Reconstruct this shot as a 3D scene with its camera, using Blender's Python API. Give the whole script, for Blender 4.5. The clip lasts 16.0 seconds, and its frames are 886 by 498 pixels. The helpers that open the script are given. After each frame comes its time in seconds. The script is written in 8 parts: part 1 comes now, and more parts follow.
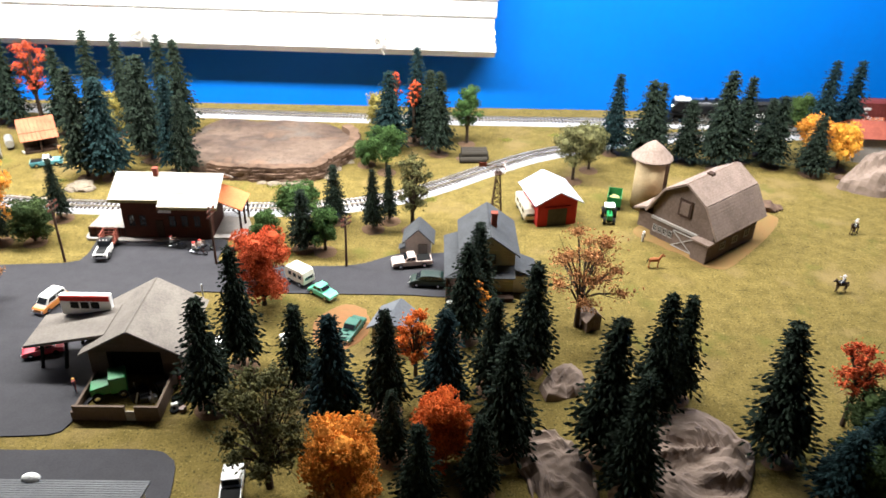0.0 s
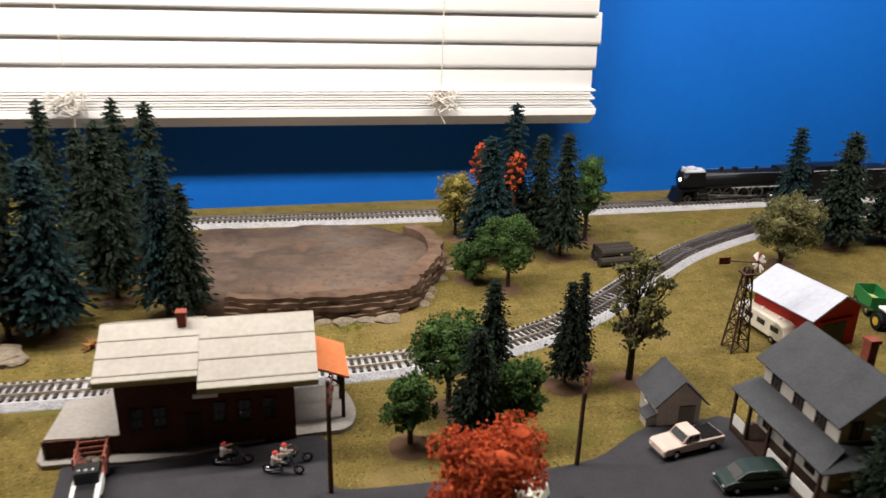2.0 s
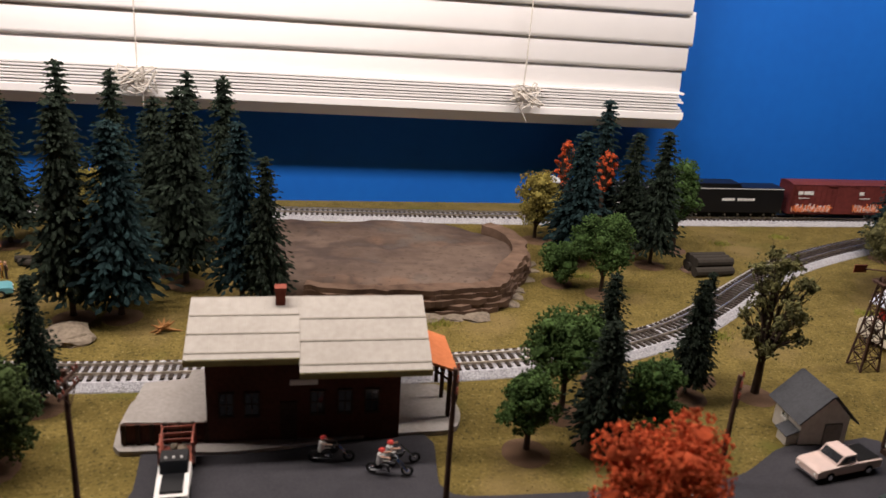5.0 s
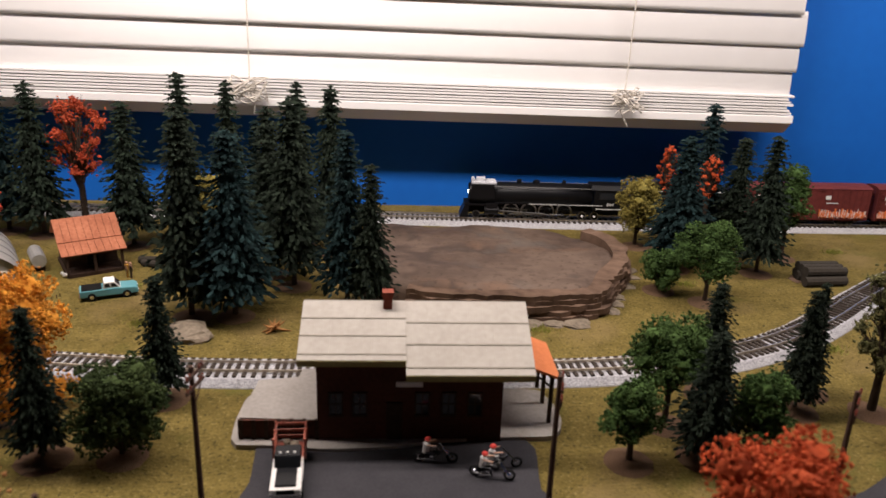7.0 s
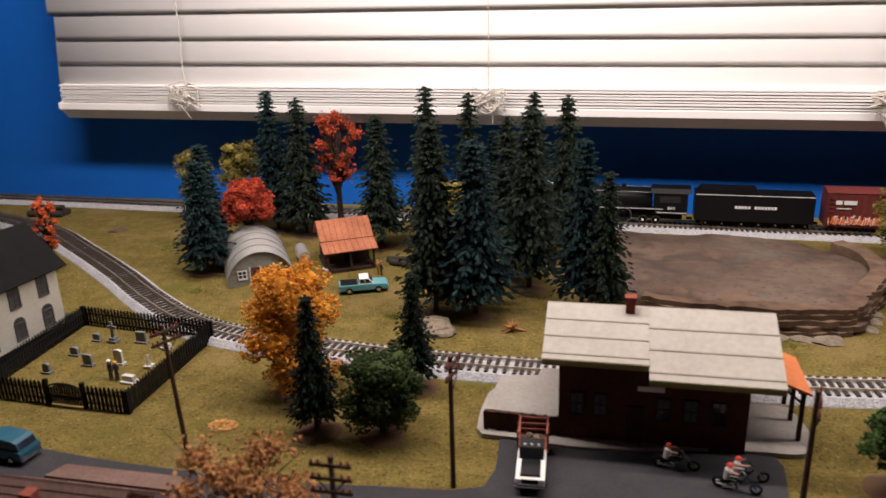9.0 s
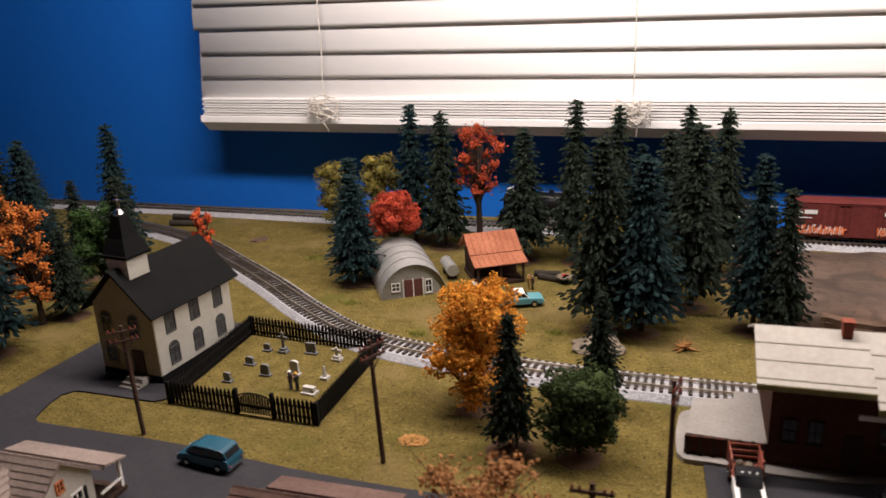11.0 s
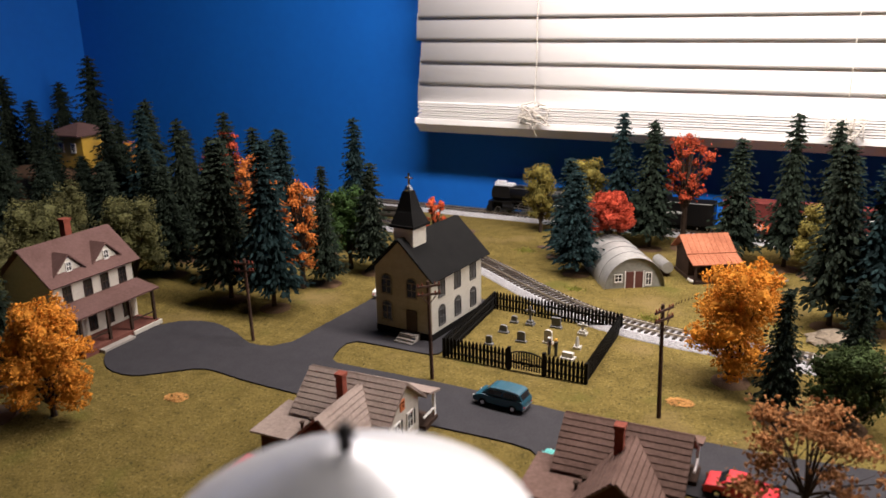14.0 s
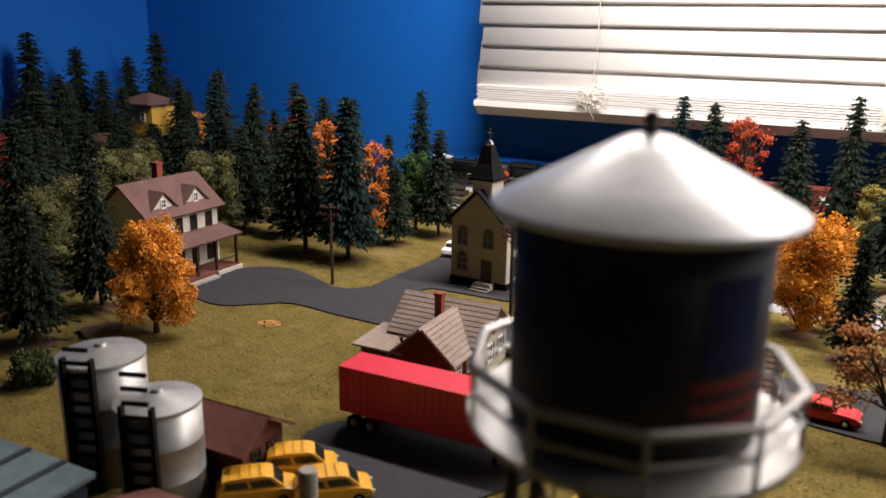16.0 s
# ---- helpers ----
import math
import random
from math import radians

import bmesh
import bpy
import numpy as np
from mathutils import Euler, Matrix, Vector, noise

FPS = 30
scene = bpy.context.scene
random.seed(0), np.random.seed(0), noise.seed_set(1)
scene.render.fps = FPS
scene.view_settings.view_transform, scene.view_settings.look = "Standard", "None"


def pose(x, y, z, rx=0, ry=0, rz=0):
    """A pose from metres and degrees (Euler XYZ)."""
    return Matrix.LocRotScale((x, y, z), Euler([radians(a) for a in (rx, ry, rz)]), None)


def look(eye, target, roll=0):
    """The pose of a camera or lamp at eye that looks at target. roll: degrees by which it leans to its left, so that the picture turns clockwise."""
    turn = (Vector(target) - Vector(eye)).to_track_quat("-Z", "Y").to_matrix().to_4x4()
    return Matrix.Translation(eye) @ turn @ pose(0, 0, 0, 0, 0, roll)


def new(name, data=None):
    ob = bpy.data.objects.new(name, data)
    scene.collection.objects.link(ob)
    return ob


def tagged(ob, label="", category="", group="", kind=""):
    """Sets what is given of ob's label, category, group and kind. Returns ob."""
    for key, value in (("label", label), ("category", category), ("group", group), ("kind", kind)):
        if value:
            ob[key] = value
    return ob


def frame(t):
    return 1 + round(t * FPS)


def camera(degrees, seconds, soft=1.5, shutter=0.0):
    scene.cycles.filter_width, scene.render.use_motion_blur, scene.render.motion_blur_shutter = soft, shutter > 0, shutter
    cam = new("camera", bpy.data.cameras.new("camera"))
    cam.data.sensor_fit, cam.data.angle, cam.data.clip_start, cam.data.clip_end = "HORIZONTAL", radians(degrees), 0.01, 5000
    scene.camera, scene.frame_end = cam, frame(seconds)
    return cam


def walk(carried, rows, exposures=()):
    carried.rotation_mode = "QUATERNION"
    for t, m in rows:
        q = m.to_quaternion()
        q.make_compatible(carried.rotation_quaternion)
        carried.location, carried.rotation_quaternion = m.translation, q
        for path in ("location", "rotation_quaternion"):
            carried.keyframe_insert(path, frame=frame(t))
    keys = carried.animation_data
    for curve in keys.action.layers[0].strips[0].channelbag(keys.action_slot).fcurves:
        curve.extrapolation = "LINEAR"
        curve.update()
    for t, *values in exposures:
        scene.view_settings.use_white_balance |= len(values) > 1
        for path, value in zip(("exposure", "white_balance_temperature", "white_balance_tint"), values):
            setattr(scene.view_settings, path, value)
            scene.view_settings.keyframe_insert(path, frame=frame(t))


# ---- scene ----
cam = camera(59.5, 16.0, soft=1.6, shutter=0.35)
# a small lens: near things a hand away fall out of focus
cam.data.dof.use_dof, cam.data.dof.focus_distance, cam.data.dof.aperture_fstop = True, 0.9, 10.0
PATH = [
    (0, (0.093, 0.049, 0.635), (0.122, 1.775, -0.375), 1.4),
    (0.5, (0.051, 0.132, 0.582), (0.109, 1.869, -0.408), 1.9),
    (1, (-0.072, 0.26, 0.537), (0.021, 2.014, -0.42), 1.5),
    (1.5, (-0.206, 0.428, 0.469), (-0.042, 2.249, -0.342), -2.4),
    (2, (-0.264, 0.58, 0.397), (0.131, 2.4, -0.332), 1.5),
    (2.5, (-0.309, 0.645, 0.344), (0.159, 2.465, -0.342), 3.2),
    (3, (-0.324, 0.649, 0.338), (0.1, 2.486, -0.329), 3.1),
    (3.5, (-0.334, 0.648, 0.331), (0.056, 2.494, -0.332), 3.5),
    (5.8, (-0.34, 0.644, 0.338), (-0.019, 2.502, -0.33), 3.5),
    (6, (-0.342, 0.644, 0.335), (-0.045, 2.507, -0.329), 3.3),
    (6.5, (-0.346, 0.639, 0.339), (-0.155, 2.514, -0.33), 2.3),
    (7, (-0.348, 0.638, 0.342), (-0.221, 2.518, -0.329), 2.0),
    (7.5, (-0.355, 0.632, 0.345), (-0.356, 2.517, -0.321), 1.1),
    (8, (-0.36, 0.624, 0.348), (-0.524, 2.504, -0.312), -0.2),
    (8.5, (-0.364, 0.617, 0.347), (-0.66, 2.481, -0.315), -1.2),
    (9, (-0.371, 0.612, 0.348), (-0.787, 2.455, -0.306), -1.9),
    (9.5, (-0.389, 0.607, 0.348), (-0.862, 2.438, -0.301), -2.2),
    (10, (-0.411, 0.603, 0.351), (-0.937, 2.42, -0.298), -2.5),
    (10.2, (-0.424, 0.602, 0.36), (-0.964, 2.412, -0.295), -2.7),
    (12.3, (-0.536, 0.561, 0.354), (-1.2, 2.356, -0.226), -1.9),
    (12.5, (-0.542, 0.554, 0.359), (-1.223, 2.34, -0.229), -1.8),
    (13, (-0.558, 0.525, 0.359), (-1.282, 2.296, -0.223), -1.6),
    (13.5, (-0.586, 0.482, 0.357), (-1.379, 2.228, -0.207), -1.4),
    (14, (-0.6, 0.439, 0.347), (-1.419, 2.175, -0.214), -1.2),
    (14.5, (-0.607, 0.419, 0.336), (-1.453, 2.145, -0.216), -0.8),
    (15, (-0.618, 0.402, 0.317), (-1.446, 2.138, -0.231), -0.1),
    (15.5, (-0.626, 0.372, 0.297), (-1.5, 2.097, -0.214), -0.2),
    (16, (-0.64, 0.355, 0.282), (-1.498, 2.088, -0.231), 1.0),
]
EXPOSURES = [(0.0, 1.6, 5950, 4), (0.6, 1.46, 5950, 5), (1.2, 0.95, 6080, 7), (1.8, 0.3, 6300, 8), (2.5, 0.05, 6550, 11), (3.5, -0.16, 6600, 15), (6.0, -0.24, 6600, 16), (9.0, -0.2, 6620, 17), (12.5, 0.08, 6550, 16), (14.0, 0.4, 6520, 15), (16.0, 0.52, 6550, 12)]
walk(cam, [(t, look(eye, target, roll)) for t, eye, target, roll in PATH], EXPOSURES)

# ---- light: two fluorescent tubes end to end along the window wall, dim room air ----
world = bpy.data.worlds.new("room_air")
scene.world = world
world.use_nodes = True
world.node_tree.nodes["Background"].inputs[0].default_value = (1.0, 0.86, 0.7, 1)
world.node_tree.nodes["Background"].inputs[1].default_value = 0.0008


def tube_lamp(x, y, z, length, watts, colour):
    """A fluorescent tube fixture hung over the layout, above what the camera sees, turned a little to the wall."""
    lamp = bpy.data.lights.new("tube_lamp", "AREA")
    lamp.shape, lamp.size, lamp.size_y = "RECTANGLE", length, 0.07
    lamp.energy, lamp.color = watts, colour
    ob = new("tube_lamp_light", lamp)
    ob.matrix_basis = pose(x, y, z, 14, 0, 0)


tube_lamp(-0.68, 1.28, 0.89, 1.05, 17.5, (1.0, 0.93, 0.87))
tube_lamp(0.52, 1.28, 0.89, 1.12, 13.5, (1.0, 0.93, 0.87))


# ---- materials ----
def mat(name, col, col2=None, rough=0.7, scale=300.0, bump=0.15, metal=0.0, fine=0.5, lines=0.0, axis="Z", random_hue=0.0, spec=0.15, island=0.0):
    """Base colour mixed with col2 by noise at two scales; lines: ribs per metre as relief along an axis."""
    m = bpy.data.materials.new(name)
    m.use_nodes = True
    nt = m.node_tree
    n, l = nt.nodes, nt.links
    b = n["Principled BSDF"]
    b.inputs["Roughness"].default_value, b.inputs["Metallic"].default_value = rough, metal
    b.inputs["Specular IOR Level"].default_value = spec
    if col2 is None:
        col2 = tuple(c * 0.72 for c in col)
    tc = n.new("ShaderNodeTexCoord")
    big, small = n.new("ShaderNodeTexNoise"), n.new("ShaderNodeTexNoise")
    big.inputs["Scale"].default_value, small.inputs["Scale"].default_value = scale * 0.12, scale
    for q in (big, small):
        q.inputs["Detail"].default_value = 4
        l.new(tc.outputs["Object"], q.inputs["Vector"])
    add = n.new("ShaderNodeMix")
    add.inputs[0].default_value = fine
    l.new(big.outputs[0], add.inputs[2])
    l.new(small.outputs[0], add.inputs[3])
    ramp = n.new("ShaderNodeValToRGB")
    ramp.color_ramp.elements[0].position, ramp.color_ramp.elements[1].position = 0.36, 0.62
    ramp.color_ramp.elements[0].color, ramp.color_ramp.elements[1].color = (*col2, 1), (*col, 1)
    l.new(add.outputs[0], ramp.inputs[0])
    out = ramp.outputs[0]
    if random_hue or island:
        hsv = n.new("ShaderNodeHueSaturation")
        l.new(out, hsv.inputs["Color"])
        if random_hue:
            oi = n.new("ShaderNodeObjectInfo")
            mr = n.new("ShaderNodeMapRange")
            mr.inputs[3].default_value, mr.inputs[4].default_value = 0.5 - random_hue, 0.5 + random_hue
            l.new(oi.outputs["Random"], mr.inputs[0])
            l.new(mr.outputs[0], hsv.inputs["Hue"])
        if island:
            ge = n.new("ShaderNodeNewGeometry")
            mv = n.new("ShaderNodeMapRange")
            mv.inputs[3].default_value, mv.inputs[4].default_value = 1 - island, 1 + island
            l.new(ge.outputs["Random Per Island"], mv.inputs[0])
            l.new(mv.outputs[0], hsv.inputs["Value"])
        out = hsv.outputs[0]
    l.new(out, b.inputs["Base Color"])
    if bump or lines:
        bp = n.new("ShaderNodeBump")
        bp.inputs["Strength"].default_value, bp.inputs["Distance"].default_value = max(bump, 0.3 if lines else 0), 0.0012
        src = small.outputs[0]
        if lines:
            wv = n.new("ShaderNodeTexWave")
            wv.bands_direction, wv.wave_profile = axis, "SAW"
            wv.inputs["Scale"].default_value = lines / 20 * math.tau / 2
            wv.inputs["Distortion"].default_value = 0
            l.new(tc.outputs["Object"], wv.inputs["Vector"])
            src = wv.outputs[0]
            bp.inputs["Strength"].default_value = 0.9
        l.new(src, bp.inputs["Height"])
        l.new(bp.outputs[0], b.inputs["Normal"])
    return m


def glow(name, col, strength):
    m = bpy.data.materials.new(name)
    m.use_nodes = True
    b = m.node_tree.nodes["Principled BSDF"]
    b.inputs["Base Color"].default_value = (*col, 1)
    b.inputs["Emission Color"].default_value, b.inputs["Emission Strength"].default_value = (*col, 1), strength
    return m


def overlaid(m, layers):
    """Patches of further colours, by noise thresholds: (scale, low, high, share, colour)."""
    nt = m.node_tree
    n, l = nt.nodes, nt.links
    b = n["Principled BSDF"]
    tc = n.new("ShaderNodeTexCoord")
    old = b.inputs["Base Color"].links[0].from_socket
    for scale, lo, hi, share, colour in layers:
        f = n.new("ShaderNodeTexNoise")
        f.inputs["Scale"].default_value, f.inputs["Detail"].default_value = scale, 4
        l.new(tc.outputs["Object"], f.inputs["Vector"])
        r = n.new("ShaderNodeMapRange")
        r.inputs[1].default_value, r.inputs[2].default_value = lo, hi
        r.inputs[4].default_value = share
        l.new(f.outputs[0], r.inputs[0])
        mx = n.new("ShaderNodeMix")
        mx.data_type = "RGBA"
        l.new(r.outputs[0], mx.inputs[0])
        l.new(old, mx.inputs[6])
        mx.inputs[7].default_value = (*colour, 1)
        old = mx.outputs[2]
    l.new(old, b.inputs["Base Color"])
    return m


# yellow-green flocked turf with dark flecks, bare tan patches and a grainy relief
TURF = overlaid(mat("turf", (0.17, 0.125, 0.036), (0.098, 0.074, 0.02), rough=0.95, scale=420, bump=0.8, fine=0.4, spec=0.08), ((190, 0.56, 0.66, 0.55, (0.045, 0.038, 0.013)), (380, 0.57, 0.64, 0.6, (0.028, 0.024, 0.01)), (300, 0.6, 0.66, 0.6, (0.26, 0.2, 0.075)), (9, 0.56, 0.7, 0.8, (0.19, 0.135, 0.055)), (14, 0.6, 0.72, 0.8, (0.095, 0.09, 0.02))))
ASPHALT = mat("asphalt", (0.043, 0.041, 0.045), (0.032, 0.03, 0.034), 0.75, 500, 0.12, fine=0.6)
ROADEDGE = mat("road_edge", (0.03, 0.028, 0.026), None, 0.9, 300)
WALLBLUE = mat("blue_wall_paint", (0.003, 0.12, 0.50), (0.003, 0.11, 0.47), 0.62, 60, 0.05, spec=0.25)
# for the unseen ceiling and south wall: dark grey, so little light bounces back
CEIL = mat("low_bounce_grey", (0.13, 0.125, 0.12), None, 0.9, 60)
BLINDWHITE = mat("white_vinyl", (0.9, 0.87, 0.84), (0.88, 0.85, 0.82), 0.45, 40, 0.03)
CORD = mat("cord", (0.72, 0.66, 0.58), None, 0.9, 900)
BALLAST = mat("ballast", (0.5, 0.49, 0.5), (0.24, 0.235, 0.245), 0.95, 700, 0.9, fine=0.85)
RAIL = mat("nickel_rail", (0.8, 0.72, 0.6), (0.6, 0.52, 0.42), 0.42, 300, 0.05, metal=1.0)
TIE = mat("brown_tie", (0.045, 0.034, 0.026), None, 0.8, 400)
TRUNK = mat("trunk_bark", (0.06, 0.04, 0.028), (0.035, 0.024, 0.018), 0.9, 400, 0.5)
DIRT = mat("brown_dirt", (0.16, 0.095, 0.055), (0.1, 0.06, 0.038), 0.95, 300, 0.4)
PINE = mat("pine_needles", (0.022, 0.032, 0.02), (0.007, 0.011, 0.008), 0.9, 250, 0.3, random_hue=0.012, spec=0.1, island=0.5)
SPRUCE = mat("blue_spruce_needles", (0.015, 0.032, 0.032), (0.005, 0.012, 0.013), 0.9, 250, 0.3, random_hue=0.01, spec=0.1, island=0.5)
LEAF = {
    "green": mat("green_foliage", (0.065, 0.11, 0.03), (0.026, 0.048, 0.014), 0.9, 300, 0.3, random_hue=0.012, spec=0.1, island=0.4),
    "dark": mat("dark_green_foliage", (0.054, 0.078, 0.025), (0.022, 0.035, 0.013), 0.9, 300, 0.3, random_hue=0.01, spec=0.1, island=0.4),
    "olive": mat("olive_foliage", (0.15, 0.14, 0.055), (0.06, 0.06, 0.028), 0.9, 300, 0.3, random_hue=0.01, spec=0.1, island=0.4),
    "mustard": mat("mustard_foliage", (0.24, 0.19, 0.045), (0.1, 0.09, 0.025), 0.9, 300, 0.3, spec=0.1, island=0.4),
    "orange": mat("orange_foliage", (0.7, 0.31, 0.045), (0.5, 0.2, 0.022), 0.9, 300, 0.3, random_hue=0.008, spec=0.1, island=0.35),
    "fire": mat("orange_red_foliage", (0.62, 0.14, 0.028), (0.38, 0.07, 0.016), 0.9, 300, 0.3, random_hue=0.006, spec=0.1, island=0.35),
    "peach": mat("peach_lichen", (0.5, 0.25, 0.08), (0.36, 0.18, 0.06), 0.95, 300, 0.3, spec=0.1, island=0.2),
    "ember": mat("ember_orange_foliage", (0.62, 0.2, 0.045), (0.36, 0.1, 0.022), 0.9, 300, 0.3, spec=0.1, island=0.35),
    "rust": mat("rust_foliage", (0.56, 0.105, 0.036), (0.34, 0.055, 0.02), 0.9, 300, 0.3, spec=0.1, island=0.35),
    "red": mat("red_foliage", (0.46, 0.075, 0.034), (0.24, 0.035, 0.02), 0.9, 300, 0.3, random_hue=0.006, spec=0.1, island=0.35),
    "tan": mat("tan_dry_foliage", (0.42, 0.2, 0.08), (0.24, 0.11, 0.045), 0.95, 300, 0.3, spec=0.1, island=0.35),
}
ROCK = mat("brown_rock", (0.17, 0.108, 0.074), (0.06, 0.036, 0.024), 0.9, 70, 0.8, fine=0.35)
MOUNDROCK = overlaid(mat("mound_rock", (0.13, 0.09, 0.066), (0.062, 0.04, 0.03), 0.75, 60, 0.9, fine=0.35, spec=0.22), ((16, 0.55, 0.7, 0.45, (0.15, 0.08, 0.045)), (22, 0.53, 0.63, 0.8, (0.05, 0.034, 0.027)), (11, 0.56, 0.68, 0.6, (0.13, 0.112, 0.095)), (160, 0.58, 0.66, 0.6, (0.045, 0.028, 0.02))))
ROCKPALE = mat("pale_rock", (0.27, 0.2, 0.16), (0.15, 0.11, 0.088), 0.9, 120, 0.6, fine=0.35)
ROCKFLAT = mat("tan_flat_stone", (0.23, 0.185, 0.135), (0.12, 0.096, 0.07), 0.9, 300, 0.5)
BLACK = mat("black_paint", (0.005, 0.005, 0.006), None, 0.4, 200, 0.03, spec=0.3)
BLACKMATT = mat("matt_black", (0.007, 0.0065, 0.006), None, 0.8, 300, 0.1)
SILVER = mat("silver_paint", (0.5, 0.49, 0.47), (0.38, 0.37, 0.355), 0.42, 120, 0.1, metal=0.65, spec=0.5)
WHITE = mat("white_plastic", (0.8, 0.78, 0.74), (0.7, 0.68, 0.64), 0.55, 200, 0.05)
STEEL = mat("worn_steel", (0.4, 0.4, 0.4), None, 0.4, 300, 0.1, metal=1.0)
GLASS = mat("dark_window", (0.02, 0.022, 0.025), None, 0.12, 100, 0.0, spec=0.6)
TYRE = mat("black_rubber", (0.015, 0.015, 0.015), None, 0.85, 300)
CHROME = mat("chrome", (0.75, 0.75, 0.76), (0.65, 0.65, 0.66), 0.18, 200, 0.0, metal=1.0)
BOXCAR = mat("boxcar_red", (0.15, 0.032, 0.028), (0.1, 0.022, 0.02), 0.6, 150, 0.1)
GRAFF = [mat("graffiti_orange", (0.75, 0.2, 0.06), None, 0.6), mat("graffiti_white", (0.75, 0.68, 0.66), None, 0.6)]
BROWNWALL = mat("dark_brown_boards", (0.085, 0.03, 0.018), (0.05, 0.017, 0.011), 0.75, 300, 0.2, lines=330, axis="Z")
CREAMROOF = mat("cream_roof", (0.44, 0.405, 0.355), (0.37, 0.335, 0.29), 0.8, 200, 0.2, lines=330, axis="X")
YELLOWTRIM = mat("olive_yellow_trim", (0.38, 0.33, 0.14), None, 0.7, 300)
ORANGEROOF = mat("orange_roof", (0.62, 0.2, 0.075), (0.5, 0.15, 0.055), 0.75, 250, 0.2)
CONCRETE = mat("concrete", (0.34, 0.31, 0.28), (0.26, 0.235, 0.21), 0.9, 300, 0.2)
BRICKRED = mat("brick_red", (0.26, 0.07, 0.045), (0.17, 0.045, 0.03), 0.85, 300, 0.3)
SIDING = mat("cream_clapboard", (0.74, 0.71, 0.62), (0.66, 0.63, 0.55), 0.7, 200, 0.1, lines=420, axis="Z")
# tan of hut and shed walls; also colours shade into two front gables
TAN_AND_SHADE = mat("tan_and_shaded_clapboard", (0.42, 0.36, 0.24), (0.35, 0.3, 0.2), 0.75, 200, 0.1, lines=420, axis="Z")
GREYROOF = mat("grey_shingle_roof", (0.075, 0.077, 0.082), (0.055, 0.056, 0.06), 0.85, 400, 0.4, lines=260, axis="Y")
BLACKROOF = mat("black_shingle_roof", (0.008, 0.0078, 0.0075), (0.005, 0.005, 0.005), 0.9, 500, 0.5, lines=300, axis="Y")
TAUPEROOF = mat("taupe_shake_roof", (0.3, 0.235, 0.2), (0.21, 0.16, 0.135), 0.85, 350, 0.35)
BROWNROOF = mat("brown_shake_roof", (0.17, 0.105, 0.085), (0.11, 0.066, 0.052), 0.85, 350, 0.35)
PURPLEROOF = mat("purple_brown_roof", (0.15, 0.085, 0.075), (0.11, 0.06, 0.052), 0.85, 300, 0.2)
BARNWOOD = mat("weathered_barn_wood", (0.15, 0.108, 0.085), (0.09, 0.062, 0.047), 0.9, 250, 0.4, lines=260, axis="X")
BARNROOF = mat("barn_shingle_roof", (0.3, 0.225, 0.185), (0.19, 0.138, 0.112), 0.9, 300, 0.4, lines=200, axis="Z")
SILOTAN = mat("tan_silo_stave", (0.45, 0.34, 0.2), (0.36, 0.27, 0.15), 0.85, 300, 0.2, lines=120, axis="Z")
REDWALL = mat("barn_red_wall", (0.4, 0.03, 0.022), (0.32, 0.022, 0.016), 0.7, 200, 0.1, lines=300, axis="X")
LIGHTROOF = mat("pale_metal_roof", (0.46, 0.47, 0.52), (0.4, 0.41, 0.46), 0.6, 200, 0.1, lines=180, axis="Y")
DARKWOOD = mat("dark_wood", (0.055, 0.032, 0.022), (0.03, 0.018, 0.013), 0.85, 300, 0.3)
POLEWOOD = mat("pole_wood", (0.085, 0.048, 0.035), (0.05, 0.028, 0.02), 0.85, 300, 0.3)
GRAVE = mat("grey_gravestone", (0.2, 0.2, 0.2), (0.13, 0.13, 0.13), 0.85, 400, 0.3)
GRAVEW = mat("pale_gravestone", (0.6, 0.57, 0.52), None, 0.85, 400, 0.3)
QUON = mat("galvanised_quonset", (0.5, 0.49, 0.47), (0.4, 0.39, 0.37), 0.45, 150, 0.15, metal=0.6)
LOGM = mat("dark_log", (0.045, 0.038, 0.03), None, 0.9, 300, 0.4)
FLESH = mat("painted_figure_skin", (0.5, 0.28, 0.19), None, 0.7)


def paint(name, col):
    return mat(name, col, tuple(c * 0.85 for c in col), 0.4, 120, 0.03, spec=0.5)


# ---- mesh helpers ----
def box(bm, x0, x1, y0, y1, z0, z1, bev=0.0):
    vs = [bm.verts.new(p) for p in ((x0, y0, z0), (x1, y0, z0), (x1, y1, z0), (x0, y1, z0), (x0, y0, z1), (x1, y0, z1), (x1, y1, z1), (x0, y1, z1))]
    fs = [bm.faces.new([vs[i] for i in q]) for q in ((3, 2, 1, 0), (4, 5, 6, 7), (0, 1, 5, 4), (1, 2, 6, 5), (2, 3, 7, 6), (3, 0, 4, 7))]
    if bev:
        es = list({e for f in fs for e in f.edges})
        bmesh.ops.bevel(bm, geom=es, offset=bev, segments=2, affect="EDGES", profile=0.6)
    return vs


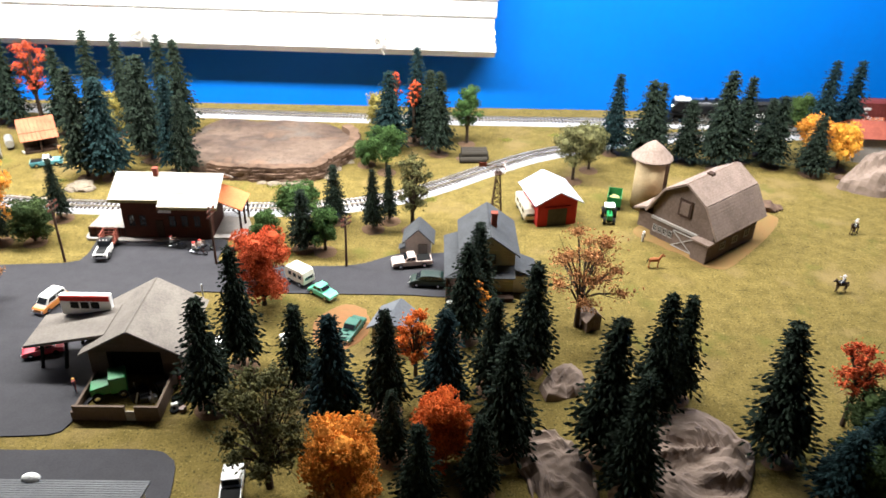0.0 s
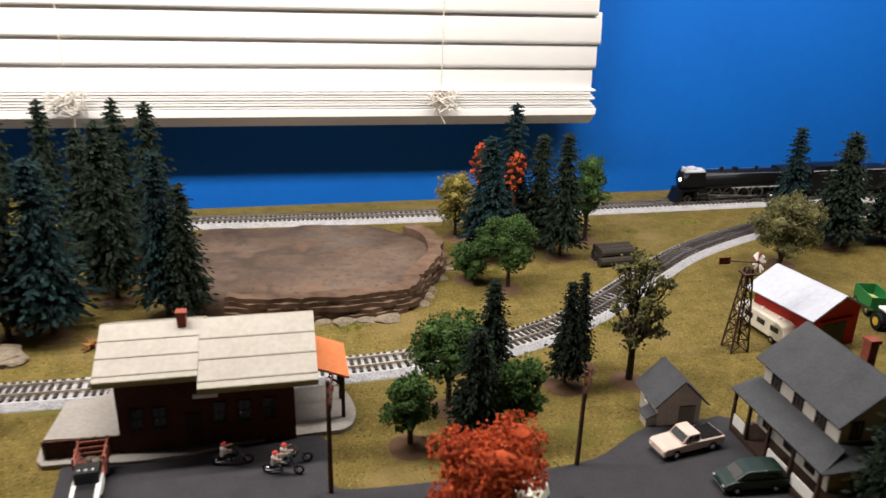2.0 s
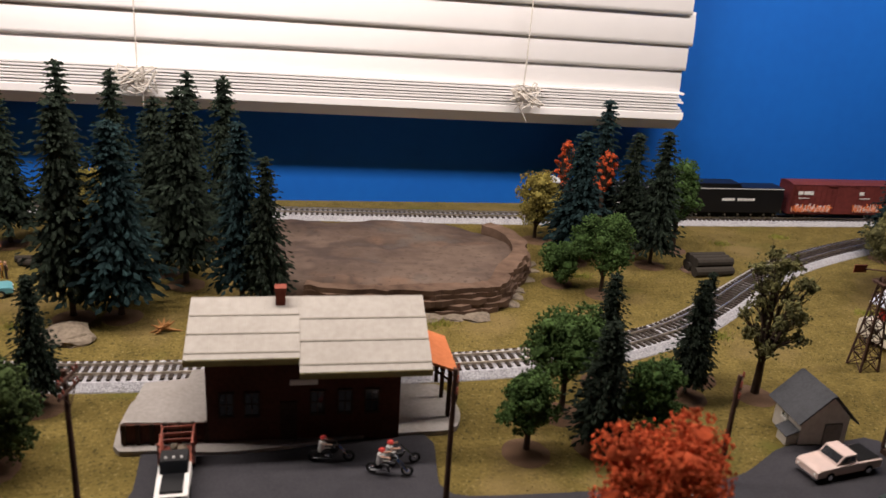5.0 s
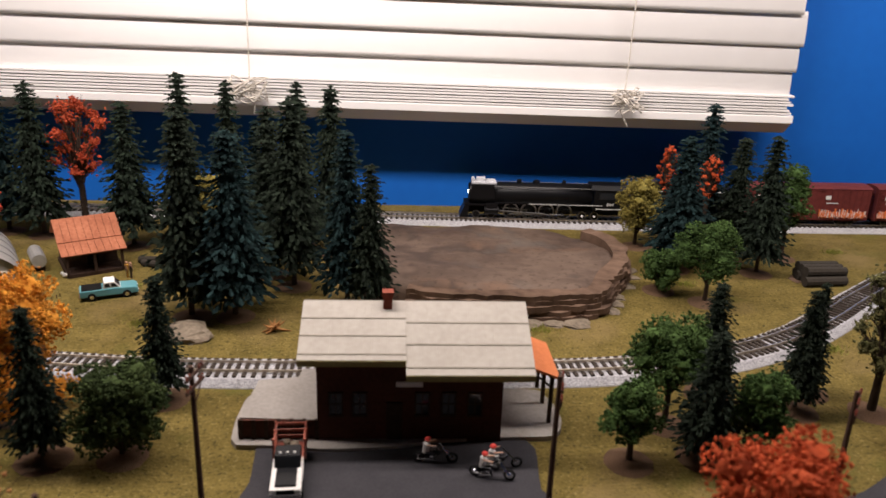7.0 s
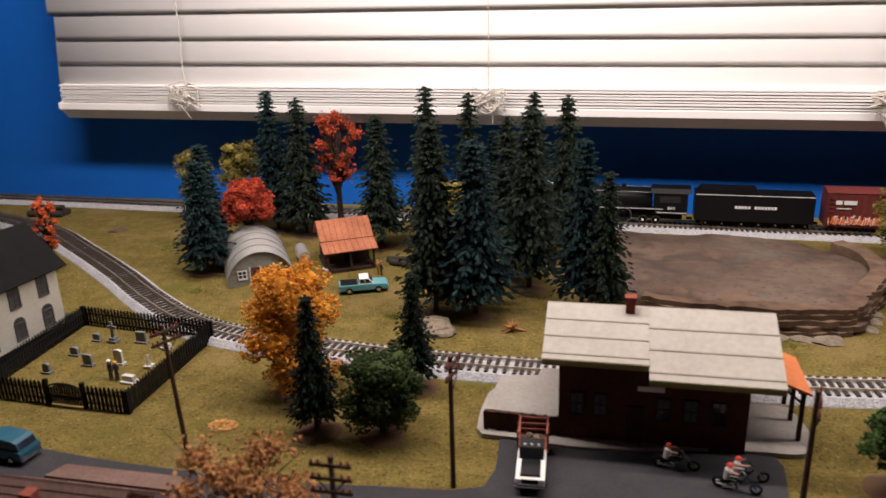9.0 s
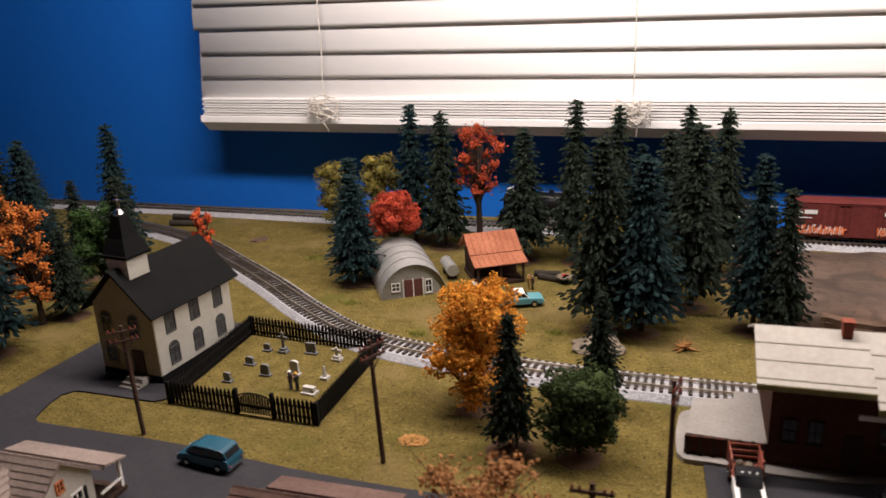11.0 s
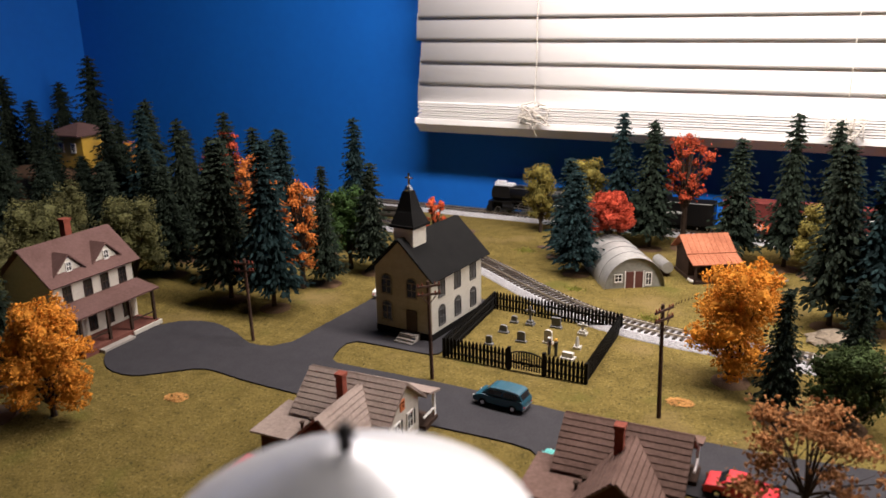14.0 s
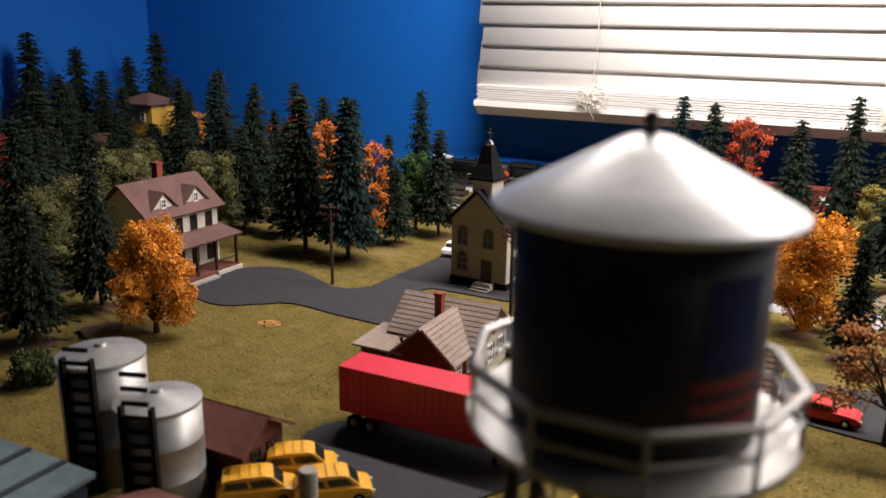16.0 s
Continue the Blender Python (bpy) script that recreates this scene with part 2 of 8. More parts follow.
def prism(bm, pts, axis, a, b, bev=0.0):
    """A closed outline of 2D points pushed along an axis from a to b. For x: points are (y, z); y: (x, z); z: (x, y)."""
    def at(p, d):
        return {"x": (d, p[0], p[1]), "y": (p[0], d, p[1]), "z": (p[0], p[1], d)}[axis]
    lo = [bm.verts.new(at(p, a)) for p in pts]
    hi = [bm.verts.new(at(p, b)) for p in pts]
    fs = [bm.faces.new(lo[::-1]), bm.faces.new(hi)]
    k = len(pts)
    for i in range(k):
        fs.append(bm.faces.new((lo[i], lo[(i + 1) % k], hi[(i + 1) % k], hi[i])))
    bmesh.ops.recalc_face_normals(bm, faces=fs)
    if bev:
        bmesh.ops.bevel(bm, geom=list({e for f in fs for e in f.edges}), offset=bev, segments=2, affect="EDGES", profile=0.6)
    return lo, hi


def tube(bm, p, q, r0, r1=None, seg=8, caps=True):
    """A tapered round bar from p to q."""
    r1 = r0 if r1 is None else r1
    p, q = Vector(p), Vector(q)
    d = q - p
    m = Matrix.Translation((p + q) / 2) @ d.to_track_quat("Z", "Y").to_matrix().to_4x4()
    bmesh.ops.create_cone(bm, cap_ends=caps, cap_tris=False, segments=seg, radius1=r0, radius2=max(r1, 1e-5), depth=d.length, matrix=m)


def ball(bm, c, r, sub=1, sx=1, sy=1, sz=1):
    bmesh.ops.create_icosphere(bm, subdivisions=sub, radius=r, matrix=Matrix.Translation(c) @ Matrix.Diagonal((sx, sy, sz, 1)))


def lathe(bm, prof, seg=24, cx=0.0, cy=0.0):
    """A turned form from (radius, height) pairs."""
    rings = []
    for r, z in prof:
        rings.append([bm.verts.new((cx + r * math.cos(math.tau * i / seg), cy + r * math.sin(math.tau * i / seg), z)) for i in range(seg)])
    for a, b in zip(rings, rings[1:]):
        for i in range(seg):
            bm.faces.new((a[i], a[(i + 1) % seg], b[(i + 1) % seg], b[i]))
    bm.faces.new(rings[0][::-1])
    bm.faces.new(rings[-1])


def finish(bm, name, material, smooth=False):
    me = bpy.data.meshes.new(name)
    bm.to_mesh(me)
    bm.free()
    me.materials.append(material)
    if smooth:
        me.shade_smooth()
    return me


def part(name, bm, material, parent=None, label="", smooth=False, at=None):
    ob = new(name, finish(bm, name, material, smooth))
    if parent is not None:
        ob.parent = parent
    if at is not None:
        ob.matrix_basis = at
    if label:
        tagged(ob, label)
    return ob


def made(fn, *a, **k):
    bm = bmesh.new()
    fn(bm, *a, **k)
    return bm


def thing(name, m, label, category, group=""):
    ob = new(name)
    ob.empty_display_size = 0.01
    ob.matrix_basis = m
    return tagged(ob, label, category, group)


def solid(name, bm, material, label, category, m=None, group="", smooth=False, kind=""):
    ob = new(name, finish(bm, name, material, smooth))
    if m is not None:
        ob.matrix_basis = m
    return tagged(ob, label, category, group, kind)


def structure(name, bm, material, label, category):
    return solid(name, bm, material, label, category, kind="structure")


def raw(name, verts, faces, material, smooth=False):
    me = bpy.data.meshes.new(name)
    me.from_pydata(verts, [], faces)
    me.materials.append(material)
    if smooth:
        me.shade_smooth()
    return me


def spline(pts, step=0.01, closed=False):
    """Points along a smooth curve through pts, about a step apart."""
    out, k = [], len(pts)
    for i in range(k if closed else k - 1):
        p0, p1, p2, p3 = (Vector((*pts[(i + o) % k if closed else min(max(i + o, 0), k - 1)], 0)) for o in (-1, 0, 1, 2))
        n = max(1, int((p2 - p1).length / step))
        for j in range(n):
            u = j / n
            q = 0.5 * (2 * p1 + (p2 - p0) * u + (2 * p0 - 5 * p1 + 4 * p2 - p3) * u * u + (3 * p1 - p0 - 3 * p2 + p3) * u ** 3)
            out.append((q.x, q.y))
    if not closed:
        out.append(tuple(pts[-1]))
    return out


# ---- the room ----
WALL = 1.797
structure("ground", made(box, -2.2, 2.3, -1.6, WALL + 0.02, -0.06, 0.0), TURF, "yellow-green flocked turf over a flat layout board", "ground")
structure("wall_north", made(box, -2.3, 2.4, WALL, WALL + 0.1, -0.06, 1.5), WALLBLUE, "sky-blue painted plaster wall behind the layout", "wall")
structure("wall_west", made(box, -2.27, -2.17, -1.6, WALL, -0.06, 1.5), WALLBLUE, "sky-blue painted plaster side wall", "wall")
structure("wall_east", made(box, 2.3, 2.4, -1.6, WALL, -0.06, 1.5), WALLBLUE, "sky-blue painted plaster side wall", "wall")
structure("wall_south", made(box, -2.3, 2.4, -1.7, -1.6, -0.06, 1.5), CEIL, "plain wall behind the camera, coloured dark to cut bounced light", "wall")
structure("ceiling", made(box, -2.3, 2.4, -1.7, WALL + 0.1, 1.5, 1.56), CEIL, "flat unseen ceiling, coloured dark to cut bounced light", "ceiling")

# ---- roads ----
def road(name, pts, label, z=0.0016, step=0.012, sharp=False):
    out = pts if sharp else spline(pts, step, True)
    ob = structure(name, made(prism, out, "z", -0.004, z), ASPHALT, label, "road")
    ob.data.materials.append(ROADEDGE)
    for p in ob.data.polygons:
        p.material_index = 0 if abs(p.normal.z) > 0.5 else 1
    return ob


road("road", [(0.125, 0.997), (0.06, 0.997), (0.0, 0.997), (-0.1, 0.997), (-0.2, 0.997), (-0.25, 0.997), (-0.262, 0.99), (-0.265, 0.94), (-0.30, 0.80), (-0.318, 0.74),
              (-0.325, 0.708), (-0.36, 0.7), (-0.45, 0.697), (-0.53, 0.697), (-0.538, 0.75), (-0.53, 0.93), (-0.535, 0.955), (-0.55, 0.962), (-0.6, 0.967), (-0.645, 0.975), (-0.70, 0.98), (-0.745, 0.98), (-0.762, 0.95), (-0.79, 0.80),
              (-0.85, 0.72), (-0.93, 0.70), (-0.955, 0.76), (-0.955, 0.795), (-0.90, 0.84), (-0.80, 0.86), (-0.772, 0.95), (-0.775, 0.984), (-0.80, 0.994), (-0.87, 0.995),
              (-0.95, 0.995), (-1.026, 1.0), (-1.09, 1.004), (-1.15, 1.010), (-1.18, 0.99), (-1.21, 0.968), (-1.25, 0.972), (-1.285, 1.005), (-1.297, 1.06), (-1.275, 1.105), (-1.23, 1.118),
              (-1.18, 1.10), (-1.15, 1.084), (-1.12, 1.087), (-1.107, 1.106), (-1.101, 1.18), (-1.095, 1.25), (-1.092, 1.31), (-1.05, 1.318), (-0.95, 1.316), (-0.938, 1.31), (-0.938, 1.22),
              (-0.938, 1.14), (-0.945, 1.134), (-1.0, 1.135), (-1.039, 1.135), (-1.047, 1.125), (-1.046, 1.11), (-1.039, 1.084), (-1.03, 1.077), (-0.95, 1.076), (-0.874, 1.074),
              (-0.738, 1.062), (-0.609, 1.06), (-0.52, 1.067), (-0.473, 1.071), (-0.452, 1.079), (-0.447, 1.1), (-0.449, 1.15), (-0.44, 1.16), (-0.3, 1.16), (-0.245, 1.155), (-0.238, 1.14), (-0.242, 1.09), (-0.234, 1.078),
              (-0.2, 1.074), (-0.1, 1.073), (-0.04, 1.076), (-0.01, 1.085), (0.014, 1.1), (0.045, 1.116), (0.1, 1.118), (0.125, 1.115), (0.13, 1.05)], "dark grey asphalt street with lots and a turning circle")
road("lower_road", [(-0.175, 0.58), (-0.178, 0.64), (-0.185, 0.665), (-0.2, 0.677), (-0.24, 0.681), (-0.34, 0.678), (-0.44, 0.676), (-0.6, 0.66), (-0.62, 0.6), (-0.6, 0.5), (-0.4, 0.47), (-0.2, 0.5)], "dark grey asphalt lot beside a long shed")


# ---- railway ----
def track_y(x):
    return 1.709 - 0.035 * min(x, 0)


def railway(name, line, label, near):
    """Ballast bank, ties and two rails along a line of plan points."""
    tk = thing(name, pose(0, 0, 0), label, "railway track")
    pts = [Vector((x, y, 0)) for x, y in spline(line, 0.0075)]
    nrm = []
    for i in range(len(pts)):
        d = (pts[min(i + 1, len(pts) - 1)] - pts[max(i - 1, 0)]).normalized()
        nrm.append(Vector((-d.y, d.x, 0)))
    def sweep(prof):
        v, f, k = [], [], len(prof)
        for p, n in zip(pts, nrm):
            v += [tuple(p + n * a + Vector((0, 0, z))) for a, z in prof]
        for i in range(len(pts) - 1):
            for j in range(k):
                a, b = i * k + j, i * k + (j + 1) % k
                f.append((a, b, b + k, a + k))
        return v, f
    def piece(pname, prof, material, lab):
        ob = new(pname, raw(pname, *sweep(prof), material))
        ob.parent = tk
        tagged(ob, lab)
        return ob
    bed = piece("ballast", [(-0.026, -0.002), (-0.0245, 0.001), (-0.0185, 0.0062), (0.0185, 0.0062), (0.0245, 0.001), (0.026, -0.002)], BALLAST, "pale grey cork and gravel ballast")
    rng = np.random.default_rng(5)
    for s, lab in ((-1, "near rail"), (1, "far rail")):
        piece("rail", [(s * 0.00825 - 0.0008, 0.0075), (s * 0.00825 - 0.0006, 0.0098), (s * 0.00825 + 0.0006, 0.0098), (s * 0.00825 + 0.0008, 0.0075)], RAIL, "nickel silver rail")
    one = raw("tie", [(a * 0.0017, b * 0.0165, z) for z in (0.0055, 0.0079) for a, b in ((-1, -1), (1, -1), (1, 1), (-1, 1))], [(4, 5, 6, 7), (0, 1, 5, 4), (1, 2, 6, 5), (2, 3, 7, 6), (3, 0, 4, 7)], TIE)
    v, f = [], []
    for p, n in list(zip(pts, nrm)):
        d = Vector((n.y, -n.x, 0))
        if near[0] < p.x < near[1]:
            tie = new("tie", one)
            tie.parent = tk
            tie.matrix_basis = pose(p.x, p.y, 0, 0, 0, math.degrees(math.atan2(d.y, d.x)))
            continue
        o = len(v)
        for z in (0.0055, 0.0079):
            for a, b in ((-1, -1), (1, -1), (1, 1), (-1, 1)):
                v.append(tuple(p + n * (a * 0.0165) + d * (b * 0.0017) + Vector((0, 0, z))))
        f += [tuple(o + i for i in q) for q in ((4, 5, 6, 7), (0, 1, 5, 4), (1, 2, 6, 5), (2, 3, 7, 6), (3, 0, 4, 7))]
    ties = new("tie_run", raw("tie_run", v, f, TIE))
    ties.parent = tk
    tagged(ties, "joined dark brown plastic tie strip", kind="stuff")
    v, f = [], []
    for p, n in zip(pts, nrm):
        for _ in range(26):
            a = rng.uniform(-0.0235, 0.0235)
            zz = 0.0062 if abs(a) < 0.0185 else 0.0062 - (abs(a) - 0.0185) * 0.85
            c = p + n * a + Vector((n.y, -n.x, 0)) * rng.uniform(-0.004, 0.004) + Vector((0, 0, zz))
            r = rng.uniform(0.0005, 0.0011)
            o = len(v)
            for w in ((1, 0, -0.3), (-0.5, 0.85, -0.3), (-0.5, -0.85, -0.3), (0.1, 0, 0.9)):
                v.append((c.x + w[0] * r, c.y + w[1] * r, c.z + w[2] * r))
            f += [(o, o + 1, o + 3), (o + 1, o + 2, o + 3), (o + 2, o, o + 3)]
    st = new("gravel", raw("gravel", v, f, BALLAST))
    st.parent = tk
    tagged(st, "loose grey gravel stones", kind="stuff")
    return tk


railway("main_track", [(2.2, 1.709), (1.2, 1.709), (0.6, 1.709), (0.0, 1.709), (-0.4, track_y(-0.4)), (-0.9, track_y(-0.9)), (-1.5, track_y(-1.5)), (-2.1, 1.765)], "straight brass-railed main line on grey ballast beside the wall", (-1.0, 0.45))
railway("passing_track", [(1.0, 1.66), (0.75, 1.645), (0.55, 1.612), (0.43, 1.573), (0.297, 1.51), (0.2, 1.44), (0.125, 1.379), (0.07, 1.338), (0.019, 1.309), (-0.06, 1.279), (-0.17, 1.261), (-0.3, 1.258),
                          (-0.45, 1.257), (-0.55, 1.26), (-0.65, 1.270), (-0.745, 1.285), (-0.82, 1.312), (-0.9, 1.366), (-0.97, 1.422), (-1.03, 1.467), (-1.1, 1.517), (-1.2, 1.585), (-1.32, 1.635), (-1.5, 1.69)], "curved siding track winding past the depot on grey ballast", (-1.05, 0.4))

# ---- window blind ----
def window_blind():
    x0, x1, yf = -1.257, 0.222, 1.742
    bl = thing("window_blind", pose(0, 0, -0.008, 0, 0.6, 0), "white wide-slat vinyl blind over the window, partly raised", "window blind")
    def slat_mesh():
        v, f, n = [], [], 9
        for x in (0.0, x1 - x0):
            for o in (0, 0.0018):
                for i in range(n):
                    u = i / (n - 1)
                    zz = -0.024 + 0.048 * u
                    yy = -0.0016 * math.sin(math.pi * u) + 0.0056 * (u - 0.5) + o
                    v.append((x, yy, zz))
        for i in range(n - 1):
            f.append((i, i + 1, 2 * n + i + 1, 2 * n + i))
            f.append((n + i, 3 * n + i, 3 * n + i + 1, n + i + 1))
            f.append((i, n + i, n + i + 1, i + 1))
            f.append((2 * n + i, 2 * n + i + 1, 3 * n + i + 1, 3 * n + i))
        f += [(0, 2 * n, 3 * n, n), (n - 1, 2 * n - 1, 4 * n - 1, 3 * n - 1)]
        return raw("slat", v, f, BLINDWHITE, True)
    me = slat_mesh()
    for i in range(20):
        ob = new("slat", me)
        ob.parent = bl
        ob.matrix_basis = pose(x0 + 0.004 * ((i * 7) % 3 - 1), yf, 0.2195 + 0.0385 * i, 0, 0.1 * ((i % 3) - 1))
    for i in range(7):
        part("stacked_slat", made(box, x0 + 0.003 * (i % 2), x1 - 0.004 * (i % 3), yf - 0.012 - 0.0012 * (i % 2), yf + 0.03, 0.1752 + i * 0.0041, 0.1778 + i * 0.0041), BLINDWHITE, bl)
    rail = [(yf - 0.014, 0.1735), (yf + 0.032, 0.1735), (yf + 0.032, 0.146), (yf + 0.004, 0.146), (yf - 0.014, 0.163)]
    part("bottom_rail", made(prism, rail, "x", x0 - 0.004, x1 + 0.002, 0.0012), BLINDWHITE, bl, "thick white bottom rail with sloped underside")
    for x in (x0 - 0.0045, x1 - 0.0005):
        part("end_cap", made(box, x, x + 0.003, yf - 0.0146, yf + 0.02, 0.1635, 0.1738), BLINDWHITE, bl)
    rng = random.Random(3)
    for cx in (-1.03, -0.55, -0.025):
        bm = bmesh.new()
        z, x = 1.0, cx
        while z > 0.2:
            nx = cx + rng.uniform(-0.002, 0.002)
            tube(bm, (x, yf - 0.012, z), (nx, yf - 0.012, z - 0.035), 0.0009, seg=5)
            z, x = z - 0.035, nx
        part("cord", bm, CORD, bl, "thin cream pull cord")
        cu = bmesh.new()
        last = Vector((cx, yf - 0.019, 0.19))
        for _ in range(34):
            nxt = Vector((cx + rng.uniform(-0.03, 0.03), yf - 0.018 - rng.uniform(0, 0.012), 0.188 + rng.uniform(-0.02, 0.018)))
            mid = (last + nxt) / 2 + Vector((0, 0, rng.uniform(-0.008, 0.008)))
            tube(cu, last, mid, 0.0009, seg=4)
            tube(cu, mid, nxt, 0.0009, seg=4)
            last = nxt
        tube(cu, last, (cx + 0.006, yf - 0.018, 0.152), 0.0009, seg=4)
        part("tangled_cord", cu, CORD, bl, "knotted loose cream blind cord")


window_blind()


# ---- trees ----
def conifer_mesh(seed, material):
    """A unit-high crown, radius about 0.2: whorls of drooping branches, each a spray of slim needle-clad fingers."""
    rng = np.random.default_rng(seed)
    V, F = [], []
    finger = np.array([(0, 0, 0), (0.62, 0.5, -0.12), (0.62, -0.5, -0.12), (0.55, 0, 0.5), (1.0, 0, 0.0)])
    finger_f = [(0, 2, 3), (0, 3, 1), (4, 3, 2), (4, 1, 3), (0, 1, 4), (0, 4, 2)]

    def spray(base, yaw, tilt, ln, wd):
        p = finger * (ln, wd, wd)
        ct, st, ca, sa = math.cos(tilt), math.sin(tilt), math.cos(yaw), math.sin(yaw)
        x, zz = p[:, 0] * ct - p[:, 2] * st, p[:, 0] * st + p[:, 2] * ct
        o = len(V)
        j = rng.normal(0, ln * 0.05, (5, 3))
        for i in range(5):
            V.append((base[0] + x[i] * ca - p[i, 1] * sa + j[i, 0], base[1] + x[i] * sa + p[i, 1] * ca + j[i, 1], base[2] + zz[i] + j[i, 2]))
        F.extend((o + a, o + b, o + c) for a, b, c in finger_f)
    # dense inner needles round the trunk
    rings = []
    for i in range(15):
        u = i / 14
        o = len(V)
        rr = 0.03 if i == 0 else 0.06 * (1 - u) ** 0.85 + 0.01
        for k in range(9):
            q = rr * rng.uniform(0.6, 1.3)
            V.append((q * math.cos(math.tau * k / 9), q * math.sin(math.tau * k / 9), 0.2 + 0.76 * u + rng.normal(0, 0.012)))
        rings.append(o)
    for p0, p1 in zip(rings, rings[1:]):
        for k in range(9):
            k2 = (k + 1) % 9
            F += [(p0 + k, p0 + k2, p1 + k2), (p0 + k, p1 + k2, p1 + k)]
    z = 0.215
    while z < 0.985:
        u = (z - 0.2) / 0.8
        R = (0.222 * (1 - u) ** 0.8 + 0.026) * rng.uniform(0.88, 1.12)
        if u < 0.08:
            R *= 0.75 + 3.0 * u
        nb = max(6, int(6 + 8 * (1 - u)))
        ph = rng.random() * math.tau
        for b in range(nb):
            a = ph + math.tau * b / nb + rng.normal(0, 0.14)
            Rb = R * rng.uniform(0.74, 1.14)
            droop = rng.uniform(0.45, 0.8) if u < 0.7 else rng.uniform(0.1, 0.5)
            n = 4 if u < 0.45 else 3
            for k in range(n):
                s = 0.15 + 0.72 * k / n
                ln = (0.03 + 0.034 * (1 - u)) * rng.uniform(0.85, 1.2)
                root = (math.cos(a) * Rb * s * 0.8, math.sin(a) * Rb * s * 0.8, z - Rb * s * droop * 0.75)
                for side in (-0.7, 0.7) if k else (-0.9, 0.0, 0.9):
                    spray(root, a + side * rng.uniform(0.6, 1.1), -droop * 0.8 + rng.normal(0, 0.15), ln, ln * rng.uniform(0.36, 0.52))
            ln = (0.03 + 0.026 * (1 - u)) * rng.uniform(0.9, 1.2)
            spray((math.cos(a) * Rb * 0.78, math.sin(a) * Rb * 0.78, z - Rb * 0.78 * droop * 0.75), a, -droop * 0.55 + rng.normal(0, 0.12), ln, ln * 0.38)
        z += 0.026 + 0.02 * (1 - u)
    for _ in range(12):
        spray((0, 0, rng.uniform(0.94, 0.975)), rng.random() * math.tau, rng.uniform(0.1, 1.2), 0.028, 0.018)
    return raw("crown", V, F, material)


CONIFERS = [conifer_mesh(20 + i, PINE) for i in range(4)] + [conifer_mesh(40 + i, SPRUCE) for i in range(3)]


def trunk_mesh():
    bm = bmesh.new()
    prof = [(0.019, 0.0), (0.0145, 0.03), (0.0125, 0.2), (0.009, 0.55), (0.004, 0.9)]
    lathe(bm, prof, 8)
    return finish(bm, "trunk", TRUNK, True)


def disc_mesh():
    bm = bmesh.new()
    rng = random.Random(8)
    rings = []
    for r, z in ((1.0, 0.0), (0.93, 0.06), (0.45, 0.13), (0.12, 0.34)):
        rings.append([bm.verts.new((r * math.cos(math.tau * i / 18) * rng.uniform(0.93, 1.07), r * math.sin(math.tau * i / 18) * rng.uniform(0.93, 1.07), z)) for i in range(18)])
    for a, b in zip(rings, rings[1:]):
        for i in range(18):
            bm.faces.new((a[i], a[(i + 1) % 18], b[(i + 1) % 18], b[i]))
    bm.faces.new(rings[-1])
    return finish(bm, "root_base", DIRT, True)


TRUNKME, DISCME = trunk_mesh(), disc_mesh()
COUNT = [0]


def conifer(x, y, h, r=0.0, kind="pine", disc=True, lean=0.0):
    """A model fir: trunk, crown and brown moulded root base."""
    COUNT[0] += 1
    i = COUNT[0]
    r = r or h * 0.19
    t = thing("conifer", pose(x, y, 0, 0, lean, 37 * i % 360), "model blue spruce with drooping clumped branches on a bare trunk" if kind == "spruce" else "dark green model fir with drooping clumped branches on a bare trunk", "tree", "fir trees")
    s = r / 0.195
    def add(name, me, sx, sz, z=0.0):
        ob = new(name, me)
        ob.parent = t
        ob.matrix_basis = Matrix.Translation((0, 0, z)) @ Matrix.Diagonal((sx, sx, sz, 1))
        return ob
    add("trunk", TRUNKME, max(h, 0.1), h)
    add("crown", CONIFERS[4 + i % 3] if kind == "spruce" else CONIFERS[i % 4], s, h)
    if disc:
        add("root_base", DISCME, 0.02, 0.012)
    return t


def sphere_arrays():
    bm = bmesh.new()
    bmesh.ops.create_icosphere(bm, subdivisions=2, radius=1.0)
    v = np.array([q.co[:] for q in bm.verts])
    f = [tuple(q.index for q in p.verts) for p in bm.faces]
    bm.free()
    return v, f


SPHERE_V, SPHERE_F = sphere_arrays()


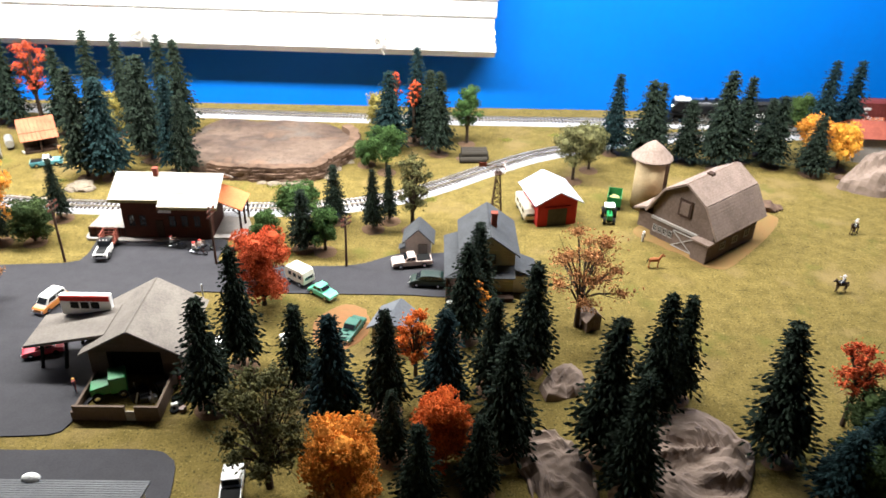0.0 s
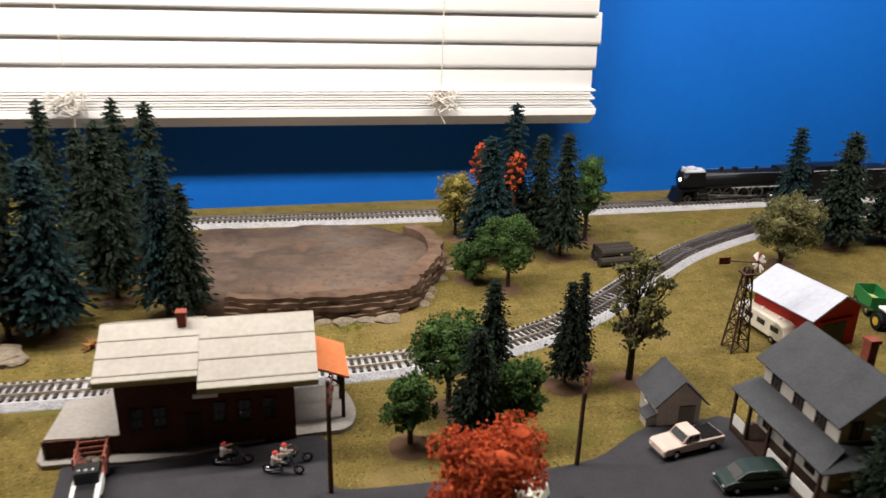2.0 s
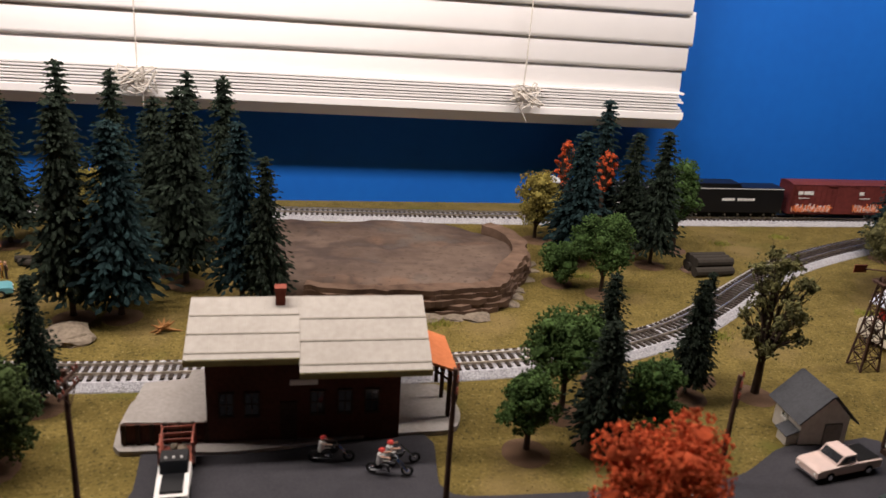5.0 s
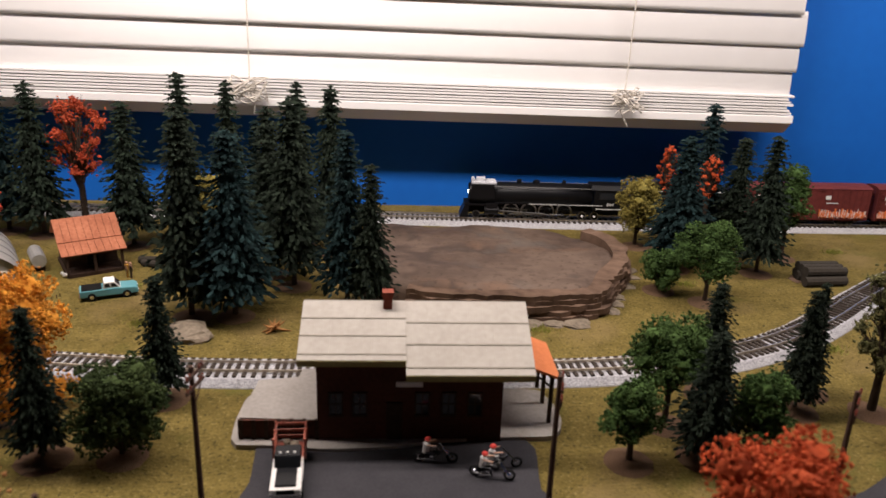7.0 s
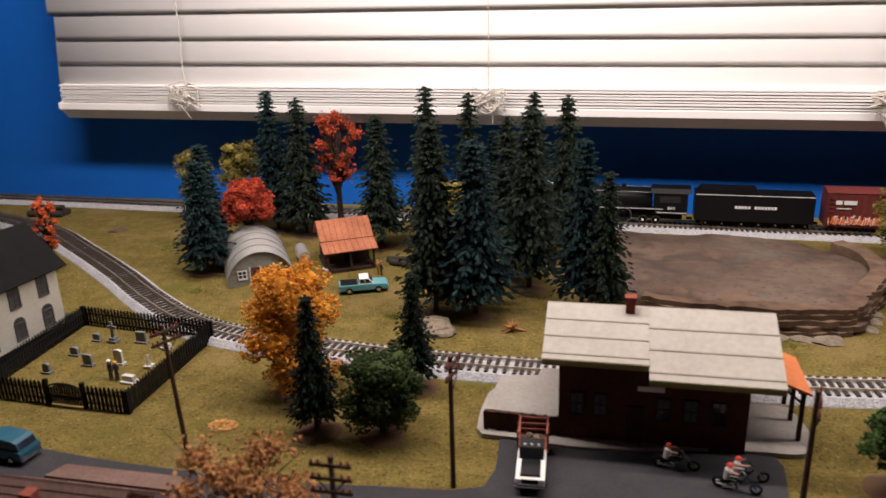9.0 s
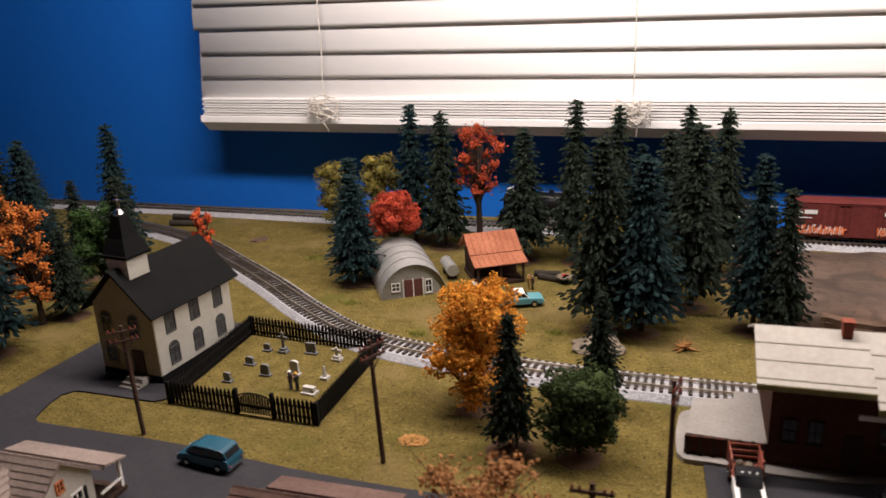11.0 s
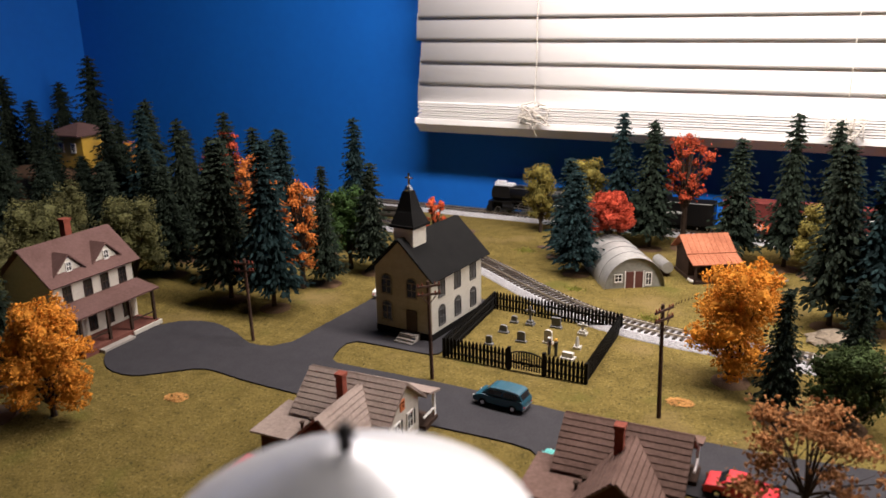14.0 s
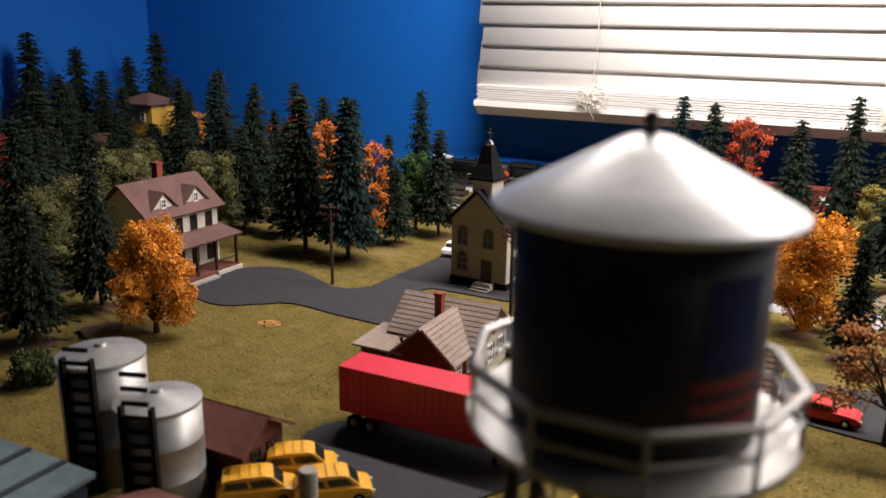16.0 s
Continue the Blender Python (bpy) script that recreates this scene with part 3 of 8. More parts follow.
def blob_leaves(rng, lobes, n, size, loose=False):
    """Little faceted leaf clumps scattered through ellipsoid lobes."""
    V, F = [], []
    oct_v = np.array([(1, 0, 0), (-1, 0, 0), (0, 1, 0), (0, -1, 0), (0, 0, 1), (0, 0, -1)], float)
    oct_f = [(0, 2, 4), (2, 1, 4), (1, 3, 4), (3, 0, 4), (2, 0, 5), (1, 2, 5), (3, 1, 5), (0, 3, 5)]
    w = np.array([l[3] * l[4] * l[5] for l in lobes]) ** 0.67
    pick = rng.choice(len(lobes), n, p=w / w.sum())
    subs = []
    for lx, ly, lz, ax, ay, az in lobes:
        e = rng.normal(0, 1, (11, 3))
        e /= np.linalg.norm(e, axis=1)[:, None]
        subs.append(np.array((lx, ly, lz)) + e * rng.uniform(0.6, 0.98, (11, 1)) * (ax, ay, az))
    for k in pick:
        lx, ly, lz, ax, ay, az = lobes[k]
        d = rng.normal(0, 1, 3)
        d /= np.linalg.norm(d)
        rad = rng.uniform(0.55, 1.04) if rng.random() < 0.85 else rng.uniform(0.2, 0.6)
        if loose:
            rad = abs(rng.normal(0, 0.75))
        c = np.array((lx, ly, lz)) + d * rad * (ax, ay, az)
        if not loose:
            if rng.random() < 0.55:
                c = subs[k][rng.integers(11)] + d * min(abs(rng.normal(0.75, 0.22)), 1.15) * 0.34 * np.array((ax, ay, az))
            else:
                c = np.array((lx, ly, lz)) + d * rng.uniform(0.72, 1.0) * (ax, ay, az)
        s = size * rng.uniform(0.55, 1.35)
        m = rng.normal(0, 1, (3, 3))
        q, _ = np.linalg.qr(m)
        p = (oct_v * (s, s * rng.uniform(0.5, 0.9), s * rng.uniform(0.35, 0.8))) @ q + c + rng.normal(0, size * 0.18, (6, 3))
        o = len(V)
        V += [tuple(e) for e in p]
        F += [(o + a, o + b, o + e) for a, b, e in oct_f]
    return V, F


def leafy(x, y, h, r, colour, label, seed, trunk=0.28, n=1500, open_=False, size=0.0019, lobes=15, pads=False):
    """A broadleaf model tree: forked trunk and a crown of leaf clumps in uneven lobes."""
    rng = np.random.default_rng(seed)
    t = thing("broadleaf_tree", pose(x, y, 0), label, "tree", "broadleaf trees")
    z0 = h * trunk
    L = []
    if open_ and not pads:
        lobes = max(lobes, 24)
    for i in range(lobes):
        a = math.tau * i * 0.618 + rng.random()
        u = (i + 0.5) / lobes
        ww = math.sin(math.pi * ((0.16 + 0.72 * u) if open_ else (0.27 + 0.6 * u))) ** 0.8
        rr = r * ww * (rng.uniform(0.3, 0.95) if open_ else rng.uniform(0.4, 0.8))
        s = r * rng.uniform(0.34, 0.46) * (0.5 if open_ else 1)
        if pads:
            rr, s = r * (0.45 + 0.5 * rng.random()) * (1.1 - 0.6 * u), r * rng.uniform(0.17, 0.26)
        L.append((math.cos(a) * rr, math.sin(a) * rr, min(z0 + s * 0.7 + (h - z0 - s * 1.1) * u, h - s * 0.9), s, s, s * (0.4 if pads else 0.85)))
    if not open_:
        L.append((0, 0, z0 + (h - z0) * 0.5, r * 0.7, r * 0.7, (h - z0) * 0.42))
    V, F = blob_leaves(rng, L, int(n * (2.6 if open_ else 3.2)), size * (1.0 if open_ else 0.8), open_)
    if not open_:
        for l in L:
            o = len(V)
            e = SPHERE_V * rng.uniform(0.7, 1.0, (len(SPHERE_V), 1)) * l[3:6] * 0.6 + l[:3]
            V += [tuple(q) for q in e]
            F += [(o + q[0], o + q[1], o + q[2]) for q in SPHERE_F]
    ob = new("crown", raw("crown", V, F, LEAF[colour]))
    ob.parent = t
    bm = bmesh.new()
    tr = max(0.0022, h * 0.022)
    tube(bm, (0, 0, -0.001), (0, 0, z0), tr * 1.3, tr, 8)
    for i, l in enumerate(L[:lobes]):
        st = (0, 0, z0 * (0.7 + 0.3 * rng.random()))
        mid = (l[0] * 0.45, l[1] * 0.45, z0 + (l[2] - z0) * 0.55)
        tube(bm, st, mid, tr * 0.55, tr * 0.38, 6)
        tube(bm, mid, (l[0], l[1], l[2]), tr * 0.38, tr * 0.12, 5)
        if open_:
            for _ in range(3):
                e = (l[0] + rng.normal(0, l[3]), l[1] + rng.normal(0, l[3]), l[2] + rng.normal(0, l[3]))
                tube(bm, mid, e, tr * 0.22, tr * 0.07, 4)
    part("trunk", bm, TRUNK, t)
    if y > 1.05 and x > -0.8:
        db = new("root_base", DISCME)
        db.parent = t
        db.matrix_basis = Matrix.Diagonal((0.019, 0.019, 0.012, 1))
    return t


S, P = "spruce", "pine"
for x, y, h, r, k in (
        # the stand beside the rock mound
        (-0.61, 1.595, 0.224, 0.034, P), (-0.554, 1.379, 0.217, 0.039, P), (-0.557, 1.615, 0.212, 0.032, P), (-0.51, 1.38, 0.198, 0.045, S), (-0.529, 1.646, 0.158, 0.028, S), (-0.46, 1.462, 0.217, 0.042, P),
        (-0.47, 1.609, 0.213, 0.033, P), (-0.426, 1.575, 0.214, 0.035, P), (-0.397, 1.408, 0.195, 0.032, S), (-0.372, 1.392, 0.164, 0.028, P), (-0.49, 1.5, 0.2, 0.036, P),
        # by the street and siding
        (-0.599, 1.130, 0.124, 0.022, P), (-0.536, 1.214, 0.113, 0.021, P),
        # along the wall, left of the cabin
        (-0.678, 1.592, 0.187, 0.037, P), (-0.856, 1.645, 0.212, 0.034, S), (-0.805, 1.63, 0.203, 0.037, P), (-0.876, 1.466, 0.150, 0.036, S), (-0.905, 1.53, 0.157, 0.036, S),
        # between wall and siding, beside the mound
        (0.004, 1.53, 0.172, 0.04, S), (0.057, 1.6, 0.201, 0.033, S), (0.085, 1.56, 0.166, 0.034, P), (0.104, 1.517, 0.177, 0.034, P),
        # between siding and street
        (-0.073, 1.222, 0.108, 0.024, P), (-0.112, 1.128, 0.108, 0.027, P), (-0.006, 1.196, 0.113, 0.02, P), (0.019, 1.226, 0.108, 0.016, P),
        # behind the barn
        (0.462, 1.537, 0.173, 0.032, S), (0.519, 1.498, 0.173, 0.043, P), (0.548, 1.53, 0.158, 0.03, P), (0.604, 1.503, 0.133, 0.035, P), (0.657, 1.465, 0.206, 0.043, P), (0.713, 1.508, 0.182, 0.033, P), (0.777, 1.54, 0.128, 0.031, P),
        (0.773, 1.484, 0.152, 0.036, P), (0.839, 1.448, 0.125, 0.036, P), (0.69, 1.56, 0.15, 0.035, P), (0.916, 1.6, 0.190, 0.036, S), (0.979, 1.62, 0.185, 0.038, S), (1.12, 1.6, 0.14, 0.03, P),
        # the wood in front
        (-0.144, 0.828, 0.181, 0.031, P), (-0.165, 0.748, 0.162, 0.036, P), (-0.067, 0.786, 0.129, 0.029, P), (-0.018, 0.732, 0.153, 0.038, S), (0.042, 0.747, 0.151, 0.029, P), (0.11, 0.758, 0.144, 0.035, S), (0.158, 0.962, 0.146, 0.03, P),
        (0.14, 0.894, 0.152, 0.034, P), (0.22, 0.83, 0.164, 0.034, P), (0.169, 0.79, 0.139, 0.03, P), (0.177, 0.685, 0.165, 0.038, P), (0.053, 0.674, 0.098, 0.021, P), (0.083, 0.604, 0.117, 0.027, P),
        (0.145, 0.627, 0.107, 0.025, P), (0.284, 0.678, 0.194, 0.04, P), (0.357, 0.748, 0.177, 0.034, P), (0.392, 0.779, 0.154, 0.03, P), (0.303, 0.622, 0.167, 0.035, P), (0.525, 0.622, 0.098, 0.036, S), (0.575, 0.655, 0.1, 0.035, S), (0.62, 0.64, 0.11, 0.036, P),
        # the wood by the turning circle
        (-1.194, 1.19, 0.218, 0.042, S), (-1.267, 1.195, 0.218, 0.043, P), (-1.449, 1.32, 0.22, 0.037, P), (-1.183, 1.297, 0.115, 0.026, P), (-1.149, 1.366, 0.164, 0.032, P), (-1.233, 1.465, 0.213, 0.034, S), (-1.341, 1.253, 0.17, 0.035, P),
        (-1.306, 1.38, 0.2, 0.034, S), (-1.42, 1.25, 0.165, 0.036, P), (-1.46, 1.436, 0.219, 0.036, P), (-1.5, 1.22, 0.17, 0.038, P), (-1.345, 1.42, 0.198, 0.034, S), (-1.265, 1.417, 0.144, 0.025, P), (-1.387, 1.415, 0.199, 0.036, P), (-1.591, 1.386, 0.226, 0.042, S), (-1.62, 1.43, 0.235, 0.04, P), (-1.53, 1.33, 0.17, 0.034, P), (-1.45, 1.53, 0.16, 0.035, P),
        (-1.687, 1.4, 0.217, 0.042, P), (-1.755, 1.49, 0.19, 0.036, P), (-1.829, 1.4, 0.197, 0.036, P), (-1.657, 1.1, 0.212, 0.045, P), (-1.803, 1.25, 0.223, 0.045, P), (-1.58, 1.03, 0.17, 0.04, P), (-1.70, 1.21, 0.17, 0.04, P), (-1.62, 1.22, 0.15, 0.035, P), (-1.76, 1.32, 0.16, 0.04, P),
        (-1.289, 0.8, 0.138, 0.034, P), (-1.318, 0.9, 0.16, 0.032, P), (-1.503, 0.95, 0.192, 0.042, P), (-1.6, 0.93, 0.15, 0.04, P), (-1.41, 0.84, 0.12, 0.034, P), (-1.72, 1.02, 0.19, 0.045, P),
        (-1.9, 1.55, 0.2, 0.045, P), (-1.995, 1.65, 0.297, 0.055, P), (-2.069, 1.5, 0.265, 0.05, P), (-2.09, 1.41, 0.295, 0.058, P), (-1.998, 1.5, 0.22, 0.045, P), (-2.03, 1.6, 0.246, 0.05, P), (-2.02, 1.25, 0.24, 0.055, P), (-1.93, 1.36, 0.2, 0.045, P), (-1.9, 1.12, 0.21, 0.05, P), (-2.05, 1.1, 0.25, 0.055, P), (-1.83, 1.64, 0.18, 0.04, P), (-1.7, 1.6, 0.16, 0.036, P), (-1.58, 1.53, 0.16, 0.034, P), (-1.763, 1.41, 0.13, 0.034, P), (-1.725, 1.375, 0.132, 0.034, P), (-1.80, 1.435, 0.128, 0.034, P)):
    conifer(x, y, h, r, k)
conifer(0.483, 0.677, 0.179, 0.042, P, True, 8)

leafy(-0.643, 1.19, 0.126, 0.045, "orange", "bright orange autumn maple with a tall full crown", 1, 0.03, 2600)
leafy(-0.544, 1.134, 0.078, 0.034, "dark", "low round dark green leafy tree", 2, 0.1, 2000)
leafy(-0.145, 0.968, 0.125, 0.046, "rust", "round orange-red maple beside the street", 3, 0.1, 2600)
leafy(-0.126, 1.175, 0.094, 0.037, "green", "spreading green tree with forked trunk", 4, 0.4, 1700)
leafy(-0.170, 1.124, 0.071, 0.023, "green", "small round green tree", 5, 0.25, 1100)
leafy(-0.077, 1.119, 0.081, 0.025, "green", "small upright green tree", 6, 0.22, 1200)
leafy(0.060, 1.193, 0.136, 0.034, "olive", "tall olive-grey leafy tree", 7, 0.3, 1700, open_=True, lobes=20)
leafy(-0.039, 1.46, 0.052, 0.026, "green", "low green leafy bush", 8, 0.1, 1000)
leafy(0.003, 1.425, 0.097, 0.036, "green", "leafy green tree beside the siding", 9, 0.3, 1800)
leafy(0.163, 1.575, 0.128, 0.032, "green", "green leafy tree behind firs", 10, 0.3, 1200)
leafy(-0.022, 1.615, 0.1, 0.036, "mustard", "mustard-green leafy tree beside the main line", 11, 0.2, 1200)
leafy(0.012, 1.615, 0.14, 0.014, "rust", "thin red autumn tree among firs", 12, 0.55, 300, open_=True)
leafy(0.052, 1.575, 0.135, 0.015, "rust", "thin red autumn tree among firs", 13, 0.6, 300, open_=True)
leafy(-0.758, 1.65, 0.178, 0.038, "red", "tall open red autumn maple with bare limbs", 14, 0.42, 1500, open_=True, lobes=14)
leafy(-0.85, 1.54, 0.108, 0.035, "red", "round crimson autumn tree on slim trunks", 15, 0.4, 2400)
leafy(-0.995, 1.668, 0.12, 0.03, "mustard", "mustard-green leafy tree beside the main line", 16, 0.15, 1200)
leafy(-0.915, 1.66, 0.135, 0.034, "mustard", "mustard-green leafy tree behind firs", 17, 0.3, 1200)
leafy(-0.575, 1.575, 0.105, 0.028, "mustard", "mustard-yellow leafy tree among firs", 18, 0.15, 1100)

leafy(0.361, 1.401, 0.118, 0.048, "olive", "dusty olive leafy tree beside the siding", 20, 0.3, 1900)
leafy(0.40, 1.45, 0.1, 0.035, "olive", "dusty olive leafy tree beside the siding", 21, 0.3, 1200)
leafy(-0.074, 0.63, 0.155, 0.05, "olive", "large grey-green leafy tree with open crown", 22, 0.2, 3400, open_=True, lobes=30)
leafy(0.008, 0.603, 0.119, 0.045, "orange", "golden orange autumn maple with a full crown", 23, 0.03, 3000)
leafy(0.107, 0.667, 0.101, 0.037, "fire", "vivid orange-red autumn tree", 24, 0.05, 2400)
leafy(0.152, 0.907, 0.085, 0.019, "orange", "small rust-orange autumn tree among firs", 25, 0.3, 900)
leafy(0.075, 0.816, 0.096, 0.028, "fire", "rusty red autumn tree among firs", 26, 0.3, 1300, open_=True, lobes=14)
leafy(0.296, 0.926, 0.152, 0.066, "tan", "dry tan tree with thin spreading limbs", 27, 0.32, 1500, open_=True, size=0.0019, lobes=17, pads=True)

leafy(0.9, 1.66, 0.097, 0.035, "green", "low green hedge tree beside the wall", 28, 0.2, 1100)
leafy(0.86, 1.50, 0.105, 0.045, "orange", "orange autumn tree behind a fir", 29, 0.3, 1500)
leafy(0.905, 1.475, 0.1, 0.04, "orange", "orange autumn tree behind a fir", 30, 0.3, 1300)

leafy(0.583, 0.735, 0.115, 0.034, "rust", "thin red autumn tree at the wood's edge", 32, 0.5, 800, open_=True)
leafy(0.6, 0.7, 0.085, 0.045, "dark", "dark leafy bush at the wood's edge", 52, 0.1, 1500)
leafy(0.55, 0.625, 0.07, 0.04, "dark", "dark leafy bush at the wood's edge", 33, 0.1, 1500)
leafy(-1.213, 0.876, 0.118, 0.044, "orange", "bright orange autumn maple on the lawn", 34, 0.1, 2800)
leafy(-0.575, 0.965, 0.098, 0.055, "tan", "dry tan tree with thin spreading limbs", 35, 0.32, 1500, open_=True, size=0.0017, lobes=15, pads=True)
leafy(-1.205, 1.27, 0.148, 0.034, "ember", "rusty orange autumn tree among firs", 36, 0.2, 1500, open_=True)
leafy(-1.335, 1.34, 0.165, 0.036, "ember", "rusty orange autumn tree among firs", 37, 0.4, 1300, open_=True)
leafy(-1.19, 1.37, 0.125, 0.036, "green", "green leafy tree among firs", 38, 0.2, 1500)
leafy(-1.43, 1.19, 0.132, 0.05, "olive", "dusty olive tree behind the brown-roofed house", 40, 0.15, 2000)
leafy(-1.5, 1.1, 0.14, 0.055, "olive", "dusty olive tree behind the brown-roofed house", 41, 0.15, 2000)
leafy(-1.48, 1.01, 0.12, 0.05, "olive", "dusty olive tree beside the house", 42, 0.15, 1600)
leafy(-1.62, 1.24, 0.13, 0.045, "olive", "dusty olive tree in the wood", 43, 0.15, 1400)
leafy(-1.77, 1.53, 0.145, 0.03, "orange", "orange autumn tree in the far corner", 44, 0.2, 900)
leafy(-1.41, 0.93, 0.125, 0.05, "olive", "dusty olive tree at the wood's edge", 49, 0.15, 1600)
leafy(-1.62, 1.58, 0.125, 0.026, "red", "bright red autumn tree against the wall", 50, 0.3, 700)
leafy(-1.085, 1.44, 0.1, 0.02, "rust", "small rust-red autumn tree behind the church", 51, 0.3, 500, open_=True)

leafy(-1.46, 1.44, 0.19, 0.025, "red", "thin red autumn tree in the wood", 46, 0.4, 600)
leafy(-1.78, 1.1, 0.14, 0.03, "red", "thin red autumn tree in the wood", 47, 0.3, 600)
leafy(-1.21, 0.74, 0.03, 0.022, "dark", "low dark green bush", 48, 0.05, 600)


# ---- buildings ----
def window(parent, face, u, z, w, h, at, frame_mat=WHITE, pane_mat=GLASS, arched=False, mullions=True):
    """A framed window on a wall face: at is the wall's plane, u the place along it."""
    def flip(p):
        a, z_, d = p
        return {"-y": (a, at - d, z_), "+y": (a, at + d, z_), "-x": (at - d, a, z_), "+x": (at + d, a, z_)}[face]
    def slab(bm, a0, a1, z0, z1, d0, d1):
        p, q = flip((a0, z0, d0)), flip((a1, z1, d1))
        box(bm, min(p[0], q[0]), max(p[0], q[0]), min(p[1], q[1]), max(p[1], q[1]), z0, z1)
    bm = bmesh.new()
    f = 0.0011
    for a0, a1, z0, z1 in ((u - w / 2 - f, u - w / 2, z - f, z + h + f), (u + w / 2, u + w / 2 + f, z - f, z + h + f), (u - w / 2, u + w / 2, z + h, z + h + f), (u - w / 2 - f, u + w / 2 + f, z - f * 1.6, z)):
        slab(bm, a0, a1, z0, z1, -0.001, 0.0013)
    if mullions:
        slab(bm, u - 0.0004, u + 0.0004, z, z + h, -0.001, 0.0009)
        slab(bm, u - w / 2, u + w / 2, z + h * 0.5 - 0.0004, z + h * 0.5 + 0.0004, -0.001, 0.0009)
    if arched:
        for i in range(8):
            a = math.pi * (i + 0.5) / 8
            c = flip((u + math.cos(a) * (w / 2 + f / 2), z + h + math.sin(a) * w / 2, 0.0004))
            ball(bm, c, f * 1.1, 1)
    fr = part("window", bm, frame_mat, parent)
    pb = bmesh.new()
    slab(pb, u - w / 2, u + w / 2, z, z + h, -0.001, 0.0005)
    if arched:
        pts = [(u + math.cos(math.pi * i / 10) * w / 2, z + h + math.sin(math.pi * i / 10) * w / 2) for i in range(11)]
        if face in ("-y", "+y"):
            prism(pb, pts, "y", at - 0.0005 if face == "-y" else at - 0.001, at + 0.001 if face == "-y" else at + 0.0005)
        else:
            prism(pb, pts, "x", at - 0.0005 if face == "-x" else at - 0.001, at + 0.001 if face == "-x" else at + 0.0005)
    part("pane", pb, pane_mat, fr)
    return fr


def slope(parent, a, b, c, d, thick, material, courses=0, battens=0, label="", batten_mat=None):
    """A roof slab with corners a, b along the ridge and d, c along the eave; courses: stepped rows; battens: thin raised strips."""
    a, b, c, d = (Vector(p) for p in (a, b, c, d))
    n = (b - a).cross(d - a).normalized()
    if n.z < 0:
        n = -n
    bm = bmesh.new()
    def slab(p, q, r, s, t0, t1):
        vs = [bm.verts.new(v + n * t) for t in (t0, t1) for v in (p, q, r, s)]
        fs = [bm.faces.new([vs[i] for i in k]) for k in ((0, 1, 2, 3), (7, 6, 5, 4), (0, 4, 5, 1), (1, 5, 6, 2), (2, 6, 7, 3), (3, 7, 4, 0))]
        bmesh.ops.recalc_face_normals(bm, faces=fs)
    slab(a, b, c, d, 0, thick)
    ob = part("roof", bm, material, parent, label)
    if ob.parent.parent is None:
        for i in range(courses):
            bm = bmesh.new()
            u0, u1 = i / courses, (i + 0.8) / courses
            slab(a.lerp(d, u0), b.lerp(c, u0), b.lerp(c, u1), a.lerp(d, u1), thick * 0.7, thick + 0.0011)
            part("roof_board", bm, material, ob)
    if battens:
        for i in range(1, battens + 1):
            bm = bmesh.new()
            u = i / (battens + 0.35)
            slab(a.lerp(d, u), b.lerp(c, u), b.lerp(c, u + 0.018), a.lerp(d, u + 0.018), thick, thick + 0.0005)
            part("batten", bm, batten_mat or material, ob)
    return ob


def gable_body(parent, x0, x1, y0, y1, ze, zr, material, ridge="x", z0=0.0, name="wall"):
    if ridge == "x":
        m = (y0 + y1) / 2
        return part(name, made(prism, [(y0, z0), (y1, z0), (y1, ze), (m, zr), (y0, ze)], "x", x0, x1), material, parent)
    m = (x0 + x1) / 2
    return part(name, made(prism, [(x0, z0), (x1, z0), (x1, ze), (m, zr), (x0, ze)], "y", y0, y1), material, parent)


def gable_roof(parent, x0, x1, y0, y1, ze, zr, material, ridge="x", over=0.005, thick=0.0016, courses=0, battens=0, batten_mat=None):
    z = 0.0006
    if ridge == "x":
        m, k = (y0 + y1) / 2, (zr - ze) / ((y1 - y0) / 2) * over
        for ye, s in ((y0 - over, -1), (y1 + over, 1)):
            slope(parent, (x0 - over, m, zr + z), (x1 + over, m, zr + z), (x1 + over, ye, ze - k + z), (x0 - over, ye, ze - k + z), thick, material, courses, battens, batten_mat=batten_mat)
    else:
        m, k = (x0 + x1) / 2, (zr - ze) / ((x1 - x0) / 2) * over
        for xe in (x0 - over, x1 + over):
            slope(parent, (m, y0 - over, zr + z), (m, y1 + over, zr + z), (xe, y1 + over, ze - k + z), (xe, y0 - over, ze - k + z), thick, material, courses, battens, batten_mat=batten_mat)


def chimney(parent, x, y, z0, z1, w=0.007, material=BRICKRED):
    bm = bmesh.new()
    box(bm, x - w / 2, x + w / 2, y - w / 2, y + w / 2, z0, z1 - 0.002)
    box(bm, x - w * 0.62, x + w * 0.62, y - w * 0.62, y + w * 0.62, z1 - 0.003, z1)
    return part("chimney", bm, material, parent)


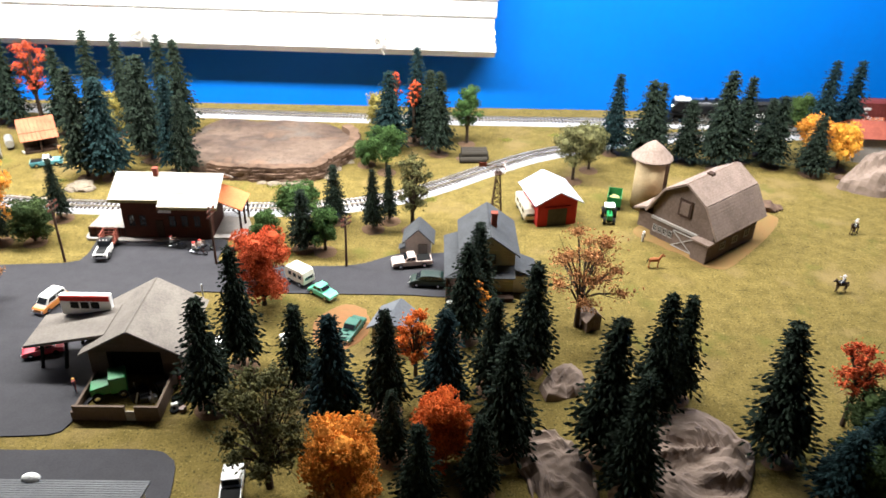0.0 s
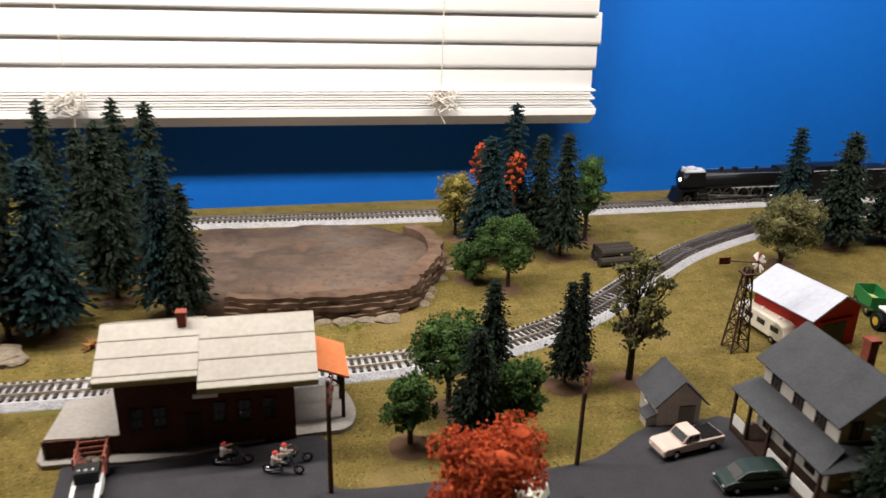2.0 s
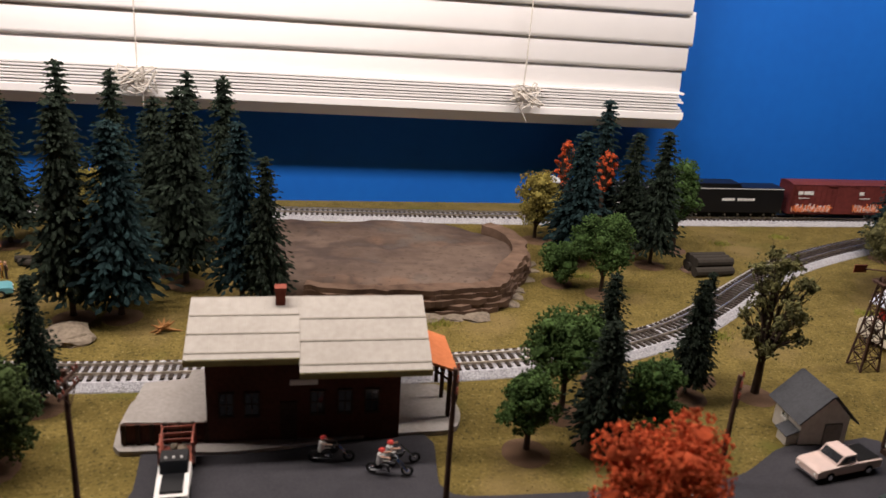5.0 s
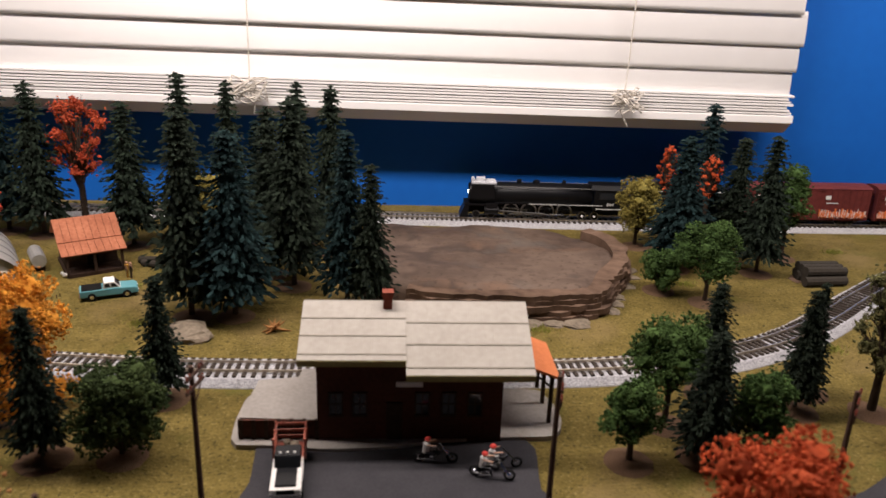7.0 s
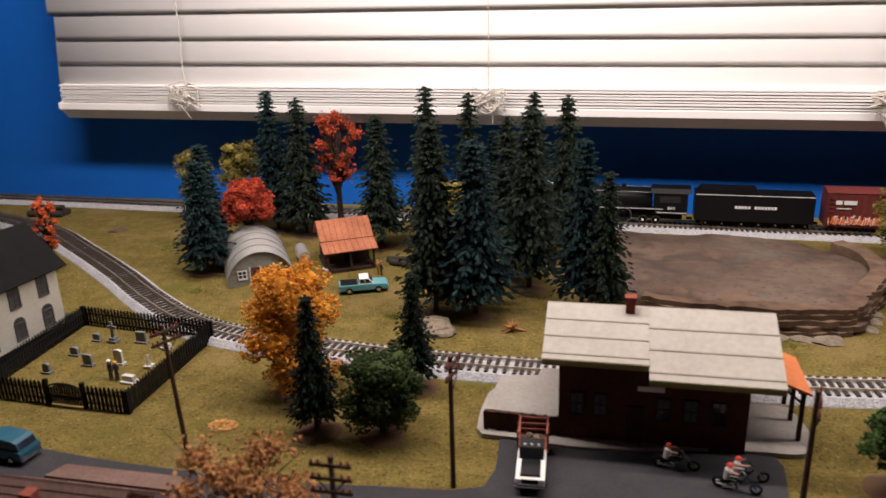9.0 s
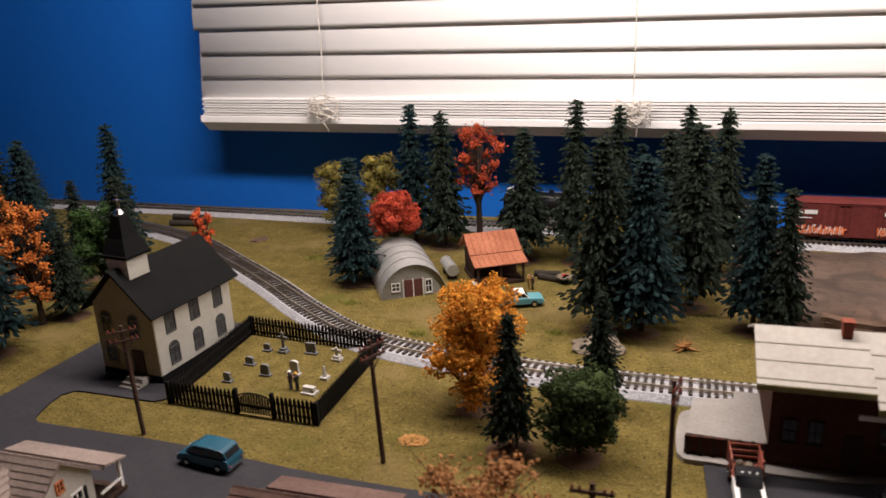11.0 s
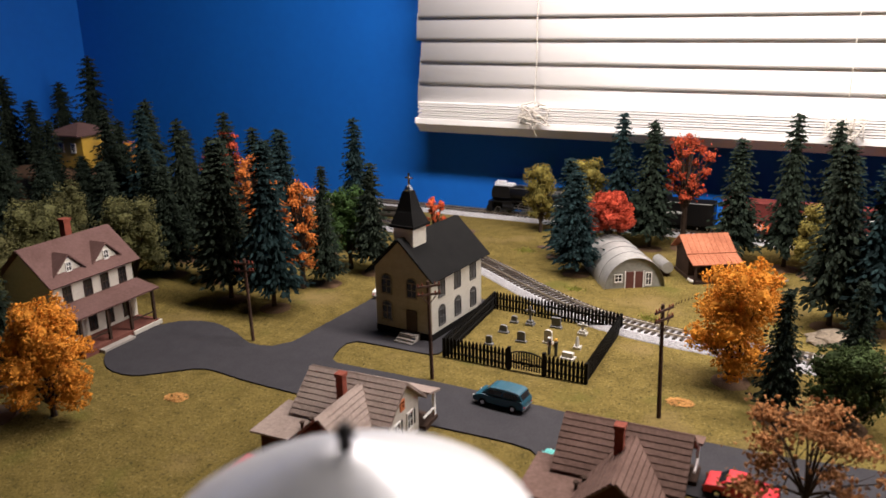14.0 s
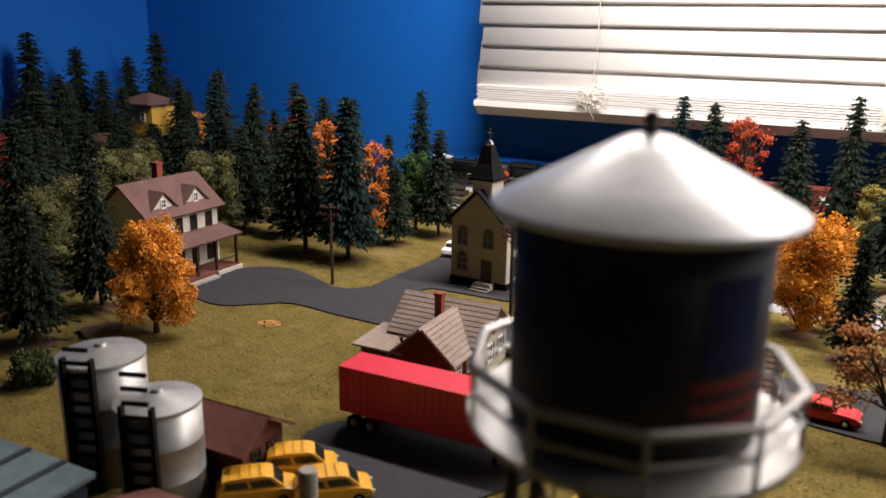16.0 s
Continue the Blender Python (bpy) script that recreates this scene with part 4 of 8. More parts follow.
def depot():
    t = thing("train_depot", pose(0, 0, 0), "brown board railway depot with a cream ribbed roof beside the siding", "building")
    part("wall", made(box, -0.404, -0.264, 1.150, 1.228, 0.0, 0.078), BROWNWALL, t)
    gb = [(1.150, 0.07), (1.228, 0.07), (1.189, 0.098)]
    part("gable", made(prism, gb, "x", -0.404, -0.264), BROWNWALL, t)
    trim = mat("roof_batten_grey", (0.3, 0.27, 0.22), None, 0.8, 300)
    ridge = (1.191, 0.1)
    for x0, x1, ye, ze in ((-0.4165, -0.338, 1.138, 0.0765), (-0.338, -0.2445, 1.128, 0.0700)):
        slope(t, (x0, ridge[0], ridge[1]), (x1, ridge[0], ridge[1]), (x1, ye, ze), (x0, ye, ze), 0.0018, CREAMROOF, 0, 3, "pale cream ribbed roof slope", trim)
        slope(t, (x0, ridge[0], ridge[1]), (x1, ridge[0], ridge[1]), (x1, 1.242, ze), (x0, 1.242, ze), 0.0018, CREAMROOF, 0, 3, "pale cream ribbed roof slope", trim)
        part("fascia", made(box, x0, x1, ye - 0.0012, ye, ze - 0.0035, ze + 0.001), YELLOWTRIM, t, "olive-yellow eave board")
    chimney(t, -0.352, 1.186, 0.096, 0.112, 0.007)
    for x in (-0.39, -0.372, -0.325, -0.305, -0.285):
        window(t, "-y", x, 0.026, 0.009, 0.018, 1.150, DARKWOOD)
    part("door", made(box, -0.352, -0.340, 1.1488, 1.151, 0.004, 0.036), DARKWOOD, t)
    part("sign", made(box, -0.345, -0.325, 1.1484, 1.15, 0.05, 0.054), WHITE, t, "small white board sign")
    # loading dock
    dk = part("loading_dock", made(prism, [(-0.463, 1.155), (-0.404, 1.152), (-0.404, 1.232), (-0.424, 1.232), (-0.426, 1.218), (-0.458, 1.212)], "z", 0.0, 0.020), CONCRETE, t, "grey concrete loading dock")
    part("dock_edge", made(box, -0.464, -0.404, 1.1515, 1.154, 0.0, 0.0195), BROWNWALL, dk)
    for i in range(7):
        part("dock_post", made(box, -0.463 + i * 0.0095, -0.460 + i * 0.0095, 1.1495, 1.152, 0.0, 0.021), DARKWOOD, dk)
    pts = [(-0.469, 1.150), (-0.464, 1.143), (-0.44, 1.142), (-0.41, 1.138), (-0.387, 1.137), (-0.35, 1.140), (-0.32, 1.146), (-0.29, 1.15), (-0.25, 1.152), (-0.222, 1.154), (-0.212, 1.17), (-0.211, 1.19), (-0.218, 1.215), (-0.24, 1.226), (-0.4, 1.226), (-0.46, 1.22), (-0.47, 1.19)]
    part("platform", made(prism, spline(pts, 0.006, True), "z", -0.001, 0.0042), CONCRETE, t, "low pale concrete platform")
    # side canopy
    slope(t, (-0.262, 1.17, 0.062), (-0.262, 1.232, 0.062), (-0.217, 1.232, 0.044), (-0.217, 1.17, 0.044), 0.002, ORANGEROOF, label="faded orange side canopy roof")
    for y in (1.173, 1.203, 1.229):
        part("canopy_post", made(box, -0.2235, -0.2205, y - 0.0015, y + 0.0015, 0.004, 0.0455), DARKWOOD, t)
        bm = bmesh.new()
        tube(bm, (-0.222, y, 0.036), (-0.234, y, 0.046), 0.001, seg=6)
        part("brace", bm, DARKWOOD, t)
    part("beam", made(box, -0.2235, -0.2205, 1.171, 1.231, 0.0425, 0.0445), DARKWOOD, t)


depot()


LATTICE = mat("grey_leaded_pane", (0.1, 0.1, 0.1), (0.045, 0.045, 0.048), 0.35, 500, 0.2, lines=420, axis="Z", spec=0.4)


def church():
    t = thing("church", pose(-0.997, 1.172, 0, 0, 0, -7), "cream clapboard church with black shingle roof and steeple", "building")
    w, d, ze, zr = 0.038, 0.113, 0.0795, 0.116
    part("foundation", made(box, -w - 0.001, w + 0.001, -0.001, d + 0.001, 0.0, 0.009), BLACKMATT, t, "black stone foundation")
    gable_body(t, -w, w, 0.0, d, ze, zr, SIDING, "y", 0.009)
    # front face away from the lamps: its shade is coloured in as darker tan
    part("front_wall", made(prism, [(-w, 0.009), (w, 0.009), (w, ze), (0, zr), (-w, ze)], "y", -0.0012, 0.0004), TAN_AND_SHADE, t, "boarded front wall in darker tan, its shade put into the colour")
    gable_roof(t, -w, w, -0.002, d, ze, zr, BLACKROOF, "y", 0.0075, 0.002)
    stone = mat("grey_window_surround", (0.12, 0.115, 0.11), None, 0.8, 300)
    for y in (0.021, 0.056, 0.092):
        window(t, "+x", y, 0.016, 0.0115, 0.0165, w, stone, LATTICE, True)
        window(t, "+x", y, 0.05, 0.0115, 0.021, w, stone, LATTICE)
    for x, z in ((-0.022, 0.018), (-0.022, 0.05), (0.013, 0.05)):
        window(t, "-y", x, z, 0.0125, 0.016, -0.0012, mat("tan_window_trim", (0.3, 0.25, 0.17), None, 0.8, 300), GLASS, True)
    part("door", made(box, 0.005, 0.019, -0.0028, 0.0, 0.009, 0.034), mat("dark_brown_door", (0.09, 0.06, 0.04), None, 0.6, 300, lines=300, axis="X"), t)
    st = part("steps", made(box, 0.001, 0.023, -0.012, -0.001, 0.0, 0.0085), CONCRETE, t, "grey concrete steps")
    for i in range(3):
        part("step", made(box, 0.0, 0.024, -0.013 - 0.0045 * i, -0.012 - 0.0045 * (i - 1), 0.0, 0.0068 - 0.0022 * i), CONCRETE, st)
    # steeple
    tw = part("steeple", made(box, -0.0132, 0.0132, 0.004, 0.0304, 0.085, 0.128), SIDING, t, "square cream belfry")
    bm = bmesh.new()
    box(bm, -0.0168, 0.0168, 0.0004, 0.034, 0.128, 0.1312)
    for (a, za), (b, zb) in (((0.0155, 0.1312), (0.010, 0.147)), ((0.010, 0.147), (0.005, 0.168))):
        lo = [bm.verts.new((sx * a, 0.0172 + sy * a, za)) for sx, sy in ((-1, -1), (1, -1), (1, 1), (-1, 1))]
        hi = [bm.verts.new((sx * b, 0.0172 + sy * b, zb)) for sx, sy in ((-1, -1), (1, -1), (1, 1), (-1, 1))]
        for i in range(4):
            bm.faces.new((lo[i], lo[(i + 1) % 4], hi[(i + 1) % 4], hi[i]))
        bm.faces.new(hi)
    part("spire", bm, BLACKROOF, tw, "black tapered spire")
    bm = bmesh.new()
    lathe(bm, [(0.0046, 0.168), (0.005, 0.1695), (0.003, 0.1735), (0.001, 0.1745)], 12, 0, 0.0172)
    part("finial", bm, CHROME, tw)
    bm = bmesh.new()
    box(bm, -0.0008, 0.0008, 0.0177, 0.0193, 0.174, 0.188)
    box(bm, -0.0048, 0.0048, 0.0177, 0.0193, 0.1815, 0.1832)
    part("cross", bm, CHROME, tw, "small silver cross")


church()


def left_house():
    t = thing("farmhouse", pose(0, 0, 0), "cream house with purple-brown roof, dormers and a porch", "house")
    x0, x1, y0, y1, ze, zr = -1.405, -1.327, 0.98, 1.092, 0.083, 0.116
    gable_body(t, x0, x1, y0, y1, ze, zr, SIDING, "y")
    gable_roof(t, x0, x1, y0, y1, ze, zr, PURPLEROOF, "y", 0.007, 0.002)
    for y in (1.008, 1.06):
        dm = part("dormer", made(prism, [(y - 0.017, 0.088), (y + 0.017, 0.088), (y, 0.106)], "x", -1.352, -1.331), SIDING, t, "small gabled dormer")
        for s in (-1, 1):
            slope(dm, (-1.368, y, 0.1075), (-1.328, y, 0.1075), (-1.328, y + s * 0.021, 0.0875), (-1.35, y + s * 0.021, 0.0875), 0.0014, PURPLEROOF)
        window(dm, "+x", y, 0.090, 0.006, 0.009, -1.331)
    for y in (0.998, 1.026, 1.05, 1.076):
        window(t, "+x", y, 0.056, 0.009, 0.017, x1, DARKWOOD)
        window(t, "+x", y, 0.014, 0.009, 0.02, x1, DARKWOOD)
    for x in (-1.385, -1.35):
        window(t, "+y", x, 0.05, 0.01, 0.018, y1, DARKWOOD)
    slope(t, (x1, y0 - 0.004, 0.053), (x1, y1 + 0.004, 0.053), (-1.291, y1 + 0.004, 0.0455), (-1.291, y0 - 0.004, 0.0455), 0.002, PURPLEROOF, label="low porch roof")
    part("porch_floor", made(box, x1, -1.292, y0, y1, 0.0, 0.008), mat("red_brown_porch", (0.16, 0.06, 0.045), None, 0.8, 300), t)
    for y in (0.983, 1.02, 1.052, 1.088):
        part("porch_post", made(box, -1.2965, -1.2935, y - 0.0015, y + 0.0015, 0.008, 0.0465), DARKWOOD, t)
    for y in (1.0, 1.07):
        part("railing", made(box, -1.2955, -1.2945, y - 0.02, y + 0.02, 0.0175, 0.019), DARKWOOD, t)
    part("steps", made(box, -1.292, -1.283, 1.0, 1.045, 0.0, 0.004), CONCRETE, t)
    part("lattice", made(box, -1.293, -1.2905, 1.05, 1.094, 0.001, 0.0065), SIDING, t)
    chimney(t, -1.392, 1.06, 0.09, 0.132, 0.009)


left_house()


def cottage(dx, dy, roof, wall, label, courses=9):
    t = thing("cottage", pose(dx, dy, 0), label, "house", "shake-roofed cottages")
    gable_body(t, -0.968, -0.885, 0.925, 0.985, 0.034, 0.058, wall, "x")
    gable_roof(t, -0.968, -0.885, 0.925, 0.985, 0.034, 0.058, roof, "x", 0.006, 0.0014, courses)
    gable_body(t, -0.946, -0.894, 0.886, 0.945, 0.030, 0.0535, BROWNWALL, "y")
    gable_roof(t, -0.946, -0.894, 0.886, 0.955, 0.030, 0.0535, roof, "y", 0.005, 0.0014, courses)
    part("lean_to", made(box, -0.985, -0.946, 0.893, 0.935, 0.0, 0.026), BROWNWALL, t)
    slope(t, (-0.99, 0.94, 0.029), (-0.94, 0.94, 0.029), (-0.94, 0.886, 0.0265), (-0.99, 0.886, 0.0265), 0.0018, roof, label="shallow lean-to roof")
    slope(t, (-0.972, 0.99, 0.034), (-0.876, 0.99, 0.034), (-0.876, 1.012, 0.0285), (-0.972, 1.012, 0.0285), 0.0018, roof, label="flat porch roof")
    for x in (-0.968, -0.925, -0.881):
        part("porch_post", made(box, x - 0.0012, x + 0.0012, 1.007, 1.0095, 0.0, 0.0295), WHITE, t)
    part("porch_floor", made(box, -0.97, -0.878, 0.985, 1.01, 0.0, 0.005), DARKWOOD, t)
    part("railing", made(box, -0.881, -0.8795, 0.986, 1.008, 0.012, 0.0135), WHITE, t)
    chimney(t, -0.927, 0.930, 0.035, 0.0725, 0.0065)
    for x, y, h in ((-0.965, 0.93, 0.033), (-0.951, 0.905, 0.034), (-0.947, 0.912, 0.0345)):
        bm = bmesh.new()
        tube(bm, (x, y, 0.026), (x, y, h), 0.0014, seg=8)
        tube(bm, (x, y, h), (x, y, h + 0.0012), 0.0022, seg=8)
        part("vent_pipe", bm, DARKWOOD, t)
    for y in (0.945, 0.968):
        window(t, "+x", y, 0.012, 0.009, 0.014, -0.885)
        part("shutter", made(box, -0.885, -0.884, y + 0.006, y + 0.0095, 0.012, 0.026), BLACKMATT, t)
    window(t, "+x", 0.955, 0.036, 0.005, 0.007, -0.885, ORANGEROOF)
    for y in (0.9, 0.922):
        window(t, "+x", y, 0.01, 0.008, 0.014, -0.894)


WHITESIDING = mat("white_clapboard", (0.66, 0.62, 0.56), (0.55, 0.51, 0.46), 0.75, 250, 0.1, lines=420, axis="Z")
cottage(0, 0, TAUPEROOF, WHITESIDING, "cottage with pale taupe shake roof and white siding")
cottage(0.229, 0.004, BROWNROOF, mat("tan_siding", (0.3, 0.24, 0.18), None, 0.8, 300, lines=420), "cottage with brown shake roof and brick chimney")


def street_farmhouse():
    t = thing("farmhouse", pose(0, 0, 0), "white two-storey farmhouse with grey roof and wraparound porch", "house")
    x0, x1, y0, y1, ze, zr = 0.139, 0.213, 1.003, 1.1, 0.0715, 0.099
    gable_body(t, x0, x1, y0, y1, ze, zr, WHITESIDING, "y")
    # tan sheet over the white siding puts the front's shade into colour
    part("front_wall", made(prism, [(x0, 0.0), (x1, 0.0), (x1, ze), ((x0 + x1) / 2, zr), (x0, ze)], "y", y0 - 0.001, y0 + 0.0003), TAN_AND_SHADE, t)
    gable_roof(t, x0, x1, y0, y1, ze, zr, GREYROOF, "y", 0.006, 0.0018)
    slope(t, (x0, y0 - 0.01, 0.05), (x0, y1 + 0.004, 0.05), (0.112, y1 + 0.004, 0.041), (0.112, y0 - 0.022, 0.041), 0.0018, GREYROOF, label="grey porch roof")
    slope(t, (x0 - 0.002, y0, 0.05), (x1, y0, 0.05), (x1, y0 - 0.022, 0.041), (0.112, y0 - 0.022, 0.041), 0.0018, GREYROOF, label="grey porch roof")
    part("porch_floor", made(prism, [(0.114, y0 - 0.02), (x1, y0 - 0.02), (x1, y0), (x0, y0), (x0, y1), (0.114, y1)], "z", 0.0, 0.006), DARKWOOD, t)
    for y in (0.986, 1.018, 1.05, 1.078, 1.1):
        part("porch_post", made(box, 0.1145, 0.117, y - 0.0012, y + 0.0012, 0.006, 0.0415), DARKWOOD, t)
    for a, b in ((0.989, 1.015), (1.021, 1.047), (1.081, 1.098)):
        part("railing", made(box, 0.1152, 0.1162, a, b, 0.008, 0.0185), WHITE, t, "white porch railing panel")
    for y in (1.024, 1.052, 1.082):
        window(t, "-x", y, 0.0535, 0.0095, 0.0135, x0, DARKWOOD)
        window(t, "-x", y, 0.012, 0.0095, 0.018, x0, DARKWOOD)
    for x in (0.152, 0.18):
        window(t, "-y", x, 0.056, 0.008, 0.013, y0 - 0.001, DARKWOOD)
    chimney(t, 0.183, 1.04, 0.086, 0.118, 0.008, BRICKRED)
    part("side_wing", made(box, x1, 0.242, 1.01, 1.06, 0.0, 0.028), WHITESIDING, t)
    slope(t, (x1, 1.004, 0.042), (x1, 1.06, 0.042), (0.249, 1.06, 0.027), (0.249, 1.004, 0.027), 0.0018, GREYROOF, label="grey lean-to roof")


street_farmhouse()


def garden_shed():
    t = thing("garden_shed", pose(0.072, 1.131, 0, 0, 0, -2) @ Matrix.Scale(0.92, 4), "small white clapboard shed with dark grey roof", "shed")
    gable_body(t, -0.022, 0.022, -0.018, 0.022, 0.028, 0.05, WHITESIDING, "y")
    gable_roof(t, -0.022, 0.022, -0.018, 0.022, 0.028, 0.05, GREYROOF, "y", 0.005, 0.0016)
    part("door", made(box, 0.0, 0.016, -0.0195, -0.017, 0.0, 0.022), mat("grey_boards", (0.3, 0.28, 0.25), None, 0.8, 300, lines=300, axis="X"), t)
    window(t, "-x", 0.006, 0.015, 0.007, 0.008, -0.022)
    ln = part("lean_to", made(box, -0.032, -0.022, -0.016, -0.002, 0.0, 0.01), WHITESIDING, t)
    slope(ln, (-0.022, -0.018, 0.015), (-0.022, 0.0, 0.015), (-0.034, 0.0, 0.0095), (-0.034, -0.018, 0.0095), 0.001, GREYROOF)


garden_shed()


def red_shed():
    t = thing("machine_shed", pose(0.272, 1.214, 0, 0, 0, 12), "red machine shed with pale metal roof", "shed")
    gable_body(t, 0.0, 0.07, 0.0, 0.08, 0.046, 0.064, REDWALL, "y")
    gable_roof(t, 0.0, 0.07, 0.0, 0.08, 0.046, 0.064, LIGHTROOF, "y", 0.008, 0.0018)
    part("door", made(box, 0.018, 0.052, -0.0012, 0.001, 0.0, 0.032), mat("dark_door", (0.07, 0.06, 0.045), None, 0.8, 300, lines=200, axis="X"), t, "dark wooden sliding door")
    part("door_track", made(box, 0.012, 0.058, -0.003, 0.0, 0.034, 0.0365), REDWALL, t)


red_shed()


def barn():
    t = thing("barn", pose(0.462, 1.195, 0, 0, 0, -51), "weathered brown gambrel barn with shingle roof", "barn")
    w, d = 0.116, 0.128
    pr = [(0, 0.0), (w, 0.0), (w, 0.052), (w * 0.83, 0.09), (w * 0.5, 0.113), (w * 0.17, 0.09), (0, 0.052)]
    part("wall", made(prism, pr, "y", 0.0, d), BARNWOOD, t)
    k = [(w + 0.009, 0.044), (w * 0.835, 0.092), (w * 0.5, 0.116), (w * 0.165, 0.092), (-0.009, 0.044)]
    for (xa, za), (xb, zb) in zip(k, k[1:]):
        slope(t, (xb, -0.009, zb), (xb, d + 0.007, zb), (xa, d + 0.007, za), (xa, -0.009, za), 0.0022, BARNROOF, 11, label="weathered shingle roof slope")
    part("loft_door", made(box, 0.046, 0.07, -0.002, 0.0, 0.058, 0.088), DARKWOOD, t)
    part("loft_frame", made(box, 0.05, 0.066, -0.003, -0.0018, 0.062, 0.084), BARNWOOD, t)
    dr = part("barn_door", made(box, 0.045, 0.085, -0.003, 0.0, 0.0, 0.03), BARNWOOD, t, "planked barn door with pale cross braces")
    for a, b in (((0.046, 0.002), (0.084, 0.028)), ((0.046, 0.028), (0.084, 0.002)), ((0.045, 0.0295), (0.085, 0.0295)), ((0.045, 0.002), (0.085, 0.002))):
        bm = bmesh.new()
        tube(bm, (a[0], -0.0036, a[1]), (b[0], -0.0036, b[1]), 0.001, seg=5)
        part("brace", bm, CONCRETE, dr)
    part("door_rail", made(box, 0.0, 0.088, -0.004, 0.0, 0.034, 0.038), CONCRETE, t, "pale sliding door rail")
    for x in (0.008, 0.018, 0.028, 0.038):
        window(t, "-y", x, 0.012, 0.006, 0.01, 0.0, CONCRETE)
    for x in (0.092, 0.103):
        window(t, "-y", x, 0.014, 0.007, 0.009, 0.0, CONCRETE)
    part("pent_roof", made(prism, [(0.086, 0.034), (0.12, 0.034), (0.12, 0.037), (0.086, 0.037)], "y", -0.016, 0.0), BARNROOF, t)
    part("stall", made(box, 0.088, w, -0.012, 0.0, 0.0, 0.033), BARNWOOD, t)
    for y in (0.03, 0.065, 0.1):
        window(t, "+x", y, 0.016, 0.012, 0.01, w, CONCRETE)
    part("cupola", made(box, w * 0.5 - 0.005, w * 0.5 + 0.005, 0.05, 0.06, 0.112, 0.121), DARKWOOD, t)
    # lean-to on the far side
    part("lean_to", made(box, -0.036, 0.0, 0.012, 0.075, 0.0, 0.03), BARNWOOD, t)
    slope(t, (0.0, 0.004, 0.05), (0.0, 0.085, 0.05), (-0.043, 0.085, 0.031), (-0.043, 0.004, 0.031), 0.002, BARNROOF, 5, label="shingled lean-to roof")
    s = thing("silo", pose(0.477, 1.300, 0), "tan stave silo with conical shingle roof", "silo")
    part("drum", made(lathe, [(0.026, 0.0), (0.0255, 0.098)], 28), SILOTAN, s, smooth=True)
    bm = bmesh.new()
    lathe(bm, [(0.036, 0.096), (0.036, 0.0975), (0.018, 0.116), (0.003, 0.127)], 14)
    part("roof", bm, BARNROOF, s)
    part("chute", made(box, 0.022, 0.032, -0.006, 0.006, 0.0, 0.097), BARNWOOD, s)


barn()


def windmill():
    t = thing("windmill", pose(0.203, 1.238, 0), "rusty brown lattice windmill tower with tail vane", "windmill")
    h, b, tp = 0.094, 0.0098, 0.003
    cor = ((-1, -1), (1, -1), (1, 1), (-1, 1))
    for sx, sy in cor:
        bm = bmesh.new()
        tube(bm, (sx * b, sy * b, 0), (sx * tp, sy * tp, h), 0.0012, 0.0009, 5)
        part("leg", bm, POLEWOOD, t)
    for i in range(6):
        za, zb = h * i / 6, h * (i + 1) / 6
        ra, rb = b + (tp - b) * i / 6, b + (tp - b) * (i + 1) / 6
        bm = bmesh.new()
        for j in range(4):
            p, q = cor[j], cor[(j + 1) % 4]
            tube(bm, (p[0] * ra, p[1] * ra, za), (q[0] * rb, q[1] * rb, zb), 0.0006, seg=4)
            tube(bm, (q[0] * ra, q[1] * ra, za), (p[0] * rb, p[1] * rb, zb), 0.0006, seg=4)
            tube(bm, (p[0] * rb, p[1] * rb, zb), (q[0] * rb, q[1] * rb, zb), 0.0006, seg=4)
        part("bracing", bm, POLEWOOD, t)
    part("platform", made(box, -0.007, 0.007, -0.007, 0.007, 0.088, 0.0895), POLEWOOD, t)
    bm = bmesh.new()
    tube(bm, (0.008, 0, 0.1), (-0.022, 0.004, 0.102), 0.0008, seg=5)
    part("tail_boom", bm, POLEWOOD, t)
    part("tail_vane", made(box, -0.033, -0.02, 0.0038, 0.0046, 0.0985, 0.106), BRICKRED, t)
    wh = part("wind_wheel", made(tube, (0.009, 0, 0.1), (0.0115, 0, 0.1), 0.0018, 0.0018, 8), POLEWOOD, t)
    for i in range(12):
        a = math.tau * i / 12
        bm = bmesh.new()
        box(bm, -0.0005, 0.0005, -0.0016, 0.0016, 0.003, 0.0105)
        part("blade", bm, WHITE if i % 3 else BRICKRED, wh, at=Matrix.Translation((0.0105, 0, 0.1)) @ pose(0, 0, 0, math.degrees(a), 0, 0) @ pose(0, 0, 0, 0, 0, 25))


windmill()


